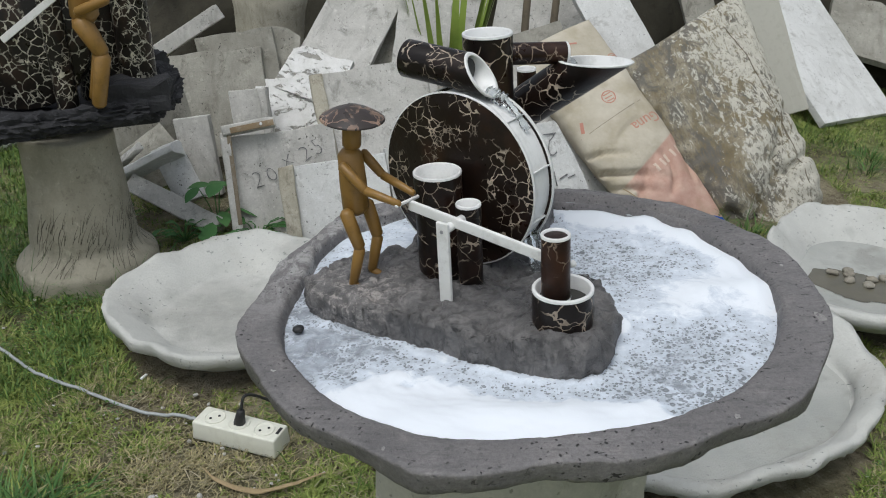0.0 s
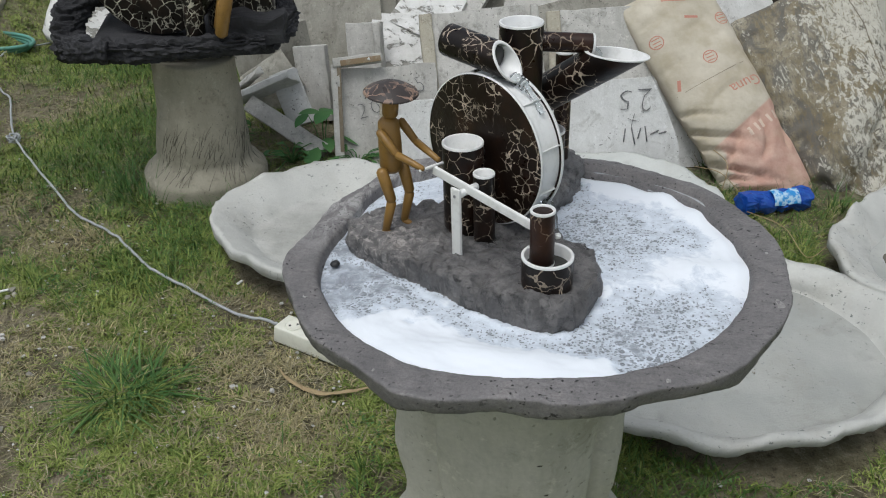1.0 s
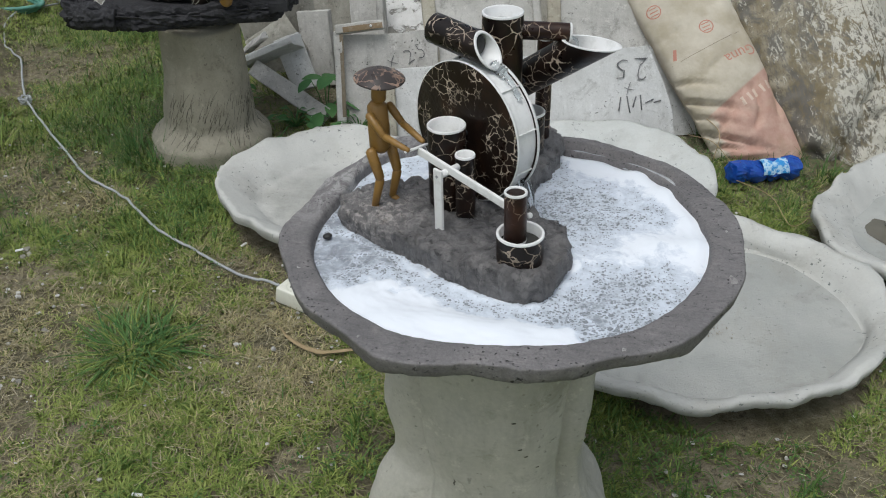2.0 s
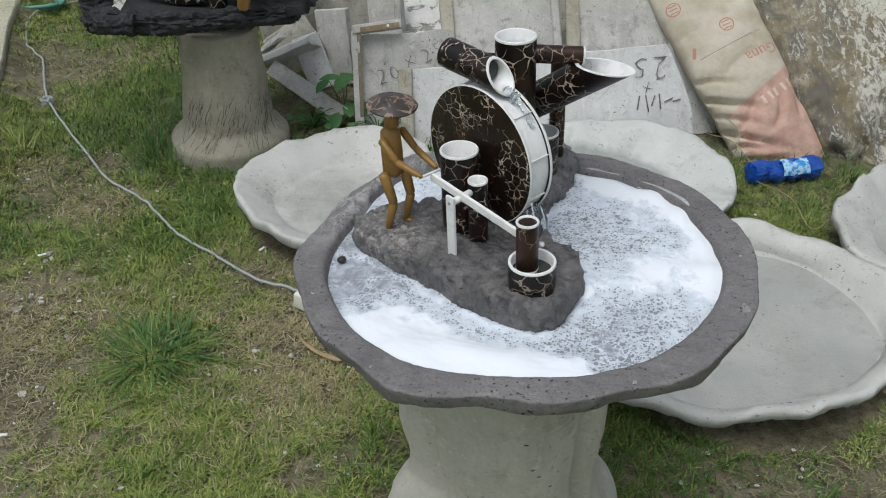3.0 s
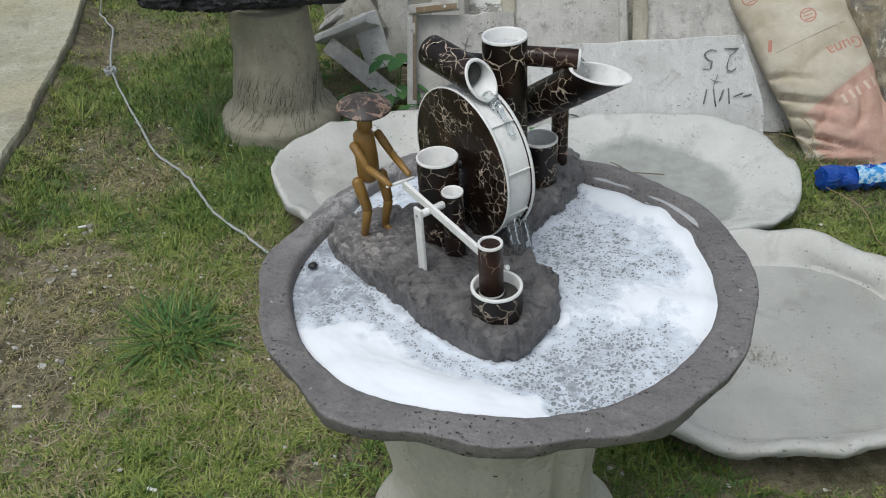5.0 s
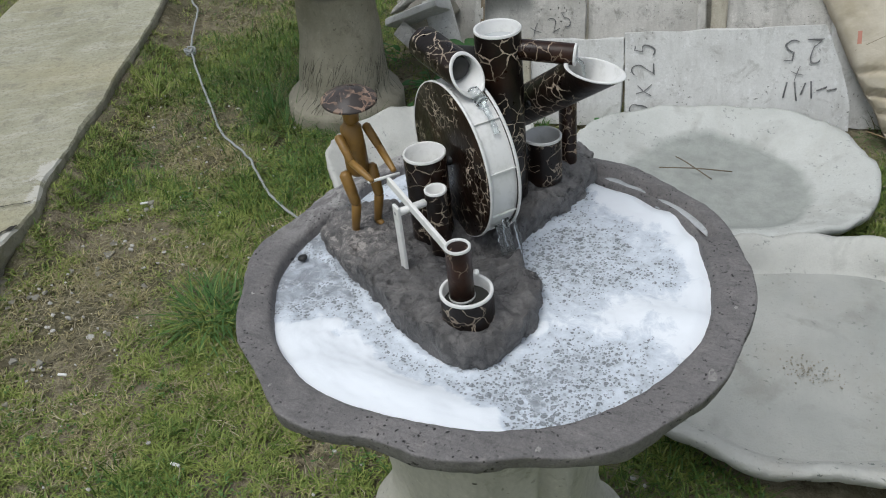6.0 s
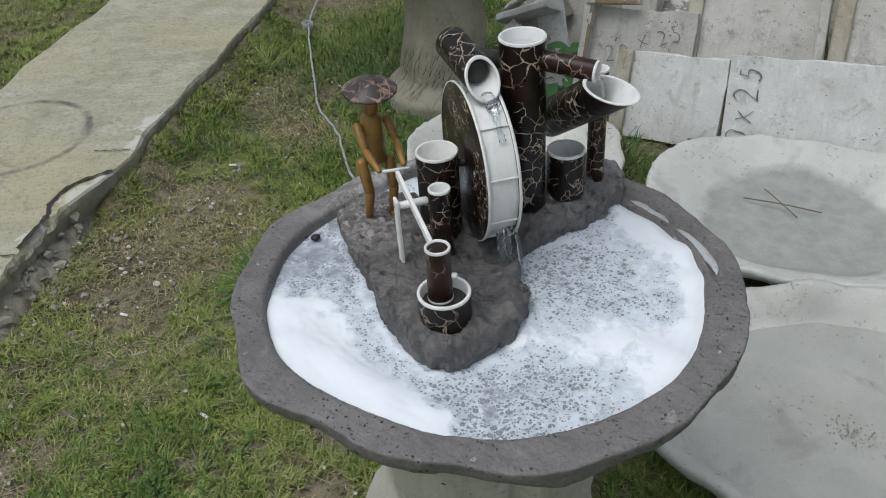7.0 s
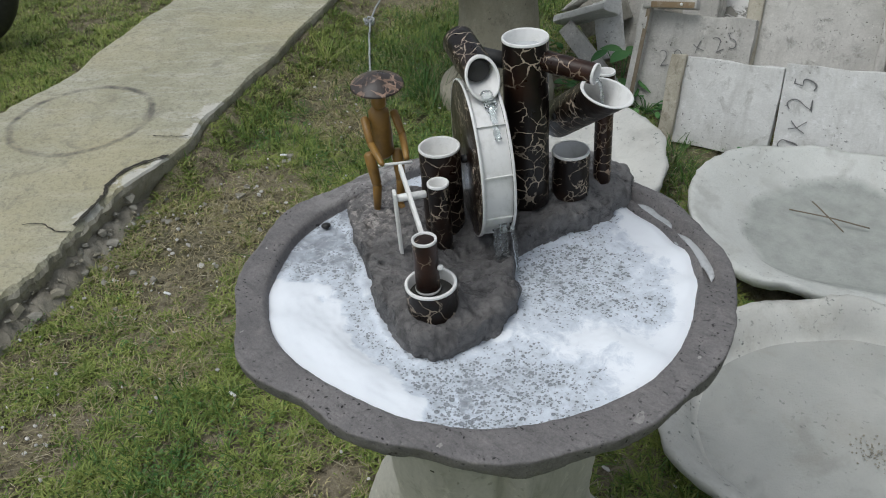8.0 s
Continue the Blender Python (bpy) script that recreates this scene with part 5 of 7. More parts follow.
def slab(c, w, h, lean, yaw, roll, t=0.035, mat=None, label="weathered grey cement slab leaning in a heap", rib=(), name="cement_slab", broken=0.0, corner=0.0):
    """A cast slab with its front face centred on c; rib lists raised border strips: l, r, t, b; broken chips its upper edge."""
    SLAB_COUNT[0] += 1
    k = SLAB_COUNT[0]
    m = slab_pose(c, lean, yaw, roll)
    ob = new(name)
    ob.matrix_world = m @ Matrix.Translation((0, 0, -h / 2))
    OFFSET[ob] = Vector((0, 0, 0))
    tagged(ob, label, "cement slab", "cement slabs in the heap")
    material = mat or CEMENT_SLAB
    bm = box(w, t, h, Matrix.Translation((0, t / 2, h / 2)), 0.003, 0.0, 7, k)
    for v in bm.verts:
        p = v.co.copy()
        near = max(0.0, 1 - min(h - p.z, p.z, w / 2 - abs(p.x)) / 0.05)
        v.co += noise.noise_vector(p * 16 + Vector((k * 3.1, k, 0))) * (0.0016 + 0.002 * near)
        v.co += noise.noise_vector(p * 60 + Vector((k, k * 2.3, 0))) * (0.0006 + 0.004 * near)
        if corner and p.x > 0:
            v.co.x -= corner * max(0.0, p.z / h - 0.3) / 0.7 * p.x / (w / 2)
        if p.z > h * 0.8:
            v.co.z -= broken * max(0.0, noise.noise(Vector((p.x * 9, k * 1.7, 0))) + 0.15) * (p.z - h * 0.8) / (h * 0.2)
    bmesh.ops.recalc_face_normals(bm, faces=bm.faces)
    part("panel", bm, material, ob, smooth=False)
    for side in rib:
        sx, sz, x, z = {"l": (0.050, h * 0.985, -w / 2 + 0.016, h / 2), "r": (0.03, h * 0.985, w / 2 - 0.018, h / 2), "t": (w * 0.985, 0.03, 0, h - 0.018), "b": (w * 0.985, 0.03, 0, 0.018)}[side]
        part("rib", box(sx, 0.024, sz, Matrix.Translation((x, -0.006, z)), 0.006, 0.004, 8, k + 50), CEMENT_BUFF if side == "l" else material, ob)
    return ob


def scrawl(text, ob, x, z, size, turn=0.0):
    """Hand-written marks on a slab's front, as a thin raised line of letters."""
    cu = bpy.data.curves.new("mark", "FONT")
    cu.body, cu.size, cu.extrude, cu.align_x, cu.space_character = text, size, 0.0004, "CENTER", 1.25
    cu.offset = -size * 0.030
    tmp = bpy.data.objects.new("mark", cu)
    scene.collection.objects.link(tmp)
    bpy.context.view_layer.update()
    me = bpy.data.meshes.new_from_object(tmp.evaluated_get(bpy.context.evaluated_depsgraph_get()))
    bpy.data.objects.remove(tmp)
    bpy.data.curves.remove(cu)
    me.transform(Matrix.Translation((x, -0.0045, z)) @ pose(0, 0, 0, 90, 0, 0) @ pose(0, 0, 0, 0, 0, turn))
    for v in me.vertices:
        sway = noise.noise_vector(Vector(v.co) * 26 + Vector((len(text), size * 90, 0)))
        v.co += Vector((sway.x, 0, sway.z)) * size * 0.10
    me.materials.clear()
    me.materials.append(PENCIL)
    mark = new("size_mark", me)
    mark.parent = ob
    return tagged(mark, "grey hand-written size on the slab")


BUFF_BOARD = plastic("buff_board", (0.43, 0.42, 0.36), (0.34, 0.33, 0.27), 0.7)
# near-black; puts the shade of the gaps behind the heap into colour
GAP_SHADE = concrete("gap_shade", (0.05, 0.045, 0.03), (0.03, 0.027, 0.018), (0.015, 0.014, 0.01), scale=1.0, pits=0.3, bump=1.0)


def make_whitewash():
    """White plaster crust with sharp-edged bare cement where it has fallen away."""
    n = Nodes("flaking_whitewash")
    n.spread()
    crust = n.noise(9, 7, 0.75, 0.6, n.stretched(1, 1, 1.8))
    small = n.noise(48, 5, 0.8, 0.5)
    bare = n.math("MAXIMUM", n.ramp(crust, 0.545, 0.565), n.ramp(small, 0.63, 0.66, 0, 0.8))
    white = n.mix(n.ramp(n.noise(20, 5, 0.7), 0.35, 0.65), (0.64, 0.635, 0.60), (0.78, 0.775, 0.75))
    col = n.mix(bare, white, n.mix(n.noise(30, 5), (0.25, 0.24, 0.21), (0.40, 0.39, 0.35)))
    n.bump(n.math("SUBTRACT", n.math("MULTIPLY", small, 0.4), bare), 0.8, 0.006)
    return n.done(col, 0.85, 0, 0.3)


WHITEWASH = make_whitewash()

s = slab((-0.706, 1.712, 0.159), 0.355, 0.36, 25, 15, 4, label="cement slab with a hand-written size leaning in the heap", broken=0.01)
scrawl("20", s, -0.072, 0.185, 0.080, 14)
scrawl("x", s, 0.016, 0.238, 0.080, 22)
scrawl("25", s, 0.097, 0.255, 0.074, 18)
slab((-0.516, 1.571, 0.144), 0.345, 0.287, 20, 12, 4, mat=CEMENT_WHITE, rib=("l",), label="pale cement slab with a raised brown end strip", broken=0.012)
s = slab((-0.010, 1.735, 0.168), 0.705, 0.340, 23, 19, 4, mat=CEMENT_WHITE, corner=0.085, label="long pale cement slab with hand-written sizes", broken=0.008)
scrawl("00x25", s, -0.265, 0.155, 0.105, 86)
scrawl("25", s, 0.200, 0.300, 0.115, 176)
scrawl("x", s, 0.192, 0.175, 0.085, 20)
for x, z, tall, turn in ((0.150, 0.140, 0.050, 12), (0.182, 0.135, 0.062, -8), (0.205, 0.142, 0.040, 20), (0.230, 0.138, 0.055, -4), (0.262, 0.140, 0.034, 70), (0.292, 0.136, 0.030, 80)):
    part("scribble", box(0.0045, 0.0012, tall, Matrix.Translation((x, -0.0045, z)) @ pose(0, 0, 0, 0, turn, 0), 0), PENCIL, s, "grey scribbled stroke")
slab((0.40, 1.97, 0.17), 0.34, 0.36, 22, 12, 2, mat=CEMENT_WHITE, label="pale cement slab half hidden behind the paper bag")
slab((-0.40, 1.92, 0.31), 0.44, 0.42, 30, 12, 7, rib=("l", "r"), mat=CEMENT_SLAB, label="grey cement panel with raised side strips", broken=0.01)
slab((0.03, 1.99, 0.33), 0.38, 0.42, 30, 12, 5, rib=("l",), label="pale cement panel behind the long slab")
slab((-1.076, 2.257, 0.27), 0.365, 0.42, 25, 5, 5, t=0.05, mat=CEMENT_OLD, label="thick grey cement slab with a broken top edge", broken=0.018)
slab((-1.00, 2.34, 0.33), 0.31, 0.42, 25, 5, 10, t=0.05, mat=CEMENT_OLD, broken=0.015)
slab((-0.915, 2.10, 0.245), 0.145, 0.25, 18, 5, 6, t=0.05, rib=("r",), mat=CEMENT_SLAB, label="narrow cement offcut propped on a bigger slab")
slab((-0.635, 2.50, 0.43), 0.29, 0.66, 40, 5, -26, label="tilted grey cement slab with a clean face")
slab((-0.72, 2.36, 0.37), 0.25, 0.24, 52, 5, -24, t=0.03, mat=WHITEWASH, label="broken slab crusted with flaking white plaster", broken=0.08)
slab((-0.76, 2.20, 0.20), 0.32, 0.42, 40, 5, 4, mat=WHITEWASH, label="slab smeared with white plaster and grey scrapes", broken=0.06)
slab((-0.30, 2.52, 0.42), 0.22, 0.46, 35, 5, -8, label="pale smooth cement panel standing in the heap")
slab((-0.44, 2.62, 0.40), 0.16, 0.5, 38, 0, -12, mat=CEMENT_OLD)
slab((-0.86, 2.42, 0.36), 0.13, 0.36, 28, 5, -6, mat=CEMENT_OLD, broken=0.04)
slab((0.03, 2.29, 0.36), 0.62, 0.34, 30, 8, 16, mat=CEMENT_OLD, label="long dull cement slab with a slanting top edge")
slab((0.55, 2.66, 0.47), 0.21, 0.84, 35, 0, 27, mat=CEMENT_WHITE, label="pale cement plank leaning sideways behind the bag")
slab((1.12, 2.56, 0.52), 0.15, 0.70, 25, -10, 20, t=0.03, mat=BUFF_BOARD, label="buff board strip standing beside the full sack")
slab((1.60, 3.36, 0.33), 0.52, 1.0, 52, 33, -3, mat=CEMENT_WHITE, label="long pale cement slab sliding down the heap")
slab((0.26, 3.02, 0.52), 0.46, 0.56, 32, 0, -10, label="pale cement panel at the back of the heap")
slab((0.92, 3.02, 0.60), 0.14, 0.6, 30, -4, 16, mat=CEMENT_OLD)
slab((-0.20, 3.05, 0.5), 0.34, 0.6, 30, 3, -22)
slab((2.22, 3.72, 0.33), 0.75, 0.70, 58, 12, -28, mat=CEMENT_OLD, label="mossy grey sheet sloping to the lawn")


def build_gap_backing():
    """An added near-black sheet that the heap leans on, standing in for gap shade."""
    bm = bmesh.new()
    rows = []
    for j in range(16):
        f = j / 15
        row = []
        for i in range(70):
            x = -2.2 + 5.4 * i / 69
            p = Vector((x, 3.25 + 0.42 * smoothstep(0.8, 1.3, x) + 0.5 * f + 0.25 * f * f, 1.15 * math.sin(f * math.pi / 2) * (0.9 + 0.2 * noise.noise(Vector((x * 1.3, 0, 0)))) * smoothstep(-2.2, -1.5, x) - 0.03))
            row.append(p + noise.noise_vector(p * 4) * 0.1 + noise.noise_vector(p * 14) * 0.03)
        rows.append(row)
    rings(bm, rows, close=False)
    solo("earth_bank", bm, GAP_SHADE, "added near-black backing sheet for the shade behind the cement heap", "bank", "structure")


build_gap_backing()


def build_angle_frame():
    """An L-shaped cement casting lying along the edge of a slab in the heap, its arm stained brown."""
    top = thing("angle_frame", (-0.90, 1.60, 0), "L-shaped cement frame with a rust-stained upper arm", "cement frame")
    m = slab_pose((-0.705, 1.70, 0.132), 25, 15, 4)
    part("upright", box(0.034, 0.055, 0.345, m @ Matrix.Translation((-0.186, -0.018, 0.048)) @ pose(0, 0, 0, 0, 2, 0), 0.005, 0.003, 5, 3), CEMENT_SLAB, top)
    part("stained_face", box(0.014, 0.004, 0.30, m @ Matrix.Translation((-0.175, -0.0455, 0.060)) @ pose(0, 0, 0, 0, 2, 0), 0.001, 0.001, 4, 8), plastic("rust_stain", (0.21, 0.17, 0.115), (0.38, 0.36, 0.31), 0.85), top, "rusty brown stain down the inner half")
    arm = part("arm", box(0.178, 0.065, 0.032, m @ Matrix.Translation((-0.102, -0.020, 0.233)) @ pose(0, 0, 0, 0, -4, 0), 0.005, 0.003, 5, 4), CEMENT_SLAB, top)
    part("rusty_face", box(0.145, 0.004, 0.020, m @ Matrix.Translation((-0.090, -0.0545, 0.228)) @ pose(0, 0, 0, 0, -4, 0), 0.001), RUSTY, arm, "rusty brown front face")
    part("knob", rod((m @ Vector((-0.06, -0.054, 0.232)))[:], (m @ Vector((-0.06, -0.062, 0.232)))[:], 0.005), WHITE_PVC, arm)


def build_blocks():
    """Wedge-ended blocks fanned out beside the planter pedestal."""
    # the CEMENT_OLD ones fill dark gaps, their darker cement standing in for shade
    blocks = (((-1.216, 1.78, 0.201), 30, -14, 31, 0.25, 0.055, 0.09, CEMENT_WHITE), ((-1.116, 1.80, 0.15), 24, -6, -58, 0.22, 0.095, 0.05, CEMENT_WHITE),
              ((-1.25, 1.93, 0.16), 14, 24, 31, 0.20, 0.16, 0.06, CEMENT_OLD), ((-1.305, 1.83, 0.20), 10, -20, 40, 0.13, 0.03, 0.05, CEMENT_SLAB),
              ((-1.20, 2.08, 0.17), 10, 55, 4, 0.15, 0.36, 0.05, CEMENT_OLD), ((-1.33, 2.06, 0.17), 12, 20, 14, 0.22, 0.36, 0.05, CEMENT_OLD), ((-1.10, 2.0, 0.14), 14, 4, 8, 0.13, 0.30, 0.05, CEMENT_SLAB))
    for k, (c, lean, yaw, roll, w, h, deep, mat) in enumerate(blocks):
        m = slab_pose(c, lean, yaw, roll)
        bm = box(w, deep, h, None, 0.004, 0.002, 4, 7 + k)
        for v in bm.verts:
            if v.co.z > 0 and k < 4:
                v.co.y = deep / 2 - (deep / 2 - v.co.y) * (1 - 0.7 * v.co.z / (h / 2))
            v.co += noise.noise_vector(v.co * 40 + Vector(c) * 9) * 0.003
        solo("cement_block", bm, mat, "wedge-ended grey cement block tumbled against others, the darker ones standing for shade", "cement block", group="wedge blocks", at=m, smooth=False)
    m = slab_pose((-1.10, 1.67, 0.086), 42, -8, -21)
    solo("cement_plank", box(0.38, 0.035, 0.066, m, 0.004, 0.003, 4, 9), CEMENT_SLAB, "narrow grey cement plank lying aslant by the pedestal", "cement plank", smooth=False)
    m = slab_pose((-1.26, 2.42, 0.49), 8, 0, -58)
    solo("cement_plank", box(0.06, 0.04, 0.40, m, 0.004, 0.003, 4, 9), CEMENT_SLAB, "pale cement lath resting across the heap", "cement plank", smooth=False)
    bm = bmesh.new()
    lathe(bm, (-1.02, 2.86, 0), (-0.98, 2.92, 0.8), [(0.2, 0), (0.17, 0.2), (0.15, 0.40), (0.16, 0.52), (0.2, 0.72), (0.15, 0.74)], 32, cap_first=True, cap_last=True)
    for v in bm.verts:
        v.co += noise.noise_vector(v.co * 12) * 0.008
    solo("cement_stump", bm, CEMENT_BUFF, "stained buff cement stump behind the slabs", "cement stump")


build_angle_frame()
build_blocks()


# ---------------------------------------------------------------- bags


PALE_PRINT = plastic("pale_print", (0.62, 0.50, 0.40), (0.6, 0.4, 0.32), 0.8)


def make_bag_paper():
    n = Nodes("bag_paper")
    grain = n.noise(9, 5, 0.65)
    col = n.mix(n.ramp(grain, 0.35, 0.7), (0.44, 0.395, 0.305), (0.57, 0.525, 0.43))
    sep = n.t.nodes.new("ShaderNodeSeparateXYZ")
    n.put(sep.inputs[0], n.co)
    low = n.ramp(n.math("ADD", sep.outputs["Z"], n.math("MULTIPLY", sep.outputs["X"], -0.35)), 0.312, 0.304)
    side = n.ramp(n.math("ADD", sep.outputs["X"], n.ramp(n.noise(10, 2), 0.3, 0.7, -0.03, 0.03)), -0.115, -0.095)
    col = n.mix(n.math("MULTIPLY", low, side), col, n.mix(n.ramp(n.noise(14, 5, 0.7), 0.35, 0.65), (0.46, 0.275, 0.215), (0.56, 0.39, 0.31)))
    col = n.mix(n.ramp(n.noise(5, 4), 0.50, 0.70, 0, 0.6), col, (0.34, 0.28, 0.17))
    crease = n.math("ABSOLUTE", n.math("SUBTRACT", n.noise(7, 3, 0.5, 0.3, n.stretched(1.0, 1, 1.6)), 0.5))
    n.bump(n.math("ADD", n.math("MULTIPLY", n.ramp(crease, 0.0, 0.1), 0.12), n.math("MULTIPLY", n.noise(22, 5, 0.6), 0.8)), 0.5, 0.010)
    return n.done(col, 0.75, 0, 0.25)


def make_sack_skin():
    """Woven sack: peeling pale film in upright flakes over brown and grey mould."""
    n = Nodes("mouldy_sack")
    co = n.stretched(1.5, 1.5, 0.75)
    big = n.noise(4.5, 5, 0.65, 0.5, co)
    flake = n.noise(30, 6, 0.68, 1.0, co)
    mould = n.noise(9, 6, 0.78, 0.5, co)
    col = n.mix(n.ramp(big, 0.42, 0.6), (0.20, 0.165, 0.098), (0.37, 0.34, 0.26))
    col = n.mix(n.math("MULTIPLY", n.ramp(mould, 0.48, 0.56), 0.8), col, (0.135, 0.13, 0.12))
    sep = n.t.nodes.new("ShaderNodeSeparateXYZ")
    n.put(sep.inputs[0], n.co)
    bare = n.math("ADD", n.ramp(n.math("SUBTRACT", sep.outputs["X"], n.math("MULTIPLY", sep.outputs["Z"], 0.12)), -0.20, 0.24, -0.13, 0.10), n.ramp(big, 0.38, 0.62, -0.06, 0.06))
    col = n.mix(n.ramp(n.math("ADD", flake, bare), 0.470, 0.52), col, n.mix(n.noise(60, 4), (0.44, 0.42, 0.35), (0.60, 0.58, 0.50)))
    col = n.mix(n.ramp(n.noise(55, 5, 0.75, 0.8, co), 0.54, 0.58, 0, 0.75), col, (0.16, 0.145, 0.115))
    n.bump(n.math("ADD", flake, n.math("MULTIPLY", big, 0.6)), 0.7, 0.010)
    return n.done(col, 0.75, 0, 0.25)


def pillow(h, t, seed, left, right, low=(0, 0), high=(0, 0), crease=0.012, folds=1.0, sag=0.0, fine_amount=0.35, edge=0.22, pinches=()):
    """A filled bag standing on its end, its front at -y: left and right give x at the foot and at the top, low and high shift the corners."""
    bm = bmesh.new()
    rows = []
    for k in range(100):
        f = k / 99
        fat = math.sin(math.pi * min(1, max(0, f * 0.96 + 0.03))) ** 0.42
        tt = max(0.006, t / 2 * fat * (1 + sag * math.cos(math.pi * f)))
        row = []
        for i in range(110):
            q = 2 * math.pi * i / 110
            cx, sy = math.cos(q), math.sin(q)
            u = 0.5 + 0.5 * (0.94 + 0.06 * fat) * math.copysign(abs(cx) ** 0.75, cx)
            x = lerp(lerp(left[0], left[1], f), lerp(right[0], right[1], f), u)
            z = h * f + lerp(lerp(low[0], low[1], u), lerp(high[0], high[1], u), f)
            p = Vector((x, tt * math.copysign(abs(sy) ** 0.8, sy), z))
            slant = p.z * 0.75 - p.x * 0.75
            fold = noise.noise(Vector((slant * 7, (p.x + p.z * 0.5) * 3, seed)))
            sharp = (1 - abs(noise.noise(Vector((slant * 9 + 3, (p.x + p.z) * 4.5, seed + 7))))) ** 7 * smoothstep(-0.15, 0.35, noise.noise(Vector((p.x * 7, p.z * 6, seed + 20))))
            fine = noise.noise(Vector((p.x * 26, p.z * 30, seed + 4)))
            amount = 0.25 + 1.1 * smoothstep(0.62, 0.2, f)
            p += Vector((cx * edge, sy, 0)) * (crease * fold + crease * fine_amount * fine - crease * folds * amount * (sharp - 0.3))
            for z0, slope, wide, deep, reach in pinches:
                # a pleat running in from the left edge, steep on its upper side
                run = p.x - lerp(left[0], left[1], f)
                off = z + slope * run + 0.012 * noise.noise(Vector((p.x * 14, z0 * 30, seed))) - z0
                off /= wide * (0.45 if off > 0 else 1.5) * (0.7 + 2.2 * run)
                if sy < 0 and abs(off) < 3:
                    p.y += deep * math.exp(-off * off) * smoothstep(reach, 0.0, run) * smoothstep(0.0, 0.3, -sy)
            p.z += 0.012 * noise.noise(Vector((p.x * 6, seed, 0))) * smoothstep(0.85, 1.0, f)
            row.append(p)
        rows.append(row)
    rings(bm, rows, cap_first=True, cap_last=True)
    bmesh.ops.recalc_face_normals(bm, faces=bm.faces)
    return bm


def build_bags():
    m = slab_pose((0.70, 1.715, -0.01), 40, 10, 25) @ Matrix.Translation((0, 0.06, 0))
    top = new("cement_bag")
    top.matrix_world = m
    OFFSET[top] = Vector((0, 0, 0))
    tagged(top, "cream paper cement bag with a faded red panel", "cement bag")
    skin = pillow(0.89, 0.14, 2.0, (-0.135, -0.215), (0.160, 0.145), (0, 0), (0, 0), 0.013, 2.0, 0.0, 0.25, 0.35, ((0.43, 0.55, 0.012, 0.026, 0.16), (0.36, 0.75, 0.014, 0.044, 0.24), (0.285, 0.7, 0.012, 0.026, 0.16), (0.225, 0.8, 0.014, 0.044, 0.26), (0.16, 0.45, 0.012, 0.034, 0.18), (0.105, 0.35, 0.013, 0.034, 0.28), (0.06, 0.1, 0.009, 0.016, 0.2)))
    tree = BVHTree.FromBMesh(skin)
    part("sack", skin, make_bag_paper(), top)

    def press(bm):
        """Lays printed marks on the bag's front."""
        for v in bm.verts:
            hit = tree.ray_cast(Vector((v.co.x, -0.5, v.co.z)), Vector((0, 1, 0)))[0]
            v.co.y = (hit.y if hit else -0.06) - 0.0012
        return bm

    def strip(x, z, w, hgt, turn=0.0):
        bm = bmesh.new()
        bmesh.ops.create_grid(bm, x_segments=8, y_segments=2, size=0.5)
        bmesh.ops.transform(bm, matrix=Matrix.Translation((x, 0, z)) @ pose(0, 0, 0, 90, 0, 0) @ pose(0, 0, 0, 0, 0, turn) @ Matrix.Diagonal((w, hgt, 1, 1)), verts=bm.verts)
        return press(bm)

    for x, z, r in ((0.0, 0.575, 0.026), (-0.150, 0.70, 0.026), (0.115, 0.70, 0.026)):
        bm = bmesh.new()
        lathe(bm, (x, -0.079, z), (x, -0.085, z), [(r * 0.84, 0), (r, 0)], 24)
        part("badge_ring", press(bm), RED_INK, top)
        for k in range(3):
            part("badge_bar", strip(x, z + (k - 1) * r * 0.5, r * 1.1, r * 0.16), RED_INK, top)
    for x, z, w, hgt in ((0.01, 0.745, 0.05, 0.010), (-0.145, 0.52, 0.012, 0.040), (-0.02, 0.83, 0.09, 0.008)):
        part("print_bar", strip(x, z, w, hgt, -20), RED_INK, top)
    part("seam_line", strip(-0.012, 0.503, 0.31, 0.0022, 6), plastic("seam_ink", (0.25, 0.22, 0.17), (0.42, 0.38, 0.30), 0.9), top)
    cu = bpy.data.curves.new("word", "FONT")
    cu.body, cu.size, cu.align_x = "Guna", 0.058, "CENTER"
    tmp = bpy.data.objects.new("word", cu)
    scene.collection.objects.link(tmp)
    bpy.context.view_layer.update()
    me = bpy.data.meshes.new_from_object(tmp.evaluated_get(bpy.context.evaluated_depsgraph_get()))
    bpy.data.objects.remove(tmp)
    bpy.data.curves.remove(cu)
    me.transform(Matrix.Translation((0.075, 0, 0.455)) @ pose(0, 0, 0, 90, 0, 0) @ pose(0, 0, 0, 0, 0, 184))
    bm = bmesh.new()
    bm.from_mesh(me)
    bpy.data.meshes.remove(me)
    part("printed_word", press(bm), RED_INK, top, "red printed word upside down")
    for k in range(5):
        part("print_bar", strip(0.008 + 0.029 * k, 0.268 + 0.007 * k, 0.011, 0.032, 8 + 9 * (k % 2)), PALE_PRINT, top)

    m = slab_pose((1.03, 1.81, -0.05), 35, -5, 29) @ Matrix.Translation((0, 0.08, 0))
    top = new("full_sack")
    top.matrix_world = m
    OFFSET[top] = Vector((0, 0, 0))
    tagged(top, "full woven sack mottled with grey mould and brown stains", "sack")
    skin = pillow(0.88, 0.25, 9.0, (-0.16, -0.285), (0.215, 0.345), (-0.05, 0.0), (-0.05, 0.03), 0.03, 1.4, 0.25, 0.35, 0.7)
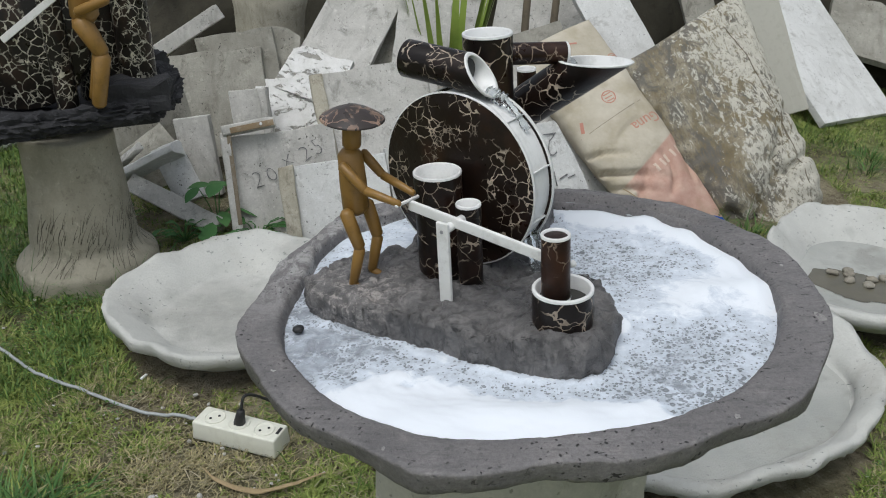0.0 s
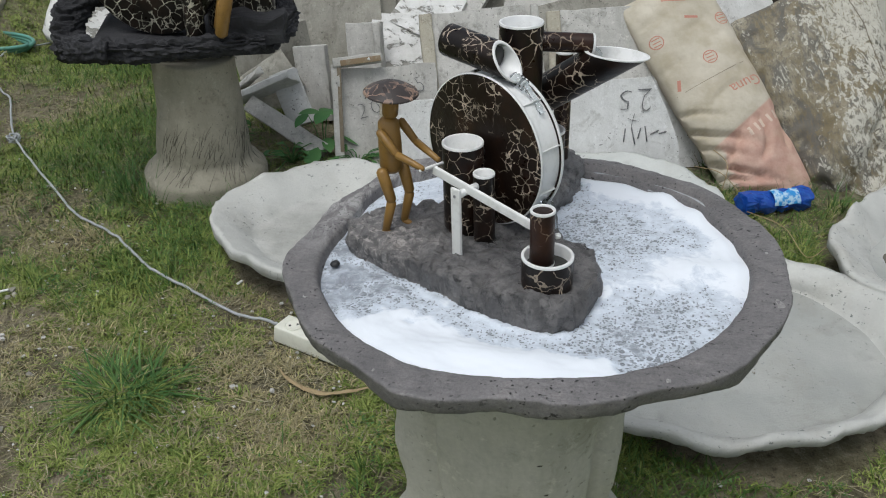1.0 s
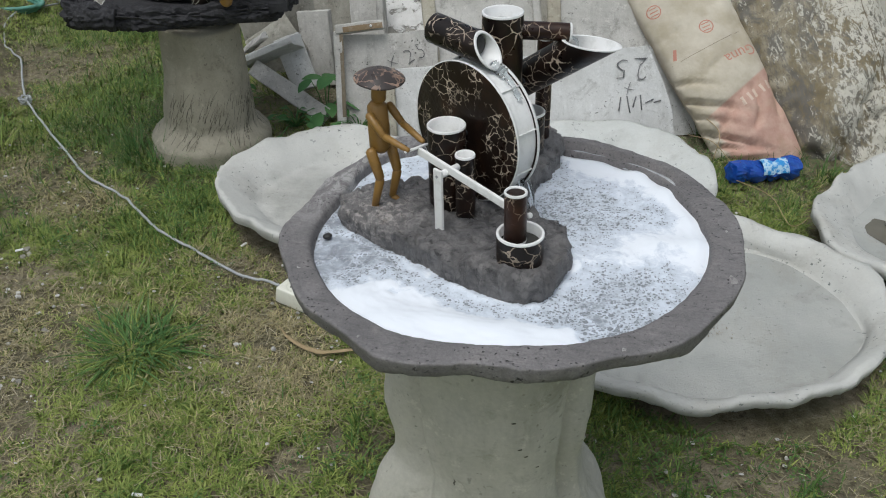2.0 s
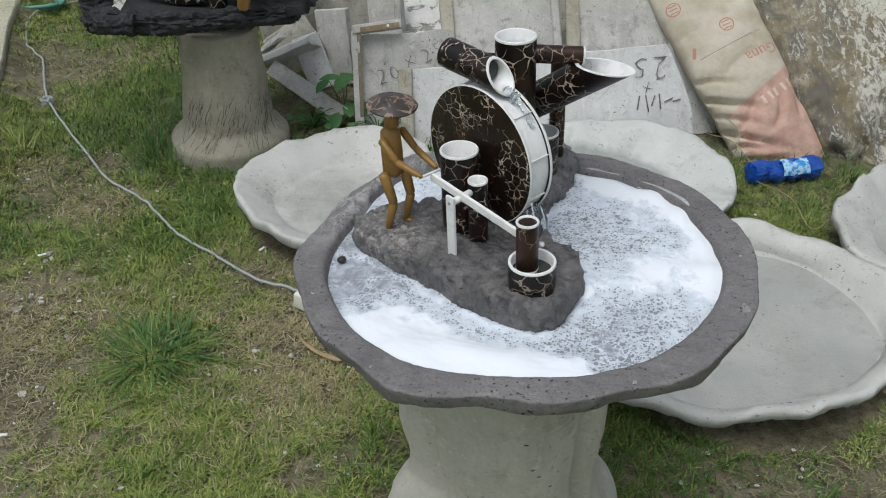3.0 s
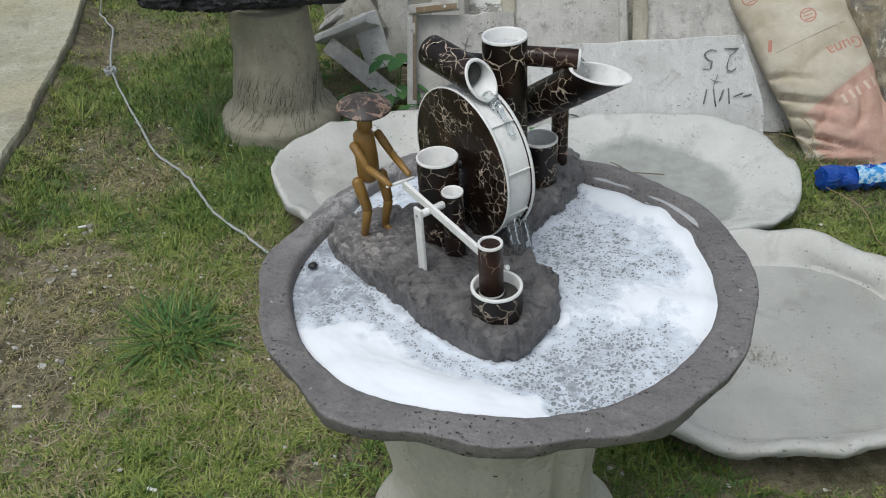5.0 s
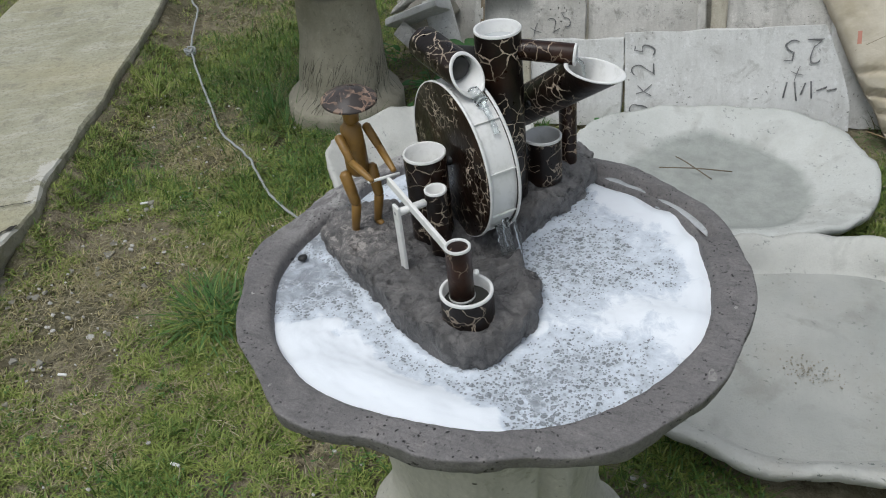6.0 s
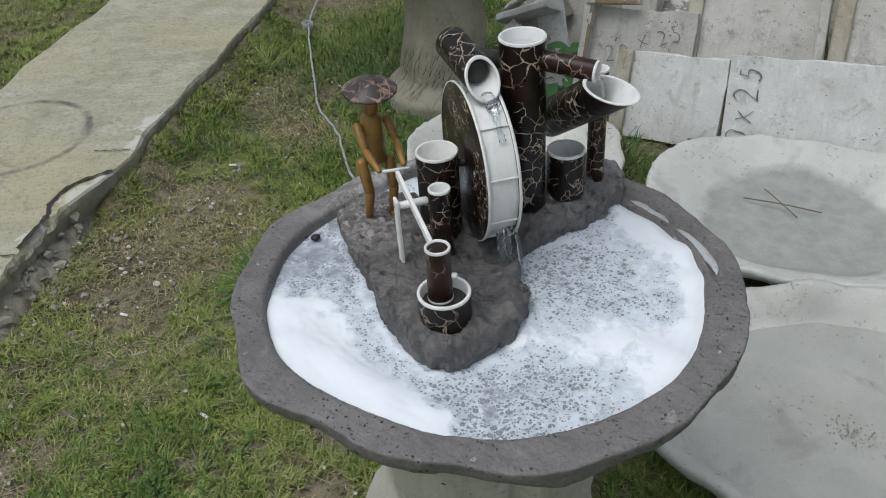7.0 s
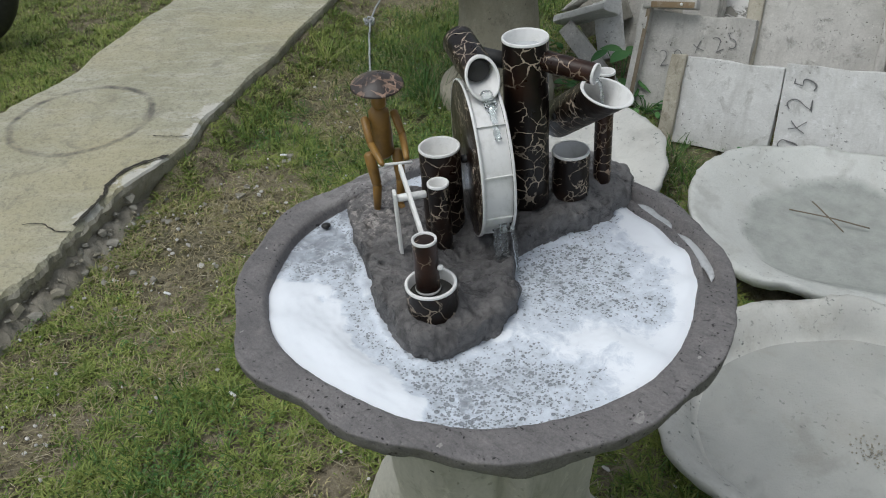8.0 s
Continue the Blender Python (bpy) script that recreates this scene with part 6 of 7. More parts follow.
    tree = BVHTree.FromBMesh(skin)
    part("sack", skin, make_sack_skin(), top)
    for x0, x1, z0, z1 in ((0.205, 0.245, 0.80, 0.10),):
        pts = []
        for k in range(30):
            f = k / 29
            x, z = lerp(x0, x1 - 0.08 * f, f) + 0.006 * math.sin(9 * f), lerp(z0, z1, f)
            hit = tree.ray_cast(Vector((x, -0.5, z)), Vector((0, 1, 0)))[0]
            if hit:
                pts.append((hit.x, hit.y - 0.0006, hit.z))
        part("seam", strand(pts, 0.0016, 6), WOOD_OLD, top, "dark stitched seam")


def build_bottle():
    blue = plastic("blue_film", (0.012, 0.062, 0.33), (0.03, 0.16, 0.52), 0.08)
    top = thing("plastic_bottle", (0.65, 1.62, 0), "crumpled blue plastic bottle lying on the grass", "bottle")
    a, b = Vector((0.535, 1.555, 0.038)), Vector((0.775, 1.665, 0.04))
    bm = bmesh.new()
    n = (b - a).length
    lathe(bm, a, b, [(0.02, 0), (0.034, 0.006), (0.038, 0.03)] + [(0.037 + 0.003 * math.sin(k * 1.9), 0.03 + (n - 0.05) * k / 12) for k in range(1, 12)] + [(0.037, n - 0.02), (0.030, n - 0.004), (0.01, n)], 24, cap_first=True, cap_last=True)
    for v in bm.verts:
        v.co += noise.noise_vector(v.co * 26) * 0.014 + noise.noise_vector(v.co * 70) * 0.006
    bmesh.ops.recalc_face_normals(bm, faces=bm.faces)
    body = part("body", bm, blue, top, smooth=False)
    bm = bmesh.new()
    d = (b - a).normalized()
    rows = []
    for k in range(9):
        p = a + d * (0.11 + 0.10 * k / 8)
        rows.append([p + Vector((d.y, -d.x, 0)) * 0.0405 * math.cos(q) + Vector((0, 0, 0.0405 * math.sin(q))) for q in (radians(5 + 12 * i) for i in range(9))])
    rings(bm, rows, close=False)
    for v in bm.verts:
        v.co += noise.noise_vector(v.co * 30) * 0.006
    n = Nodes("bright_label")
    col = n.mix(n.ramp(n.noise(60, 3), 0.45, 0.55), (0.04, 0.27, 0.62), (0.42, 0.62, 0.76))
    part("label", bm, n.done(col, 0.25), body, "light blue and white label")


build_bags()
build_bottle()


# ---------------------------------------------------------------- the second fountain
def build_second_fountain():
    cx, cy = -1.27, 1.345
    ped = thing("pedestal", (cx, cy, 0), "grey cement pedestal with scratched bark lines in the grass", "pedestal")
    bm = bmesh.new()
    rows = []
    for k in range(40):
        z = -0.02 + 0.48 * k / 39
        r = 0.134 + 0.050 * smoothstep(0.12, 0.05, z) + 0.022 * smoothstep(0.38, 0.10, z)
        row = []
        for i in range(120):
            q = 2 * math.pi * i / 120
            p = Vector((cx + r * math.cos(q), cy + r * math.sin(q), z))
            p += noise.noise_vector(p * 8) * 0.008
            p += Vector((math.cos(q), math.sin(q), 0)) * 0.004 * noise.noise(Vector((q * 22, z * 9 + q * 3, 3))) * smoothstep(0.32, 0.2, z)
            row.append(p)
        rows.append(row)
    rings(bm, rows, cap_first=True, cap_last=True)
    bmesh.ops.recalc_face_normals(bm, faces=bm.faces)
    stump_tree = BVHTree.FromBMesh(bm)
    stump = part("stump", bm, CEMENT_BARK, ped)
    rnd = random.Random(21)
    for _ in range(150):
        q, z0 = rnd.uniform(-2.2, 0.6), rnd.uniform(0.06, 0.22)
        lean, tall = rnd.uniform(0.2, 1.4), rnd.uniform(0.025, 0.065)
        pts = []
        for k in range(9):
            a, z = q + lean * (k / 8) ** 1.4 * tall * 3.5, z0 + tall * k / 8
            out = Vector((math.cos(a), math.sin(a), 0))
            hit = stump_tree.ray_cast(Vector((cx, cy, z)) + out * 0.5, -out)[0]
            if hit:
                pts.append(hit)
        if len(pts) > 4:
            part("scratch", strand(pts, [0.0008 * (1 - k / len(pts)) + 0.0002 for k in range(len(pts))], 5), SCRATCH, stump)

    tr = thing("bark_trough", (cx, cy, 0.435), "black bark-textured cement trough on the grey pedestal", "trough")

    def bark(points, radii, seed):
        bm = strand(smooth_path(points, 44), 0.05, 44)
        pts = smooth_path(points, 44)
        for i, v in enumerate(bm.verts):
            k = min(i // 44, len(pts) - 1)
            f = k / (len(pts) - 1)
            r = lerp(radii[0], radii[1], f)
            d = (v.co - pts[k])
            ridge = noise.noise(Vector((v.co.x * 9, v.co.y * 9, v.co.z * 75 + seed))) + 0.9 * (abs(noise.noise(Vector((v.co.x * 22, v.co.y * 22, v.co.z * 110)))) * 2 - 0.6) + 0.5 * noise.noise(v.co * 90)
            v.co = pts[k] + d.normalized() * (r + 0.011 * ridge)
        return bm

    part("front_log", bark([(-1.56, 1.10, 0.525), (-1.36, 1.13, 0.525), (-1.15, 1.21, 0.535), (-0.995, 1.29, 0.545)], (0.036, 0.028), 1), BARK_BLACK, tr, smooth=False)
    part("front_log", bark([(-1.55, 1.12, 0.505), (-1.36, 1.16, 0.503), (-1.15, 1.25, 0.515), (-1.02, 1.31, 0.525)], (0.028, 0.022), 8), BARK_BLACK, tr, smooth=False)
    part("side_log", bark([(-1.55, 1.12, 0.50), (-1.60, 1.20, 0.56), (-1.60, 1.30, 0.63), (-1.56, 1.42, 0.64)], (0.045, 0.055), 2), BARK_BLACK, tr, smooth=False)
    part("side_log", bark([(-1.00, 1.30, 0.533), (-0.98, 1.40, 0.545), (-1.00, 1.50, 0.56), (-1.07, 1.60, 0.56)], (0.028, 0.042), 3), BARK_BLACK, tr, smooth=False)
    part("back_log", bark([(-1.56, 1.45, 0.58), (-1.4, 1.58, 0.58), (-1.2, 1.64, 0.58), (-1.06, 1.61, 0.58)], (0.05, 0.05), 4), BARK_BLACK, tr, smooth=False)
    part("knot", bark([(-1.53, 1.08, 0.52), (-1.47, 1.07, 0.535), (-1.41, 1.09, 0.53)], (0.026, 0.032), 6), BARK_BLACK, tr)
    bm = box(0.56, 0.32, 0.06, Matrix.Translation((-1.30, 1.40, 0.505)) @ pose(0, 0, 0, 0, 0, 20), 0.02, 0.006, 4, 2)
    part("floor", bm, BARK_BLACK, tr)
    bm = box(0.19, 0.13, 0.085, Matrix.Translation((-1.04, 1.33, 0.575)) @ pose(0, 0, 0, 0, 0, 20), 0.012, 0.012, 6, 5)
    part("ledge", bm, BARK_BLACK, tr, smooth=False)

    big = crackle("crackle_large", (0.012, 0.010, 0.008), (0.60, 0.57, 0.46), 34, 0.44, 0.048)
    wheel = thing("mill_wheel", (-1.38, 1.27, 0.51), "large black crackle wheel standing in the bark trough", "water wheel")
    bm = bmesh.new()
    axis = Vector((0.12, -1, 0.05)).normalized()
    c = Vector((-1.335, 1.27, 0.745))
    lathe(bm, c - axis * 0.06, c, [(0.20, 0), (0.205, 0.003), (0.205, 0.057), (0.20, 0.06)], 64, cap_first=True, cap_last=True)
    bmesh.ops.recalc_face_normals(bm, faces=bm.faces)
    part("disc", bm, big, wheel)
    part("axle", rod(c - axis * 0.08, c + axis * 0.02, 0.012), BLACK, wheel)
    stub = thing("tall_pipe", (-1.02, 1.36, 0.5), "tall brown-black crackle pipe in the bark trough", "fountain pipe")
    pipe_parts(stub, (-1.05, 1.40, 0.50), (-1.055, 1.41, 1.02), 0.05, 0.004, big, tag="standpipe")
    stub = thing("tall_pipe", (-1.15, 1.43, 0.5), "wide black crackle pipe standing behind the figurine", "fountain pipe")
    pipe_parts(stub, (-1.16, 1.45, 0.50), (-1.16, 1.46, 1.05), 0.085, 0.005, big, tag="standpipe")
    stub = thing("tall_pipe", (-1.25, 1.16, 0.5), "dark crackle post beside the wheel", "fountain pipe")
    pipe_parts(stub, (-1.21, 1.27, 0.50), (-1.22, 1.28, 0.98), 0.03, 0.003, big, tag="standpipe")

    bm = bmesh.new()

    def add(a, b, r, r2):
        a, b = Vector(a), Vector(b)
        n = (b - a).length
        lathe(bm, a, b, [(r * 0.6, -r * 0.2), (r, r * 0.3), (r2, n - r2 * 0.3), (r2 * 0.6, n + r2 * 0.2)], 12, cap_first=True, cap_last=True)

    add((-1.094, 1.20, 0.575), (-1.060, 1.20, 0.714), 0.019, 0.021)
    add((-1.060, 1.20, 0.714), (-1.108, 1.20, 0.804), 0.021, 0.026)
    add((-1.125, 1.26, 0.575), (-1.09, 1.26, 0.714), 0.019, 0.021)
    add((-1.09, 1.26, 0.714), (-1.13, 1.25, 0.804), 0.021, 0.026)
    add((-1.10, 1.22, 0.80), (-1.095, 1.22, 0.98), 0.036, 0.034)
    add((-1.095, 1.22, 0.985), (-1.09, 1.22, 1.05), 0.028, 0.026)
    add((-1.106, 1.19, 0.824), (-1.014, 1.17, 0.861), 0.014, 0.012)
    bmesh.ops.recalc_face_normals(bm, faces=bm.faces)
    solo("figurine", bm, OCHRE, "ochre wooden figurine standing on the bark trough", "figurine")
    lever = thing("lever", (-1.25, 1.19, 0.72), "white wooden lever slanting across the dark wheel", "lever")
    part("beam", bar((-1.315, 1.19, 0.75), (-1.15, 1.20, 0.868), 0.008, 0.018), WHITE_PAINT, lever, smooth=False)


build_second_fountain()


# ---------------------------------------------------------------- power strip and cord
def build_power():
    m = Matrix.Translation((-0.602, 0.528, 0)) @ pose(0, 0, 0, 0, 0, -18) @ Matrix.Diagonal((1.06, 1.1, 1.12, 1))
    top = new("power_strip")
    top.matrix_world = m
    OFFSET[top] = Vector((0, 0, 0))
    tagged(top, "cream three-socket power strip lying on the grass", "power strip")
    bm = box(0.202, 0.062, 0.042, Matrix.Translation((0, 0, 0.023)), 0.004)
    for v in bm.verts:
        if v.co.z > 0.03:
            v.co.x *= 0.975
            v.co.y *= 0.93
    holes = (-0.06, 0.0, 0.06)
    part("body", bm, STRIP_WHITE, top)
    for x in holes:
        bm = bmesh.new()
        lathe(bm, (x, 0, 0.0442), (x, 0, 0.06), [(0.0225, 0), (0.0225, 0.0015), (0.020, 0.0015), (0.0188, -0.001), (0.0175, -0.0006), (0.001, -0.0006)], 32)
        bmesh.ops.recalc_face_normals(bm, faces=bm.faces)
        s = part("socket", bm, STRIP_WHITE, top)
        for dx in (-0.0095, 0.0095):
            part("pin_hole", rod((x + dx * 0.7, dx * 0.7, 0.0438), (x + dx * 0.7, dx * 0.7, 0.0442), 0.0028), BLACK, s)
    part("switch", box(0.006, 0.02, 0.003, Matrix.Translation((0.092, 0.005, 0.0445)) @ pose(0, 0, 0, 0, 0, 0), 0.0008), BLACK, top, "small dark slot")
    plug = new("plug")
    plug.matrix_world = m
    OFFSET[plug] = Vector((0, 0, 0))
    tagged(plug, "black plug with a thin lead in the middle socket", "plug")
    part("head", rod((0.0, 0, 0.044), (0.004, 0.004, 0.075), 0.0125, 0.008), BLACK, plug)
    part("lead", strand(smooth_path([(0.004, 0.004, 0.074), (0.008, 0.02, 0.10), (0.03, 0.06, 0.07), (0.08, 0.09, 0.02), (0.2, 0.08, 0.012), (0.36, 0.02, 0.02), (0.44, -0.2, 0.03)], 8), 0.0032), BLACK, plug)

    line = smooth_path([(-2.35, 3.2, 0.016), (-2.47, 2.75, 0.016), (-2.64, 2.45, 0.02), (-2.69, 2.29, 0.04), (-2.645, 2.117, 0.04), (-2.56, 1.986, 0.036), (-2.485, 1.891, 0.03), (-2.345, 1.785, 0.026), (-2.215, 1.605, 0.022), (-2.085, 1.445, 0.022), (-1.90, 1.277, 0.02), (-1.727, 1.13, 0.02), (-1.54, 0.975, 0.022), (-1.384, 0.905, 0.02), (-1.285, 0.83, 0.022), (-1.17, 0.75, 0.018), (-1.05, 0.695, 0.016), (-0.86, 0.61, 0.014), (-0.74, 0.585, 0.02), (-0.70, 0.565, 0.024)], 8)
    cord = thing("extension_lead", (-0.7, 0.565, 0.0), "grey twin power cord winding over the lawn", "cord")
    line = [p + Vector((0.006 * noise.noise(Vector((i * 0.37, 1, 0))), 0.006 * noise.noise(Vector((i * 0.37, 5, 0))), 0.004 * noise.noise(Vector((i * 0.5, 9, 0))))) for i, p in enumerate(line)]
    part("cable", strand(line, 0.0042, 8), CORD_GREY, cord)
    knot = []
    for k in range(40):
        q = k * 0.55
        knot.append((-2.095 + (0.018 + 0.006 * math.sin(k * 1.3)) * math.cos(q), 1.447 + 0.02 * math.sin(q), 0.022 + 0.012 * math.sin(k * 0.9)))
    part("knot", strand(knot, 0.004, 6), CORD_GREY, cord, "cord tied in a loose knot")


build_power()


# ---------------------------------------------------------------- far things on the lawn
def build_far():
    top = thing("vehicle_wheel", (-3.20, 0.16, 0), "black rubber tyre on a grey rim at the path's far side", "wheel")
    d = Vector((0.65, 0.76, 0)).normalized()
    ax = Vector((d.y, -d.x, 0))
    c = Vector((-3.20, 0.16, 0.30))
    bm = bmesh.new()
    lathe(bm, c - ax * 0.05, c + ax * 0.05, [(0.21, 0.0), (0.245, -0.004), (0.285, 0.008), (0.30, 0.03), (0.302, 0.05), (0.30, 0.07), (0.285, 0.092), (0.245, 0.104), (0.21, 0.1)], 56)
    part("tyre", bm, BLACK, top)
    bm = bmesh.new()
    lathe(bm, c - ax * 0.05, c + ax * 0.05, [(0.215, 0.0), (0.205, 0.04), (0.205, 0.06), (0.215, 0.1), (0.19, 0.098), (0.17, 0.07), (0.05, 0.07), (0.04, 0.09), (0.002, 0.09)], 40)
    part("rim", bm, GREY_METAL, top)

    bowl = thing("cement_bowl", (-2.30, 2.75, 0), "white cement bowl lying upside down behind the trough", "bowl")
    bm = bmesh.new()
    rows = []
    for k, (f, z) in enumerate(((0.93, 0.02), (1.0, 0.0), (1.02, 0.04), (0.96, 0.14), (0.82, 0.26), (0.6, 0.34), (0.3, 0.385), (0.02, 0.39))):
        rows.append([Vector((-2.30 + 0.42 * f * math.cos(q), 2.75 + 0.42 * f * math.sin(q), z + 0.05 * max(0, math.cos(q * 3 + 0.5)) * (k < 3))) + noise.noise_vector(Vector((f * 3, q, z))) * 0.01 for q in (2 * math.pi * i / 64 for i in range(64))])
    rings(bm, rows, cap_last=True)
    bmesh.ops.recalc_face_normals(bm, faces=bm.faces)
    part("shell", bm, WHITEWASH, bowl)
    loop = []
    for k in range(70):
        q = k * 0.27
        loop.append((-2.83 + (0.16 + 0.0008 * k) * math.cos(q), 2.36 + 0.13 * math.sin(q), 0.015 + 0.0006 * k))
    solo("garden_hose", strand(loop, 0.0095, 8), HOSE_GREEN, "coiled green garden hose on the grass", "hose")


build_far()


# ---------------------------------------------------------------- plants
def blade(bm, p, d, length, width, droop, segs=4):
    """A grass blade from p towards d, bending down."""
    side = Vector((-d.y, d.x, 0))
    side = side.normalized() if side.length > 1e-4 else Vector((1, 0, 0))
    prev = None
    pos = Vector(p)
    way = Vector(d).normalized()
    for k in range(segs + 1):
        w = width * (1 - (k / segs) ** 1.6) + 0.0003
        a, b = bm.verts.new(pos - side * w / 2), bm.verts.new(pos + side * w / 2)
        if prev:
            bm.faces.new((prev[0], prev[1], b, a))
        prev = (a, b)
        pos = pos + way * length / segs
        way = (way + Vector((0, 0, -droop / segs))).normalized()


def tuft(c, count, length, spread, seed, label, width=0.004, mat=None, flat=1.0):
    rnd = random.Random(seed)
    bm = bmesh.new()
    for _ in range(count):
        q = rnd.uniform(0, 2 * math.pi)
        r = spread * rnd.random() ** 0.7
        tilt = rnd.uniform(0.2, 1.9) * flat
        lay = q + rnd.gauss(0, 0.6)
        d = Vector((math.cos(lay) * tilt, math.sin(lay) * tilt, 1.0))
        blade(bm, (c[0] + r * math.cos(q), c[1] + r * math.sin(q), c[2] if len(c) > 2 else -0.005), d, length * rnd.uniform(0.35, 1.2), width * rnd.uniform(0.6, 1.3), rnd.uniform(0.4, 1.6))
    solo("grass_tuft", bm, mat or TUFT, label, "grass tuft", group="grass tufts")


tuft((-0.985, 0.255), 150, 0.150, 0.085, 1, "spreading green grass tuft in the lawn", 0.0048, flat=1.9)
tuft((-1.02, 0.235), 70, 0.125, 0.06, 51, "spreading green grass tuft in the lawn", 0.0042, flat=1.5)
tuft((-0.93, 0.285), 70, 0.120, 0.06, 52, "spreading green grass tuft in the lawn", 0.0042, flat=1.6)
tuft((-0.985, 0.25), 70, 0.140, 0.085, 53, "straw-coloured blades among the green tuft", 0.0036, mat=GRASS, flat=1.7)
tuft((-1.96, 1.10), 90, 0.14, 0.05, 2, "pale grass tuft beside the cord", mat=GRASS)
for k, (x, y) in enumerate(((-1.50, 1.22), (-1.46, 1.17), (-1.38, 1.12), (-1.12, 1.12), (-1.06, 1.17), (-1.55, 1.32), (-1.0, 1.28))):
    tuft((x, y), 60, 0.15 + 0.03 * math.sin(k), 0.06, 10 + k, "thin dark grass at the foot of the pedestal", 0.003)
for k, (x, y) in enumerate(((0.75, 1.80), (0.88, 1.70), (1.55, 2.35), (1.75, 2.25), (-0.55, 1.40), (-0.60, 1.45), (0.5, 1.85), (1.62, 2.5))):
    tuft((x, y), 70, 0.09, 0.08, 30 + k, "short green grass among the slabs and bags", 0.0035)


def leafy(c, count, size, spread, height, seed, label):
    """A weed: stems with pointed oval leaves."""
    rnd = random.Random(seed)
    top = thing("weed", c, label, "weed", "weeds by the slabs")
    stems, leaves = bmesh.new(), bmesh.new()
    for _ in range(count):
        q = rnd.uniform(0, 2 * math.pi)
        tip = Vector(c) + Vector((spread * rnd.random() * math.cos(q), spread * rnd.random() * math.sin(q), height * rnd.uniform(0.3, 1.0)))
        s = strand([c, Vector(c).lerp(tip, 0.5) + Vector((0, 0, 0.02)), tip], 0.0018, 5)
        me = bpy.data.meshes.new("tmp")
        s.to_mesh(me)
        s.free()
        stems.from_mesh(me)
        bpy.data.meshes.remove(me)
        out = Vector((math.cos(q + rnd.uniform(-0.6, 0.6)), math.sin(q + rnd.uniform(-0.6, 0.6)), rnd.uniform(-0.3, 0.25))).normalized()
        side = out.cross(Vector((0, 0, 1))).normalized()
        n = size * rnd.uniform(0.6, 1.2)
        left, right, mid = [], [], []
        for k in range(6):
            f = k / 5
            w = 0.34 * n * math.sin(math.pi * min(1, f * 0.95 + 0.04)) ** 0.8
            p = tip + out * n * f + Vector((0, 0, -0.25 * n * f * f))
            mid.append(leaves.verts.new(p))
            left.append(leaves.verts.new(p + side * w + Vector((0, 0, 0.12 * w))))
            right.append(leaves.verts.new(p - side * w + Vector((0, 0, 0.12 * w))))
        for k in range(5):
            leaves.faces.new((mid[k], mid[k + 1], left[k + 1], left[k]))
            leaves.faces.new((right[k], right[k + 1], mid[k + 1], mid[k]))
    part("stalk", stems, LEAF, top)
    part("foliage", leaves, LEAF, top)


leafy((-0.95, 1.66, 0), 11, 0.075, 0.08, 0.18, 5, "dark green broad-leaved weed in front of the slabs")
leafy((-0.80, 1.60, 0), 26, 0.035, 0.14, 0.06, 6, "low green weed at the foot of the slabs")
leafy((-0.33, 1.50, 0), 30, 0.032, 0.12, 0.06, 9, "low green weed between bowl and slab")
leafy((-1.36, 1.68, 0), 24, 0.035, 0.12, 0.08, 12, "dark green weed growing behind the pedestal")
leafy((-1.04, 1.56, 0), 24, 0.035, 0.14, 0.07, 7, "low green weed beside the pedestal")


def build_palm():
    top = thing("young_palm", (-0.18, 2.62, 0.0), "young palm shoot with bright green strap leaves", "palm")
    rnd = random.Random(8)
    for _ in range(20):
        q = rnd.uniform(0, 2 * math.pi)
        bm = bmesh.new()
        d = Vector((0.22 * math.cos(q), 0.2 * math.sin(q), 1))
        blade(bm, (-0.18 + 0.03 * math.cos(q), 2.62, 0.0), d, rnd.uniform(0.75, 1.15), 0.046, rnd.uniform(0.1, 0.5), 8)
        part("leaf", bm, PALM, top)
    for a, b in (((0.12, 2.66, -0.02), (0.16, 2.75, 0.95)), ((0.24, 2.75, -0.02), (0.30, 2.85, 0.95))):
        solo("stake", rod(a, b, 0.018, 0.015), WOOD_OLD, "old grey wooden stake behind the heap", "stake")


build_palm()


# ---------------------------------------------------------------- lawn
BOWLS = ((-0.75, 1.0, 0.29), (0.46, 0.71, 0.40), (0.05, 1.31, 0.37), (1.1, 1.32, 0.33), (0.0, -0.07, 0.17), (-1.27, 1.345, 0.15))


def patches(x, y, spots):
    """A sum of soft round patches: place, size, strength."""
    return sum(k * np.exp(-(((x - px) / sx) ** 2 + ((y - py) / sy) ** 2)) for px, py, sx, sy, k in spots)


WORN = ((1.85, 2.62, 0.22, 0.22, 0.9), (-1.46, 0.40, 0.13, 0.13, 1.0), (-1.27, 0.10, 0.15, 0.14, 0.65), (-1.19, -0.05, 0.11, 0.09, 0.6), (-0.47, -0.01, 0.05, 0.04, 1.3), (-0.96, -0.55, 0.10, 0.12, 1.1), (-0.39, -0.13, 0.06, 0.05, 0.9),
        (0.72, 0.26, 0.10, 0.06, 0.8), (-1.6, 1.2, 0.2, 0.2, 0.6), (-2.35, 1.75, 0.2, 0.3, 0.8), (-0.62, 0.34, 0.12, 0.10, 0.45), (-1.75, 0.95, 0.12, 0.14, 0.6), (1.7, 2.15, 0.3, 0.16, 0.9), (0.45, 0.22, 0.40, 0.10, 0.55), (-0.80, 0.64, 0.20, 0.07, 0.75), (-0.45, 0.55, 0.12, 0.10, 0.6))
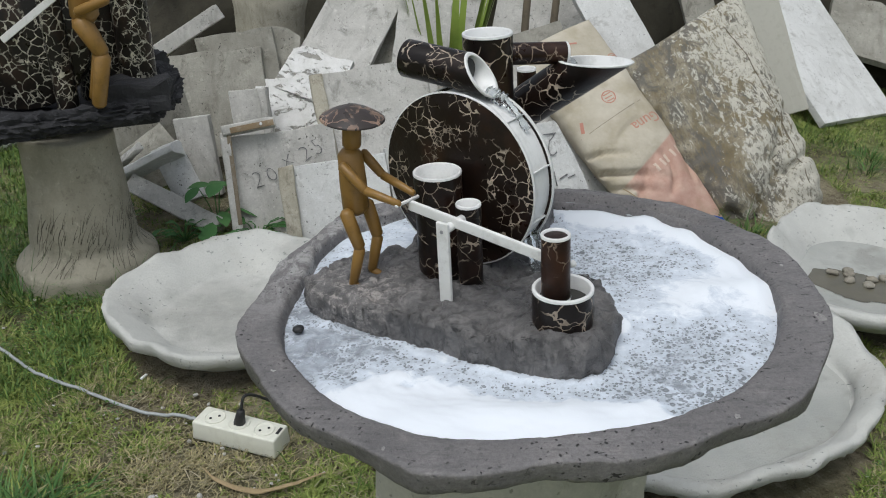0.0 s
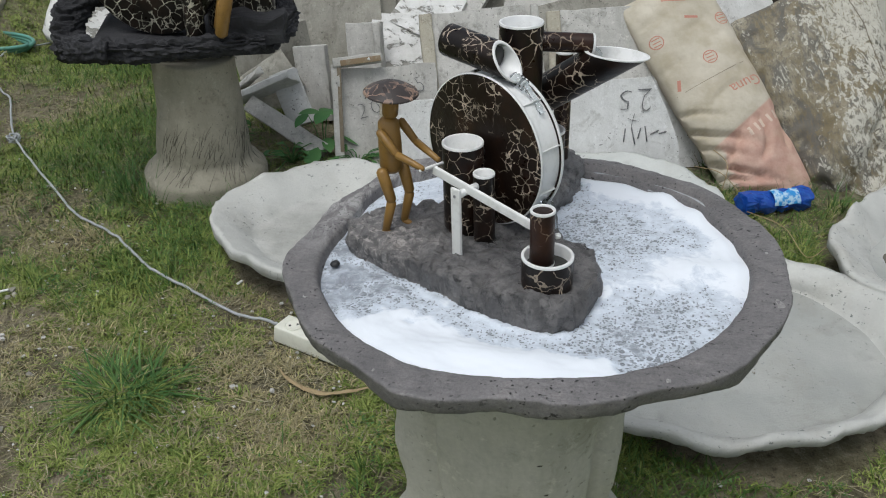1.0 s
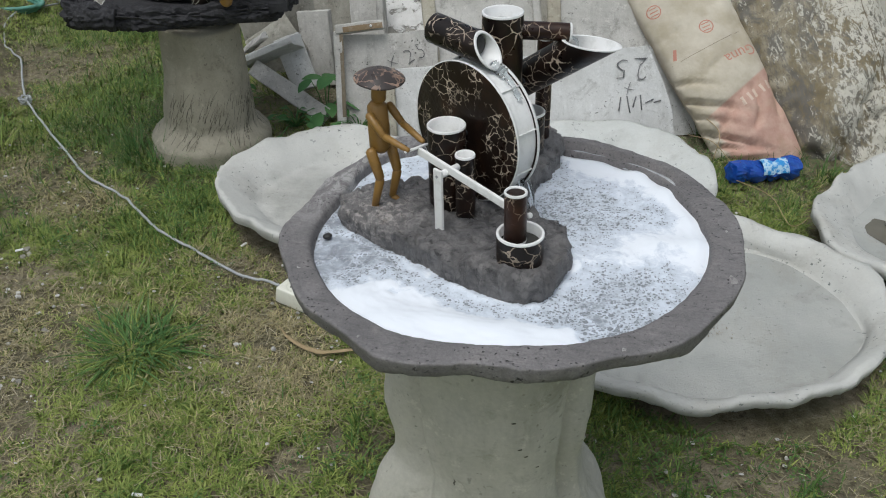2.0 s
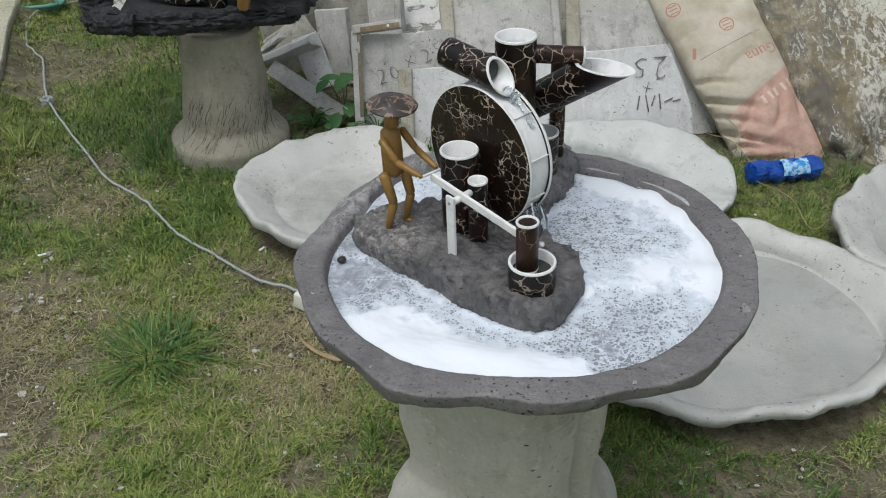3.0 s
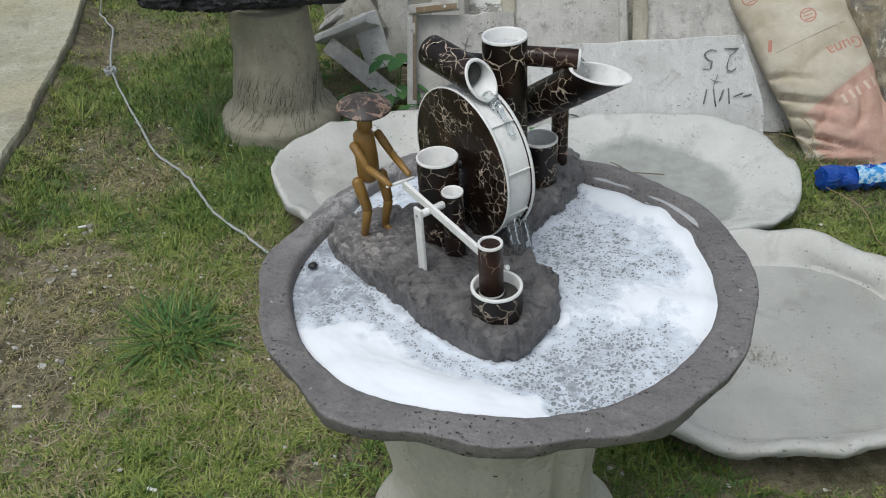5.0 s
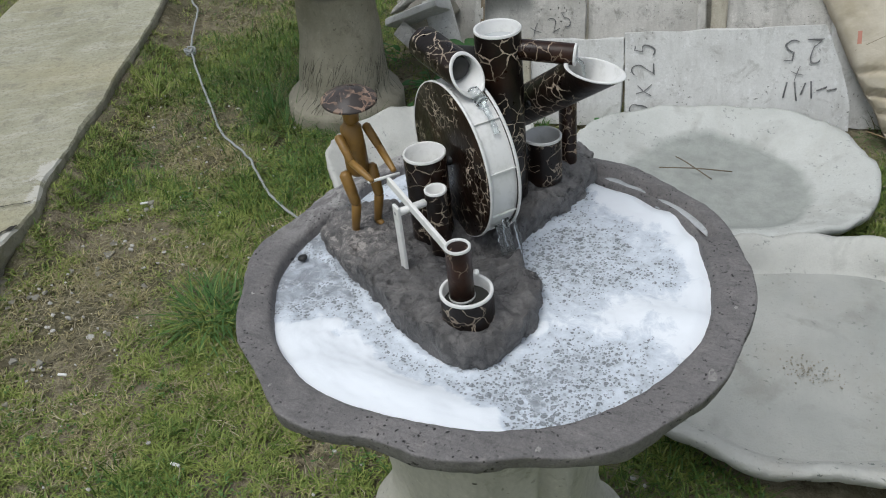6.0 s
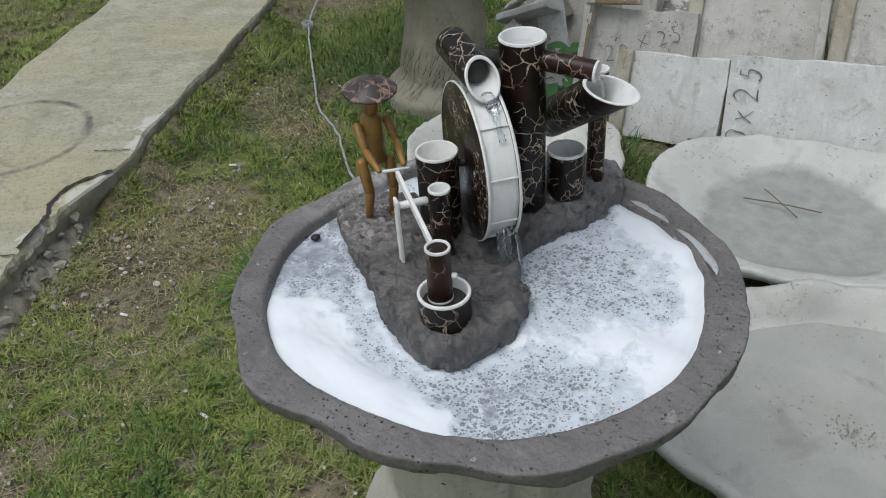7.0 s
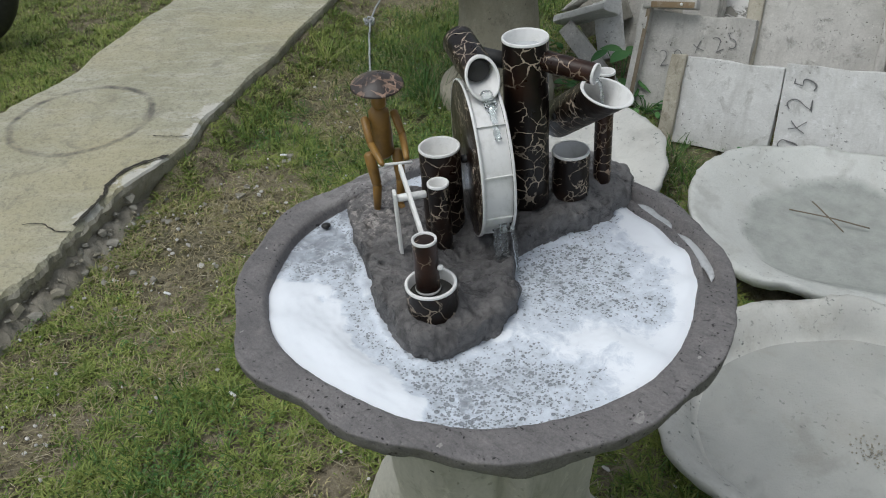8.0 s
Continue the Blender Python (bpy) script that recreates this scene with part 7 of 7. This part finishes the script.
PARCHED = ((-1.20, 0.82, 0.22, 0.22, -0.6), (-0.66, -0.38, 0.2, 0.14, -0.4), (-0.68, 0.40, 0.20, 0.14, 0.9), (-0.56, 0.20, 0.14, 0.12, 0.8), (-1.43, 0.88, 0.16, 0.13, 0.6), (-0.98, 0.72, 0.20, 0.12, 0.5), (-0.92, -0.19, 0.12, 0.12, 0.45), (-1.07, 1.24, 0.2, 0.08, 0.5),
           (-1.30, 0.15, 0.25, 0.25, 0.45), (-0.80, 0.02, 0.10, 0.08, 0.4), (-0.35, -0.22, 0.12, 0.08, 0.5), (-0.35, 0.05, 0.12, 0.12, -0.7), (-0.66, -0.22, 0.14, 0.10, -0.6), (-0.87, -0.10, 0.08, 0.08, -0.4),
           (-1.22, 1.04, 0.25, 0.10, -0.7), (-1.62, 0.60, 0.14, 0.2, -0.5), (-0.88, 0.55, 0.10, 0.05, -0.3), (0.40, 0.24, 0.35, 0.15, -0.5), (-0.98, 0.24, 0.12, 0.10, -0.5), (-1.55, 0.82, 0.16, 0.16, 0.5), (-1.82, 1.02, 0.12, 0.14, 0.5), (-2.05, 1.75, 0.12, 0.25, 0.5), (-1.40, 0.30, 0.20, 0.30, 0.4), (-1.15, 0.45, 0.12, 0.12, 0.3))
# (0.55, 0.22), (-0.50, 1.37), (-2.0, 2.5): darker blades stand in for shade
THICK_AND_SHADE = ((1.50, 2.55, 0.22, 0.25, 1.0), (-1.20, 0.84, 0.20, 0.20, 1.0), (-0.66, -0.38, 0.20, 0.12, 0.75), (-1.18, 1.08, 0.24, 0.13, 0.8), (-1.62, 1.45, 0.24, 0.55, 1.0), (-0.95, 1.45, 0.2, 0.12, 0.8), (-1.70, 0.66, 0.10, 0.25, 0.6), (-2.0, 2.5, 0.45, 0.8, 0.75), (0.55, 0.22, 0.55, 0.16, 0.75),
         (-0.33, 0.06, 0.10, 0.10, 0.7), (-0.50, 1.37, 0.14, 0.16, 1.3), (-0.66, -0.22, 0.10, 0.08, 0.45), (0.75, 1.62, 0.3, 0.2, 0.8))


def build_lawn(count, seed, lush_only=False):
    rng = np.random.default_rng(seed)
    x = rng.uniform(-4.2, 2.3, count * 3)
    y = rng.uniform(-1.1, 3.9, count * 3)
    keep = np.ones(len(x), bool)
    for bx, by, r in BOWLS:
        keep &= (x - bx) ** 2 + (y - by) ** 2 > r * r
    e = np.interp(y, [p[0] for p in EDGE], [p[1] for p in EDGE])
    keep &= (x > e + 0.004 + 0.02 * ((y > -0.6) & (y < 0.08))) | (x < e - 0.80)
    keep &= ~((y > 1.75) & (x > -1.2) & (x < 1.35))
    keep &= ~((y > 1.42) & (y < 1.8) & (x > -1.5) & (x < 0.45) & (rng.random(len(x)) < 0.75))
    near = np.hypot(x + 0.4, y - 0.2)
    keep &= rng.random(len(x)) < np.clip(1.5 - near * 0.33, 0.32, 1)
    rim = np.minimum(np.minimum(x + 4.2, 2.3 - x), np.minimum(y + 1.1, 3.9 - y))
    keep &= rng.random(len(x)) < np.clip(0.15 + rim / 0.35, 0, 1)
    x, y = x[keep], y[keep]
    # tussocks: a broad tide, hand-wide clumps and finger-wide tufts
    f = np.array([noise.noise(Vector((a * 1.9, b * 1.9, 0))) + 0.75 * noise.noise(Vector((a * 7, b * 7, 4))) for a, b in zip(x, y)])
    clump = np.array([noise.noise(Vector((a * 21, b * 21, 8))) + 0.6 * noise.noise(Vector((a * 47, b * 47, 2))) for a, b in zip(x, y)])
    green = patches(x, y, THICK_AND_SHADE)
    if lush_only:
        keep = rng.random(len(x)) < green * np.clip(0.6 + f + 0.5 * clump, 0.1, 1.2)
    else:
        keep = rng.random(len(x)) > 0.6 * green
    worn = patches(x, y, WORN)
    keep &= rng.random(len(x)) < np.clip(0.72 + 0.50 * f + 0.85 * clump - 0.80 * worn, 0.05, 1.0)
    x, y, f, clump, worn = (k[keep][:count] for k in (x, y, f, clump, worn))
    n = len(x)
    # neighbours lie over the same way
    lie = np.array([6.5 * noise.noise(Vector((a * 5, b * 5, 14))) for a, b in zip(x, y)])
    q = lie + rng.normal(0, 1.8, n)
    lean = rng.uniform(0.3, 2.8, n)
    lush = np.exp(-(((x + 1.25) / 0.45) ** 2 + ((y - 1.0) / 0.4) ** 2))
    length = rng.uniform(0.010, 0.036, n) * np.clip(1 + 0.5 * f + 0.5 * clump - 0.5 * worn + 0.9 * lush, 0.4, 2.2)
    parched = patches(x, y, PARCHED) - 0.30 * f + 0.25 * worn
    if lush_only:
        length = rng.uniform(0.035, 0.085, n)
        lean = lean * 0.6
        parched = parched * 0.3
    width = rng.uniform(0.0018, 0.0042, n)
    d = np.stack([np.cos(q) * lean, np.sin(q) * lean, np.ones(n)], 1)
    d /= np.linalg.norm(d, axis=1, keepdims=True)
    side = np.stack([-np.sin(q), np.cos(q), np.zeros(n)], 1) * width[:, None] / 2
    edge = np.interp(y, [p[0] for p in EDGE], [p[1] for p in EDGE])
    bank = np.where((y > 0.1) & (x > edge), 0.068 * np.clip(1 - (x - edge) / 0.17, 0, 1) * np.clip((y - 0.1) / 0.15, 0, 1), 0)
    base = np.stack([x, y, bank - 0.008 + 0.008 * np.clip(clump, 0, 1)], 1)
    mid = base + d * (length * 0.55)[:, None]
    tip = mid + (d * [1, 1, 0.35] + [0, 0, -0.1]) * (length * 0.55)[:, None]
    v = np.stack([base - side, base + side, mid + side * 0.8, mid - side * 0.8, tip], 1).reshape(-1, 3)
    k = np.arange(n)[:, None] * 5
    loops = np.concatenate([k, k + 1, k + 2, k + 3, k + 3, k + 2, k + 4], 1).ravel()
    me = bpy.data.meshes.new("grass")
    me.vertices.add(n * 5)
    me.vertices.foreach_set("co", v.ravel())
    me.loops.add(n * 7)
    me.loops.foreach_set("vertex_index", loops.astype(np.int32))
    me.polygons.add(n * 2)
    starts = (np.arange(n)[:, None] * 7 + np.array([0, 4])).ravel()
    me.polygons.foreach_set("loop_start", starts.astype(np.int32))
    me.update(calc_edges=True)
    me.attributes.new("parched", "FLOAT", "POINT").data.foreach_set("value", np.repeat(parched, 5).astype(np.float32))
    me.materials.append(LUSH_SHADE if lush_only else GRASS)
    label = "longer dark green grass round the pedestal and in place of shade by the bowls" if lush_only else "short green and straw-coloured lawn grass"
    tagged(new("long_grass" if lush_only else "grass", me), label, "grass", kind="stuff")


build_lawn(760000, 5)
build_lawn(200000, 6, True)


def build_thatch(count, seed):
    """Dry clippings lying flat, thickest where the sward is parched or worn."""
    rng = np.random.default_rng(seed)
    x, y = rng.uniform(-2.6, 1.4, count), rng.uniform(-0.9, 2.2, count)
    e = np.interp(y, [p[0] for p in EDGE], [p[1] for p in EDGE])
    keep = x > e + 0.02
    for bx, by, r in BOWLS:
        keep &= (x - bx) ** 2 + (y - by) ** 2 > r * r
    x, y = x[keep], y[keep]
    f = np.array([noise.noise(Vector((a * 8, b * 8, 40))) for a, b in zip(x, y)])
    keep = rng.random(len(x)) < np.clip(0.16 + 0.6 * f + 0.45 * patches(x, y, PARCHED) + 0.3 * patches(x, y, WORN), 0.03, 1)
    x, y = x[keep], y[keep]
    n = len(x)
    q = rng.uniform(0, 2 * np.pi, n)
    ln, w = rng.uniform(0.010, 0.040, n), rng.uniform(0.0004, 0.0010, n)
    z = rng.uniform(0.0, 0.014, n)
    d = np.stack([np.cos(q), np.sin(q), rng.uniform(-0.25, 0.25, n)], 1) * (ln / 2)[:, None]
    s = np.stack([-np.sin(q), np.cos(q), np.zeros(n)], 1) * w[:, None]
    c = np.stack([x, y, z], 1)
    v = np.stack([c - d - s, c - d + s, c + d + s, c + d - s], 1).reshape(-1, 3)
    me = bpy.data.meshes.new("dry_clippings")
    me.from_pydata(v.tolist(), [], (np.arange(n)[:, None] * 4 + np.arange(4)).tolist())
    me.materials.append(THATCH)
    tagged(new("dry_clippings", me), "dry straw clippings scattered over the lawn", "straw", kind="stuff")


THATCH = make_grass("straw_bits", (0.33, 0.295, 0.175), (0.20, 0.175, 0.10), (0.50, 0.45, 0.31), 0.72)
build_thatch(170000, 9)


def build_creepers(count, seed):
    """Small broad leaves of creeping weeds in the greener patches, and pale crumbs in the worn ones."""
    rng = np.random.default_rng(seed)
    x, y = rng.uniform(-2.4, 1.3, count), rng.uniform(-0.9, 2.0, count)
    e = np.interp(y, [p[0] for p in EDGE], [p[1] for p in EDGE])
    keep = x > e + 0.03
    for bx, by, r in BOWLS:
        keep &= (x - bx) ** 2 + (y - by) ** 2 > r * r
    x, y = x[keep], y[keep]
    f = np.array([noise.noise(Vector((a * 6, b * 6, 70))) + 0.6 * noise.noise(Vector((a * 20, b * 20, 71))) for a, b in zip(x, y)])
    keep = rng.random(len(x)) < np.clip(1.1 * f - 0.15 - 0.7 * patches(x, y, PARCHED) + 0.2 * patches(x, y, THICK_AND_SHADE), 0, 1)
    x, y = x[keep], y[keep]
    n = len(x)
    q = rng.uniform(0, 2 * np.pi, n)
    ln, w = rng.uniform(0.006, 0.013, n), rng.uniform(0.0018, 0.0034, n)
    d = np.stack([np.cos(q), np.sin(q), rng.uniform(-0.3, 0.6, n)], 1) * ln[:, None]
    s = np.stack([-np.sin(q), np.cos(q), rng.uniform(-0.2, 0.2, n)], 1) * w[:, None]
    c = np.stack([x, y, rng.uniform(0.006, 0.024, n)], 1)
    v = np.stack([c, c + d * 0.4 + s, c + d, c + d * 0.4 - s], 1).reshape(-1, 3)
    me = bpy.data.meshes.new("creeping_weed")
    me.from_pydata(v.tolist(), [], (np.arange(n)[:, None] * 4 + np.arange(4)).tolist())
    me.materials.append(TUFT)
    tagged(new("creeping_weed", me), "small green leaves of creeping weed in the lawn", "weed", kind="stuff")


build_creepers(150000, 11)


def build_grit(count, seed):
    """Crumbs of cement and dried leaf lying in the worn grass."""
    rng = np.random.default_rng(seed)
    x, y = rng.uniform(-2.0, 0.9, count * 8), rng.uniform(-0.8, 1.4, count * 8)
    e = np.interp(y, [p[0] for p in EDGE], [p[1] for p in EDGE])
    keep = (x > e + 0.02) & (rng.random(len(x)) < np.clip(0.10 + 0.5 * patches(x, y, WORN) + 0.2 * patches(x, y, PARCHED) + 0.6 * np.exp(-(x - e) / 0.12), 0, 1))
    for bx, by, r in BOWLS:
        keep &= (x - bx) ** 2 + (y - by) ** 2 > r * r
    bm = bmesh.new()
    for px, py in zip(x[keep][:count], y[keep][:count]):
        one = bmesh.ops.create_icosphere(bm, subdivisions=1, radius=rng.uniform(0.0018, 0.006) * (1.6 if rng.random() < 0.12 else 1))["verts"]
        at = Vector((px, py, rng.uniform(0.003, 0.010)))
        squash = Vector((rng.uniform(0.7, 1.5), rng.uniform(0.6, 1.2), rng.uniform(0.35, 0.8)))
        for p in one:
            p.co = p.co * squash + noise.noise_vector(p.co * 240 + at * 90) * 0.002 + at
    solo("cement_grit", bm, CEMENT_SLAB, "pale crumbs of cement scattered in the lawn", "grit", "stuff", smooth=False)


build_grit(520, 12)


# ---------------------------------------------------------------- small litter
def build_small():
    rnd = random.Random(4)
    spots = [(-1.523, 0.057), (-1.479, 0.099), (-1.43, 0.328), (-1.457, 0.371), (-1.336, -0.1), (-1.269, -0.075), (-1.361, -0.176), (-1.503, 0.577), (-1.49, 0.54)]
    spots += [(rnd.gauss(-1.42, 0.12), rnd.gauss(0.1, 0.35)) for _ in range(16)] + [(rnd.uniform(-1.9, -0.6), rnd.uniform(-0.4, 1.2)) for _ in range(8)]
    meshes = []
    for k in range(5):
        bm = bmesh.new()
        bmesh.ops.create_icosphere(bm, subdivisions=1, radius=0.012)
        for v in bm.verts:
            v.co += noise.noise_vector(v.co * 90 + Vector((k * 5, 0, 0))) * 0.009
            v.co.z *= 0.55
        me = bpy.data.meshes.new("pebble")
        bm.to_mesh(me)
        bm.free()
        me.materials.append(CEMENT_OLD)
        meshes.append(me)
    for k, (x, y) in enumerate(spots):
        if x < edge_x(y) + 0.05:
            continue
        ob = new("pebble", meshes[k % 5])
        s = rnd.uniform(0.4, 1.0) if k > 8 else rnd.uniform(0.8, 1.4)
        ob.matrix_world = Matrix.LocRotScale((x, y, 0.004), Euler((0, 0, rnd.uniform(0, 6))), (s, s * rnd.uniform(0.7, 1), s))
        tagged(ob, "small grey pebble lying in the worn grass", "pebble", "pebbles in the lawn")
    for x, y, q in ((-1.175, -0.084, 20), (-0.74, -0.17, 5), (-1.51, 0.555, 40), (-0.9, 0.75, 70)):
        solo("litter", box(0.023, 0.007, 0.005, Matrix.Translation((x, y, 0.014)) @ pose(0, 0, 0, 4, 0, q), 0.002), WHITE_PVC, "small white scrap lying on the lawn", "litter", group="white scraps")
    pts = smooth_path([(-0.66, 0.42, 0.012), (-0.60, 0.37, 0.02), (-0.53, 0.35, 0.014), (-0.46, 0.37, 0.022), (-0.39, 0.41, 0.02)], 6)
    bm = strand(pts, [0.0015 + 0.0065 * math.sin(math.pi * k / (len(pts) - 1)) for k in range(len(pts))], 8)
    for v in bm.verts:
        v.co.z = 0.012 + (v.co.z - 0.012) * 0.3 + 0.006 * noise.noise(v.co * 30)
    solo("dry_leaf", bm, STRAW, "curled dry brown leaf strip on the lawn", "dry leaf")
    for pts in ([(0.56, 1.53, 0.03), (0.66, 1.41, 0.05), (0.715, 1.27, 0.03), (0.79, 1.33, 0.06)], [(0.40, 1.80, 0.05), (0.48, 1.70, 0.08), (0.55, 1.60, 0.05)], [(0.44, 1.83, 0.12), (0.50, 1.74, 0.10), (0.49, 1.66, 0.03)]):
        solo("dry_stalk", strand(smooth_path(pts, 6), 0.0015, 6), STRAW, "dry straw-coloured stalk by the bag", "dry stalk", group="dry stalks")
    for pts in ([(-0.13, 1.33, 0.05), (-0.03, 1.355, 0.058), (0.075, 1.395, 0.05)], [(-0.10, 1.41, 0.05), (-0.06, 1.37, 0.064), (0.03, 1.33, 0.05)]):
        solo("twig", strand(smooth_path(pts, 5), 0.0019, 6), WOOD_OLD, "thin dark twig lying in the cement bowl", "twig", group="twigs in the bowl")


build_small()
